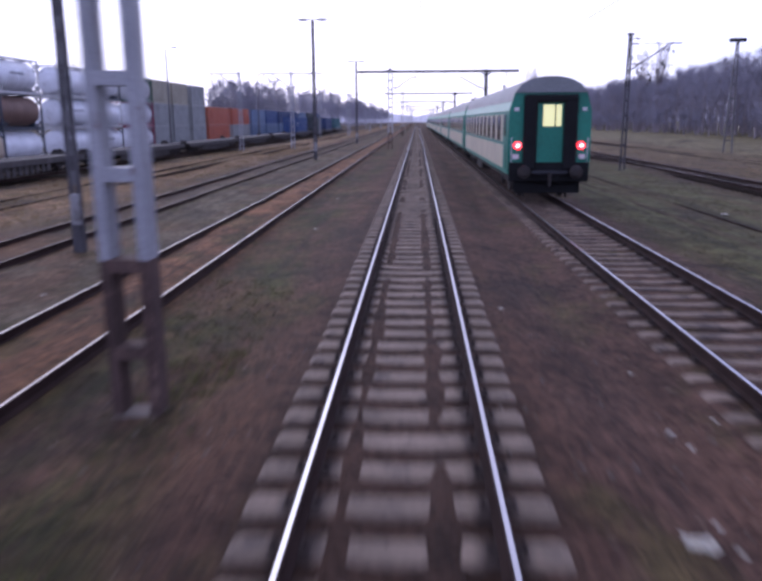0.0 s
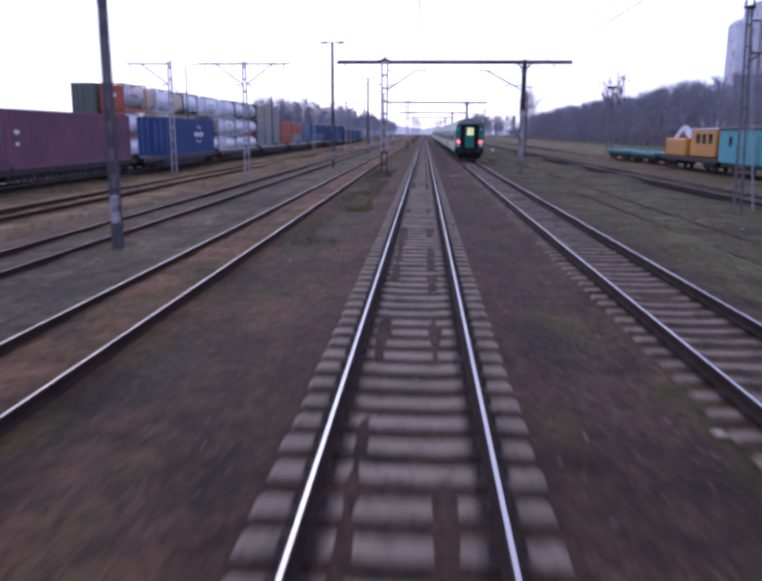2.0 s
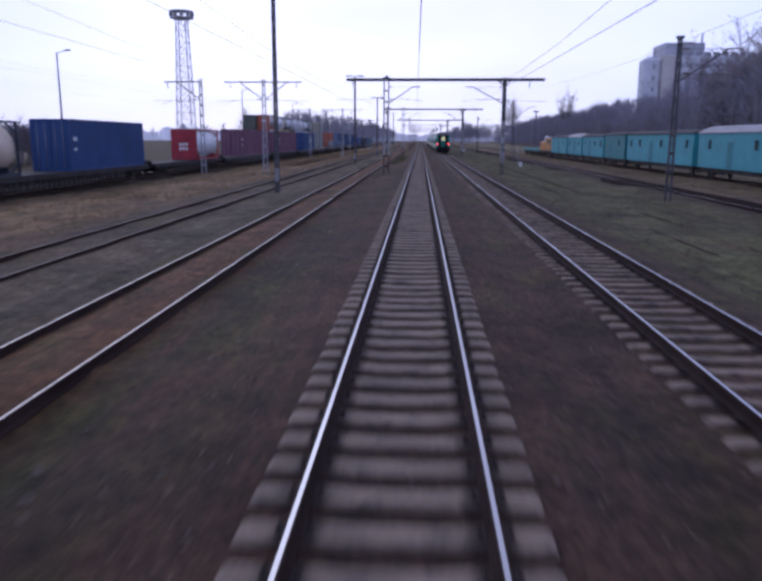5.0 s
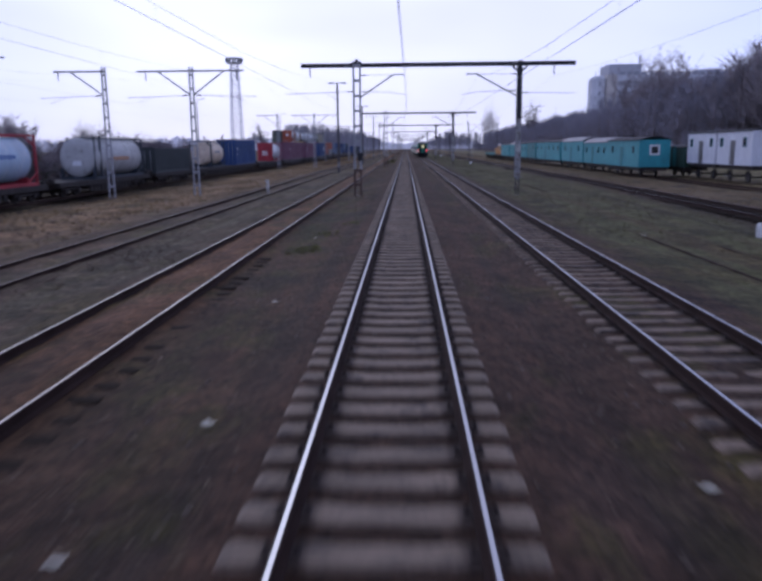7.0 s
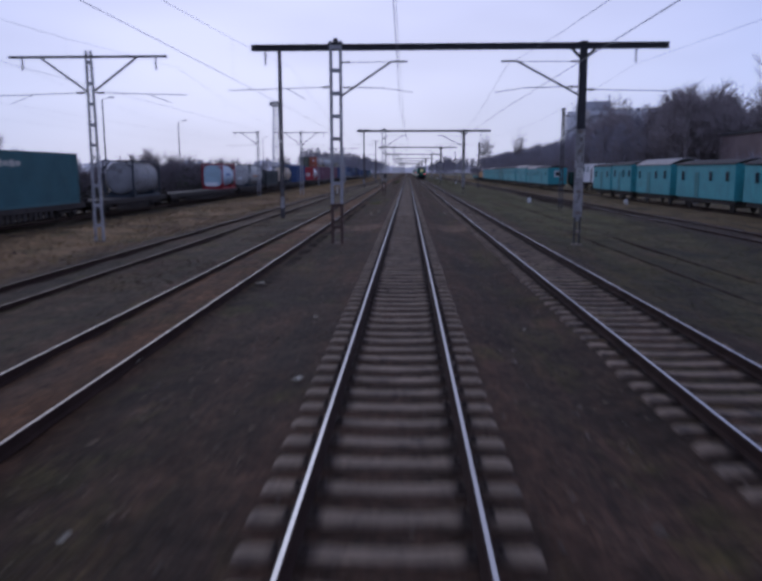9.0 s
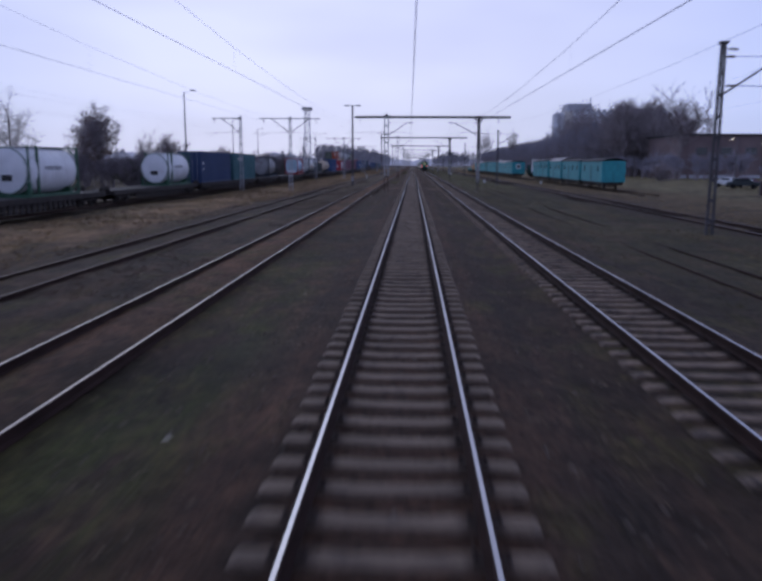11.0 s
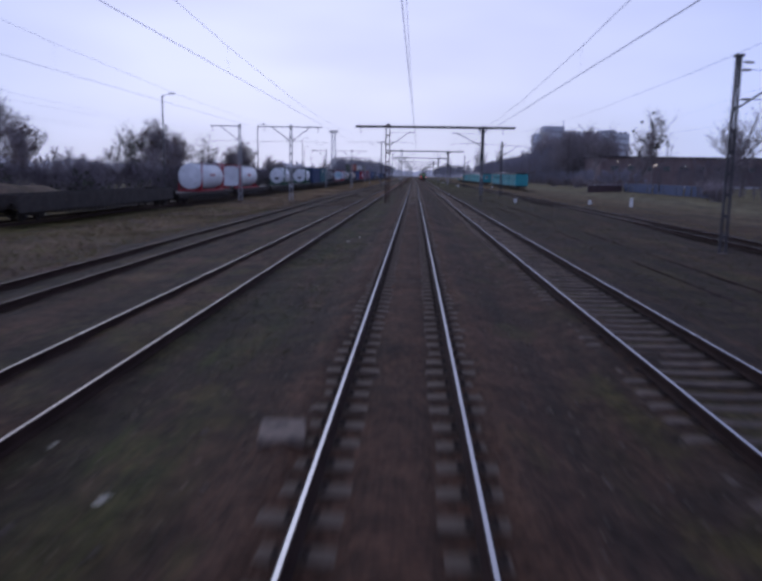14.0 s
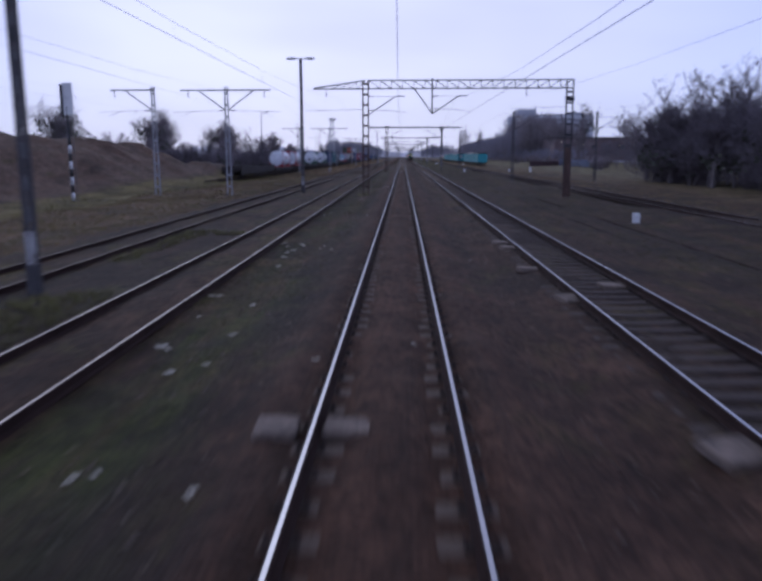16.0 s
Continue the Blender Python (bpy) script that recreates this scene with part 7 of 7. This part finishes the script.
M_CLUMP = mat("weed_yellow_green", (0.135, 0.140, 0.034), 0.9, 0, 0.35, 0.5, 6, 0)
M_VERGE = mat("grass_verge", (0.165, 0.150, 0.060), 0.9, 0, 0.35, 0.5, 6, 0)
M_GRASSB = mat("grass_dry", (0.275, 0.195, 0.098), 0.9, 0, 0.3, 0.5, 6, 0)
M_GRASSD = mat("grass_dark", (0.095, 0.088, 0.040), 0.9, 0, 0.35, 0.5, 6, 0)
M_DEADWEED = mat("dead_weed", (0.110, 0.078, 0.062), 0.9, 0, 0.4, 0.5, 6, 0)
M_DEADLEAF = mat("dead_leaf", (0.16, 0.115, 0.08), 0.85, 0, 0.5, 3, 20, 0)
M_STONE = mat("loose_stone", (0.150, 0.118, 0.092), 0.9, 0, 0.35, 3, 20, 0.3)

for x, y, sx, sy, rz in ((-1.16, -442.45, 0.45, 0.5, 3), (-0.42, -442.4, 0.5, 0.45, -2), (3.6, -434.8, 0.48, 0.6, 15), (3.38, -430.7, 0.52, 0.5, -8), (3.55, -426.1, 0.5, 0.5, 5), (3.48, -424.6, 0.52, 0.6, -4), (5.0, -433.0, 0.7, 0.5, 4), (3.45, -442.8, 0.6, 0.55, 16), (-1.25, -382.7, 0.5, 0.6, 8)):
    z = float(ground_z(x, y))
    o = part("concrete_slab", Shape().box((0, 0, 0), (sx, sy, 0.12), 0, 0.02), M_SLAB, None, "", pose(x, y, z + 0.02, rz * 0.3, 2, rz))
    tagged(o, "pale flat concrete slab lying in the ballast", "slab", "loose slabs")


def crumple(seed, size):
    r = random.Random(seed)
    g = Shape()
    n = 5
    for i in range(n):
        for j in range(n):
            g.v.append(((i / (n - 1) - 0.5) * size * r.uniform(0.8, 1.1), (j / (n - 1) - 0.5) * size * 1.4 * r.uniform(0.8, 1.1), r.uniform(0.0, 0.3) * size))
    for i in range(n - 1):
        for j in range(n - 1):
            g.face((i * n + j, (i + 1) * n + j, (i + 1) * n + j + 1, i * n + j + 1))
    return g


litter_mesh = [crumple(s, 0.2).mesh("litter", [M_LITTER]) for s in (1, 2, 3)]
lit = random.Random(77)
spots = [(2.23, -27.3, 1.35), (2.55, -27.3, 0.4), (2.7, -25.19, 0.45), (2.8, -25.51, 0.4), (2.8, -23.4, 0.35), (1.46, -20.8, 0.5), (-2.84, -10.9, 0.6), (-2.83, -38.1, 0.6), (2.02, -37.6, 0.9), (10.66, -6.4, 1.4),
         (2.81, -98.7, 0.7), (-5.15, -95.7, 1.2), (-1.98, -98.5, 0.4), (0.26, -99.3, 0.4), (-11.1, -84.5, 1.1), (1.6, -100.7, 0.6), (-1.84, -94.9, 0.5), (3.2, -74.9, 0.8),
         (-2.47, -192.5, 0.7), (-2.99, -181.3, 0.6), (-2.05, -199.2, 0.9), (2.91, -200.6, 0.8), (8.57, -180.6, 1.0), (-2.48, -202.0, 0.7), (-3.98, -235.7, 1.3),
         (-1.75, -241.1, 0.5), (-1.43, -245.9, 0.8), (-2.76, -250.4, 0.5), (-4.22, -244.6, 0.4), (2.49, -241.6, 0.4),
         (-5.88, -330.3, 0.8), (-2.75, -332.9, 0.5), (6.55, -329.6, 0.8), (9.49, -314.1, 1.2), (8.54, -314.7, 0.8), (3.68, -332.8, 0.6), (-2.72, -342.2, 0.6), (6.63, -326.1, 0.6),
         (-2.47, -354.4, 0.7), (-2.88, -356.4, 0.7), (-2.72, -384.0, 0.7), (-3.87, -382.6, 0.5), (-2.48, -370.6, 0.6), (-2.75, -397.5, 1.0), (-1.6, -413.2, 0.5), (-3.95, -411.1, 0.5), (-3.77, -409.0, 0.5),
         (-3.83, -438.0, 1.1), (-3.65, -438.2, 0.8), (-4.03, -433.8, 1.0), (-3.9, -433.6, 0.8), (-2.78, -437.4, 0.7), (-2.95, -434.8, 0.8), (-3.2, -439.6, 0.8), (-3.03, -443.2, 0.7), (-4.4, -433.8, 0.7), (-3.32, -429.2, 0.8), (-2.77, -439.2, 0.6),
         (-3.99, -423.94, 1.0), (-3.78, -424.55, 0.7), (-3.37, -424.08, 0.9), (-3.26, -424.44, 0.8), (-3.45, -425.53, 0.8), (-3.57, -426.2, 0.8), (-3.5, -427.2, 0.9), (-2.48, -424.85, 0.45), (-2.57, -425.57, 0.45), (-2.15, -426.0, 0.5),
         (3.41, -421.59, 0.25), (1.58, -422.53, 0.25), (2.13, -428.21, 0.3), (2.57, -428.33, 0.3), (1.53, -428.77, 0.3), (2.67, -427.45, 0.32), (3.35, -427.06, 0.35), (-3.8, -435.8, 0.6), (-1.71, -443.7, 0.7), (0.32, -439.0, 0.4), (-1.05, -439.9, 0.6)]
for k in range(45):
    lane = lit.choice((-3.3, -2.9, -2.5, 2.3, 2.7, 7.5, 8.5, -7.0, 11.5))
    spots.append((lane + lit.uniform(-0.5, 0.5), lit.uniform(-455, 20), lit.uniform(0.2, 0.5)))
for k, (x, y, s) in enumerate(spots):
    o = new("litter", litter_mesh[k % 3])
    o.matrix_basis = pose(x, y, float(ground_z(x, y)) + 0.01, 0, 0, lit.uniform(0, 360)) @ Matrix.Scale(s * 0.7, 4)
    tagged(o, "crumpled piece of white litter on the ballast", "litter", "litter")


def tufts(name, label, n, xr, yr, h, m, seed, patch=0.5, blades=5):
    """Grass tufts scattered in patches."""
    r = np.random.RandomState(seed)
    x, y = r.uniform(*xr, n * 3), r.uniform(*yr, n * 3)
    keep = hash_noise(x * 0.45, y * 0.22, seed) > patch
    x, y = x[keep][:n], y[keep][:n]
    z = ground_z(x, y) - 0.01
    m_ = len(x)
    ang = r.uniform(0, 2 * np.pi, (m_, blades))
    hh = h * r.uniform(0.4, 1.2, (m_, blades))
    lean = r.uniform(0.1, 0.9, (m_, blades)) * hh
    bx = x[:, None] + r.uniform(-0.08, 0.08, (m_, blades))
    by = y[:, None] + r.uniform(-0.08, 0.08, (m_, blades))
    w = (0.25 + 0.3 * r.rand(m_, blades)) * min(0.05, h * 0.12)
    zz = np.repeat(z[:, None], blades, 1)
    a = np.stack([bx - np.sin(ang) * w, by + np.cos(ang) * w, zz], -1)
    b = np.stack([bx + np.sin(ang) * w, by - np.cos(ang) * w, zz], -1)
    c = np.stack([bx + np.cos(ang) * lean, by + np.sin(ang) * lean, zz + hh], -1)
    v = np.stack([a, b, c], 2).reshape(-1, 3)
    me = bpy.data.meshes.new(name)
    me.from_pydata(v.tolist(), [], np.arange(len(v)).reshape(-1, 3).tolist())
    me.materials.append(m)
    tagged(new(name, me), label, "grass", kind="stuff")


tufts("dry_grass", "dry straw-brown grass on the bank beside the freight train", 30000, (-20.8, -11.2), (-460, 60), 0.16, M_GRASSB, 1, 0.30, 6)
tufts("dead_weeds", "dark reddish dead weeds on the bank", 5000, (-20.5, -11.0), (-400, -170), 0.18, M_DEADWEED, 21, 0.45, 6)
tufts("dead_weeds", "dark dead weeds between the sidings", 2500, (-8.6, -6.0), (-330, -170), 0.12, M_DEADWEED, 22, 0.6, 6)
tufts("green_grass", "short green grass between the right tracks", 26000, (6.3, 14.4), (-460, 60), 0.10, M_GRASSD, 2, 0.30, 6)
tufts("weeds", "green weeds in the ballast beside the main track", 9000, (-4.0, -1.7), (-460, 30), 0.05, M_GRASSD, 3, 0.55, 6)
tufts("weeds", "dense yellow-green weeds round the mast beside the main track", 2600, (-4.0, -2.1), (-62, -18), 0.085, M_GRASSG, 9, 0.42, 7)
tufts("weeds", "thick yellow-green weeds at the foot of a mast", 500, (-4.2, -2.1), (-28.6, -23.5), 0.09, M_CLUMP, 31, 0.35, 7)
tufts("weeds", "lush green weeds beside the silted track", 3000, (-4.2, -1.9), (-455, -340), 0.075, M_GRASSG, 10, 0.42, 7)
tufts("weeds", "dark weeds between the main tracks", 4000, (1.7, 3.4), (-460, 30), 0.045, M_GRASSD, 4, 0.6, 6)
tufts("weeds", "green weeds in the ash strip", 9000, (-8.6, -5.9), (-460, 20), 0.06, M_GRASSD, 5, 0.5, 6)
tufts("weeds", "tall yellow-green weeds between the sidings", 900, (-8.4, -6.2), (-442, -420), 0.18, M_VERGE, 8, 0.45, 7)
tufts("grass", "short pale grass on the verge before the service wagons", 9000, (18, 23), (-460, 60), 0.14, M_GRASSB, 6, 0.35, 6)
tufts("green_grass", "yellow-green verge along the freight siding", 12000, (-25.6, -11.5), (-445, -325), 0.14, M_VERGE, 7, 0.35, 6)
for wx, wy, n in ((-2.92, -184.61, 45), (-2.54, -180.43, 22), (-2.00, -177.28, 16), (-2.46, -52.13, 80), (-3.07, -184.39, 25), (-2.6, -23.8, 60), (-2.4, -52.4, 80), (-3.0, -28.5, 40), (-2.9, -90.0, 22), (-3.1, -308.2, 34), (-2.9, -391, 30)):
    tufts("weed_clump", "yellow-green clump of weeds in the ballast", n, (wx - 0.5, wx + 0.5), (wy - 0.85, wy + 0.85), 0.12, M_CLUMP, int(-wy), 0.0, 8)

# fallen leaves and straw blown into the ballast
g = Shape()
lf = random.Random(51)
for k in range(9000):
    x = lf.uniform(-4.0, -1.5) if lf.random() < 0.6 else lf.uniform(1.5, 3.6)
    y = lf.uniform(-462, -22)
    s = lf.uniform(0.008, 0.022) * (1.6 if lf.random() < 0.04 else 1)
    z = float(np.interp(x, GX, GZ)) + 0.035
    a, e = lf.uniform(0, 6.28), lf.uniform(1.2, 3.0)
    u, w = Vector((math.cos(a) * s * e, math.sin(a) * s * e, lf.uniform(-0.2, 0.4) * s)), Vector((-math.sin(a) * s, math.cos(a) * s, lf.uniform(-0.4, 0.4) * s))
    p = Vector((x, y, z))
    g.quad(p - u, p - w, p + u, p + w)
tagged(part("dead_leaves", g, M_DEADLEAF), "pale dead leaves and straw strewn over the ballast", "leaves", kind="stuff")

# loose stones near the own track
g = Shape()
lo = random.Random(15)
for k in range(5200):
    x = lo.choice((-1, 1)) * lo.uniform(1.25, 3.5) if lo.random() < 0.8 else lo.uniform(-1.1, 1.1)
    y = lo.uniform(-460, -20)
    s = lo.uniform(0.018, 0.045) * (1.6 if lo.random() < 0.05 else 1)
    z = float(np.interp(x, GX, GZ)) + 0.02
    a = lo.uniform(0, 6.28)
    k0 = len(g.v)
    for i in range(4):
        g.v.append((x + s * math.cos(a + 1.57 * i) * lo.uniform(0.7, 1.2), y + s * math.sin(a + 1.57 * i) * lo.uniform(0.7, 1.2), z - 0.02))
    g.v.append((x + lo.uniform(-0.3, 0.3) * s, y + lo.uniform(-0.3, 0.3) * s, z + s * 0.8))
    for i in range(4):
        g.face((k0 + i, k0 + (i + 1) % 4, k0 + 4))
tagged(part("loose_stones", g, M_STONE), "loose ballast stones strewn beside the main track", "stones", kind="stuff")

# ---- sleepers ----
SL = concrete_sleeper()
lay_sleepers(track_main, SL, [M_SLEEPER], -471.47, -207.2, -287, -207.2, 0.6, -0.168, 0.012, "sleeper", 1, CREEP)
lay_sleepers(track_main, concrete_sleeper(0.045), [M_SLEEPER], -206.87, 260, -207, -107, 0.6, -0.166, 0.01, "sleeper", 5, CREEP)
lay_sleepers(track_right, SL, [M_SLEEPER_R], -472, 150, -236, -56, 0.6, -0.168, 0.012, "sleeper", 2, CREEP_SIDE)
wood = Shape().box((0, 0, -0.07), (2.6, 0.24, 0.14), 0, 0.015)
lay_sleepers(track_left, wood, [M_WOODSLEEPER], -236, -186, -236, -186, 0.64, -0.195, 0.02, "sleeper", 3)
lay_sleepers(track_far, wood, [M_WOODSLEEPER], -470, 60, -380, -200, 0.64, -0.15, 0.02, "sleeper", 4)
lay_clips(track_main, -471.47, -10, 0.6, -0.168, CREEP)
lay_clips(track_right, -472, -10, 0.6, -0.168, CREEP_SIDE)
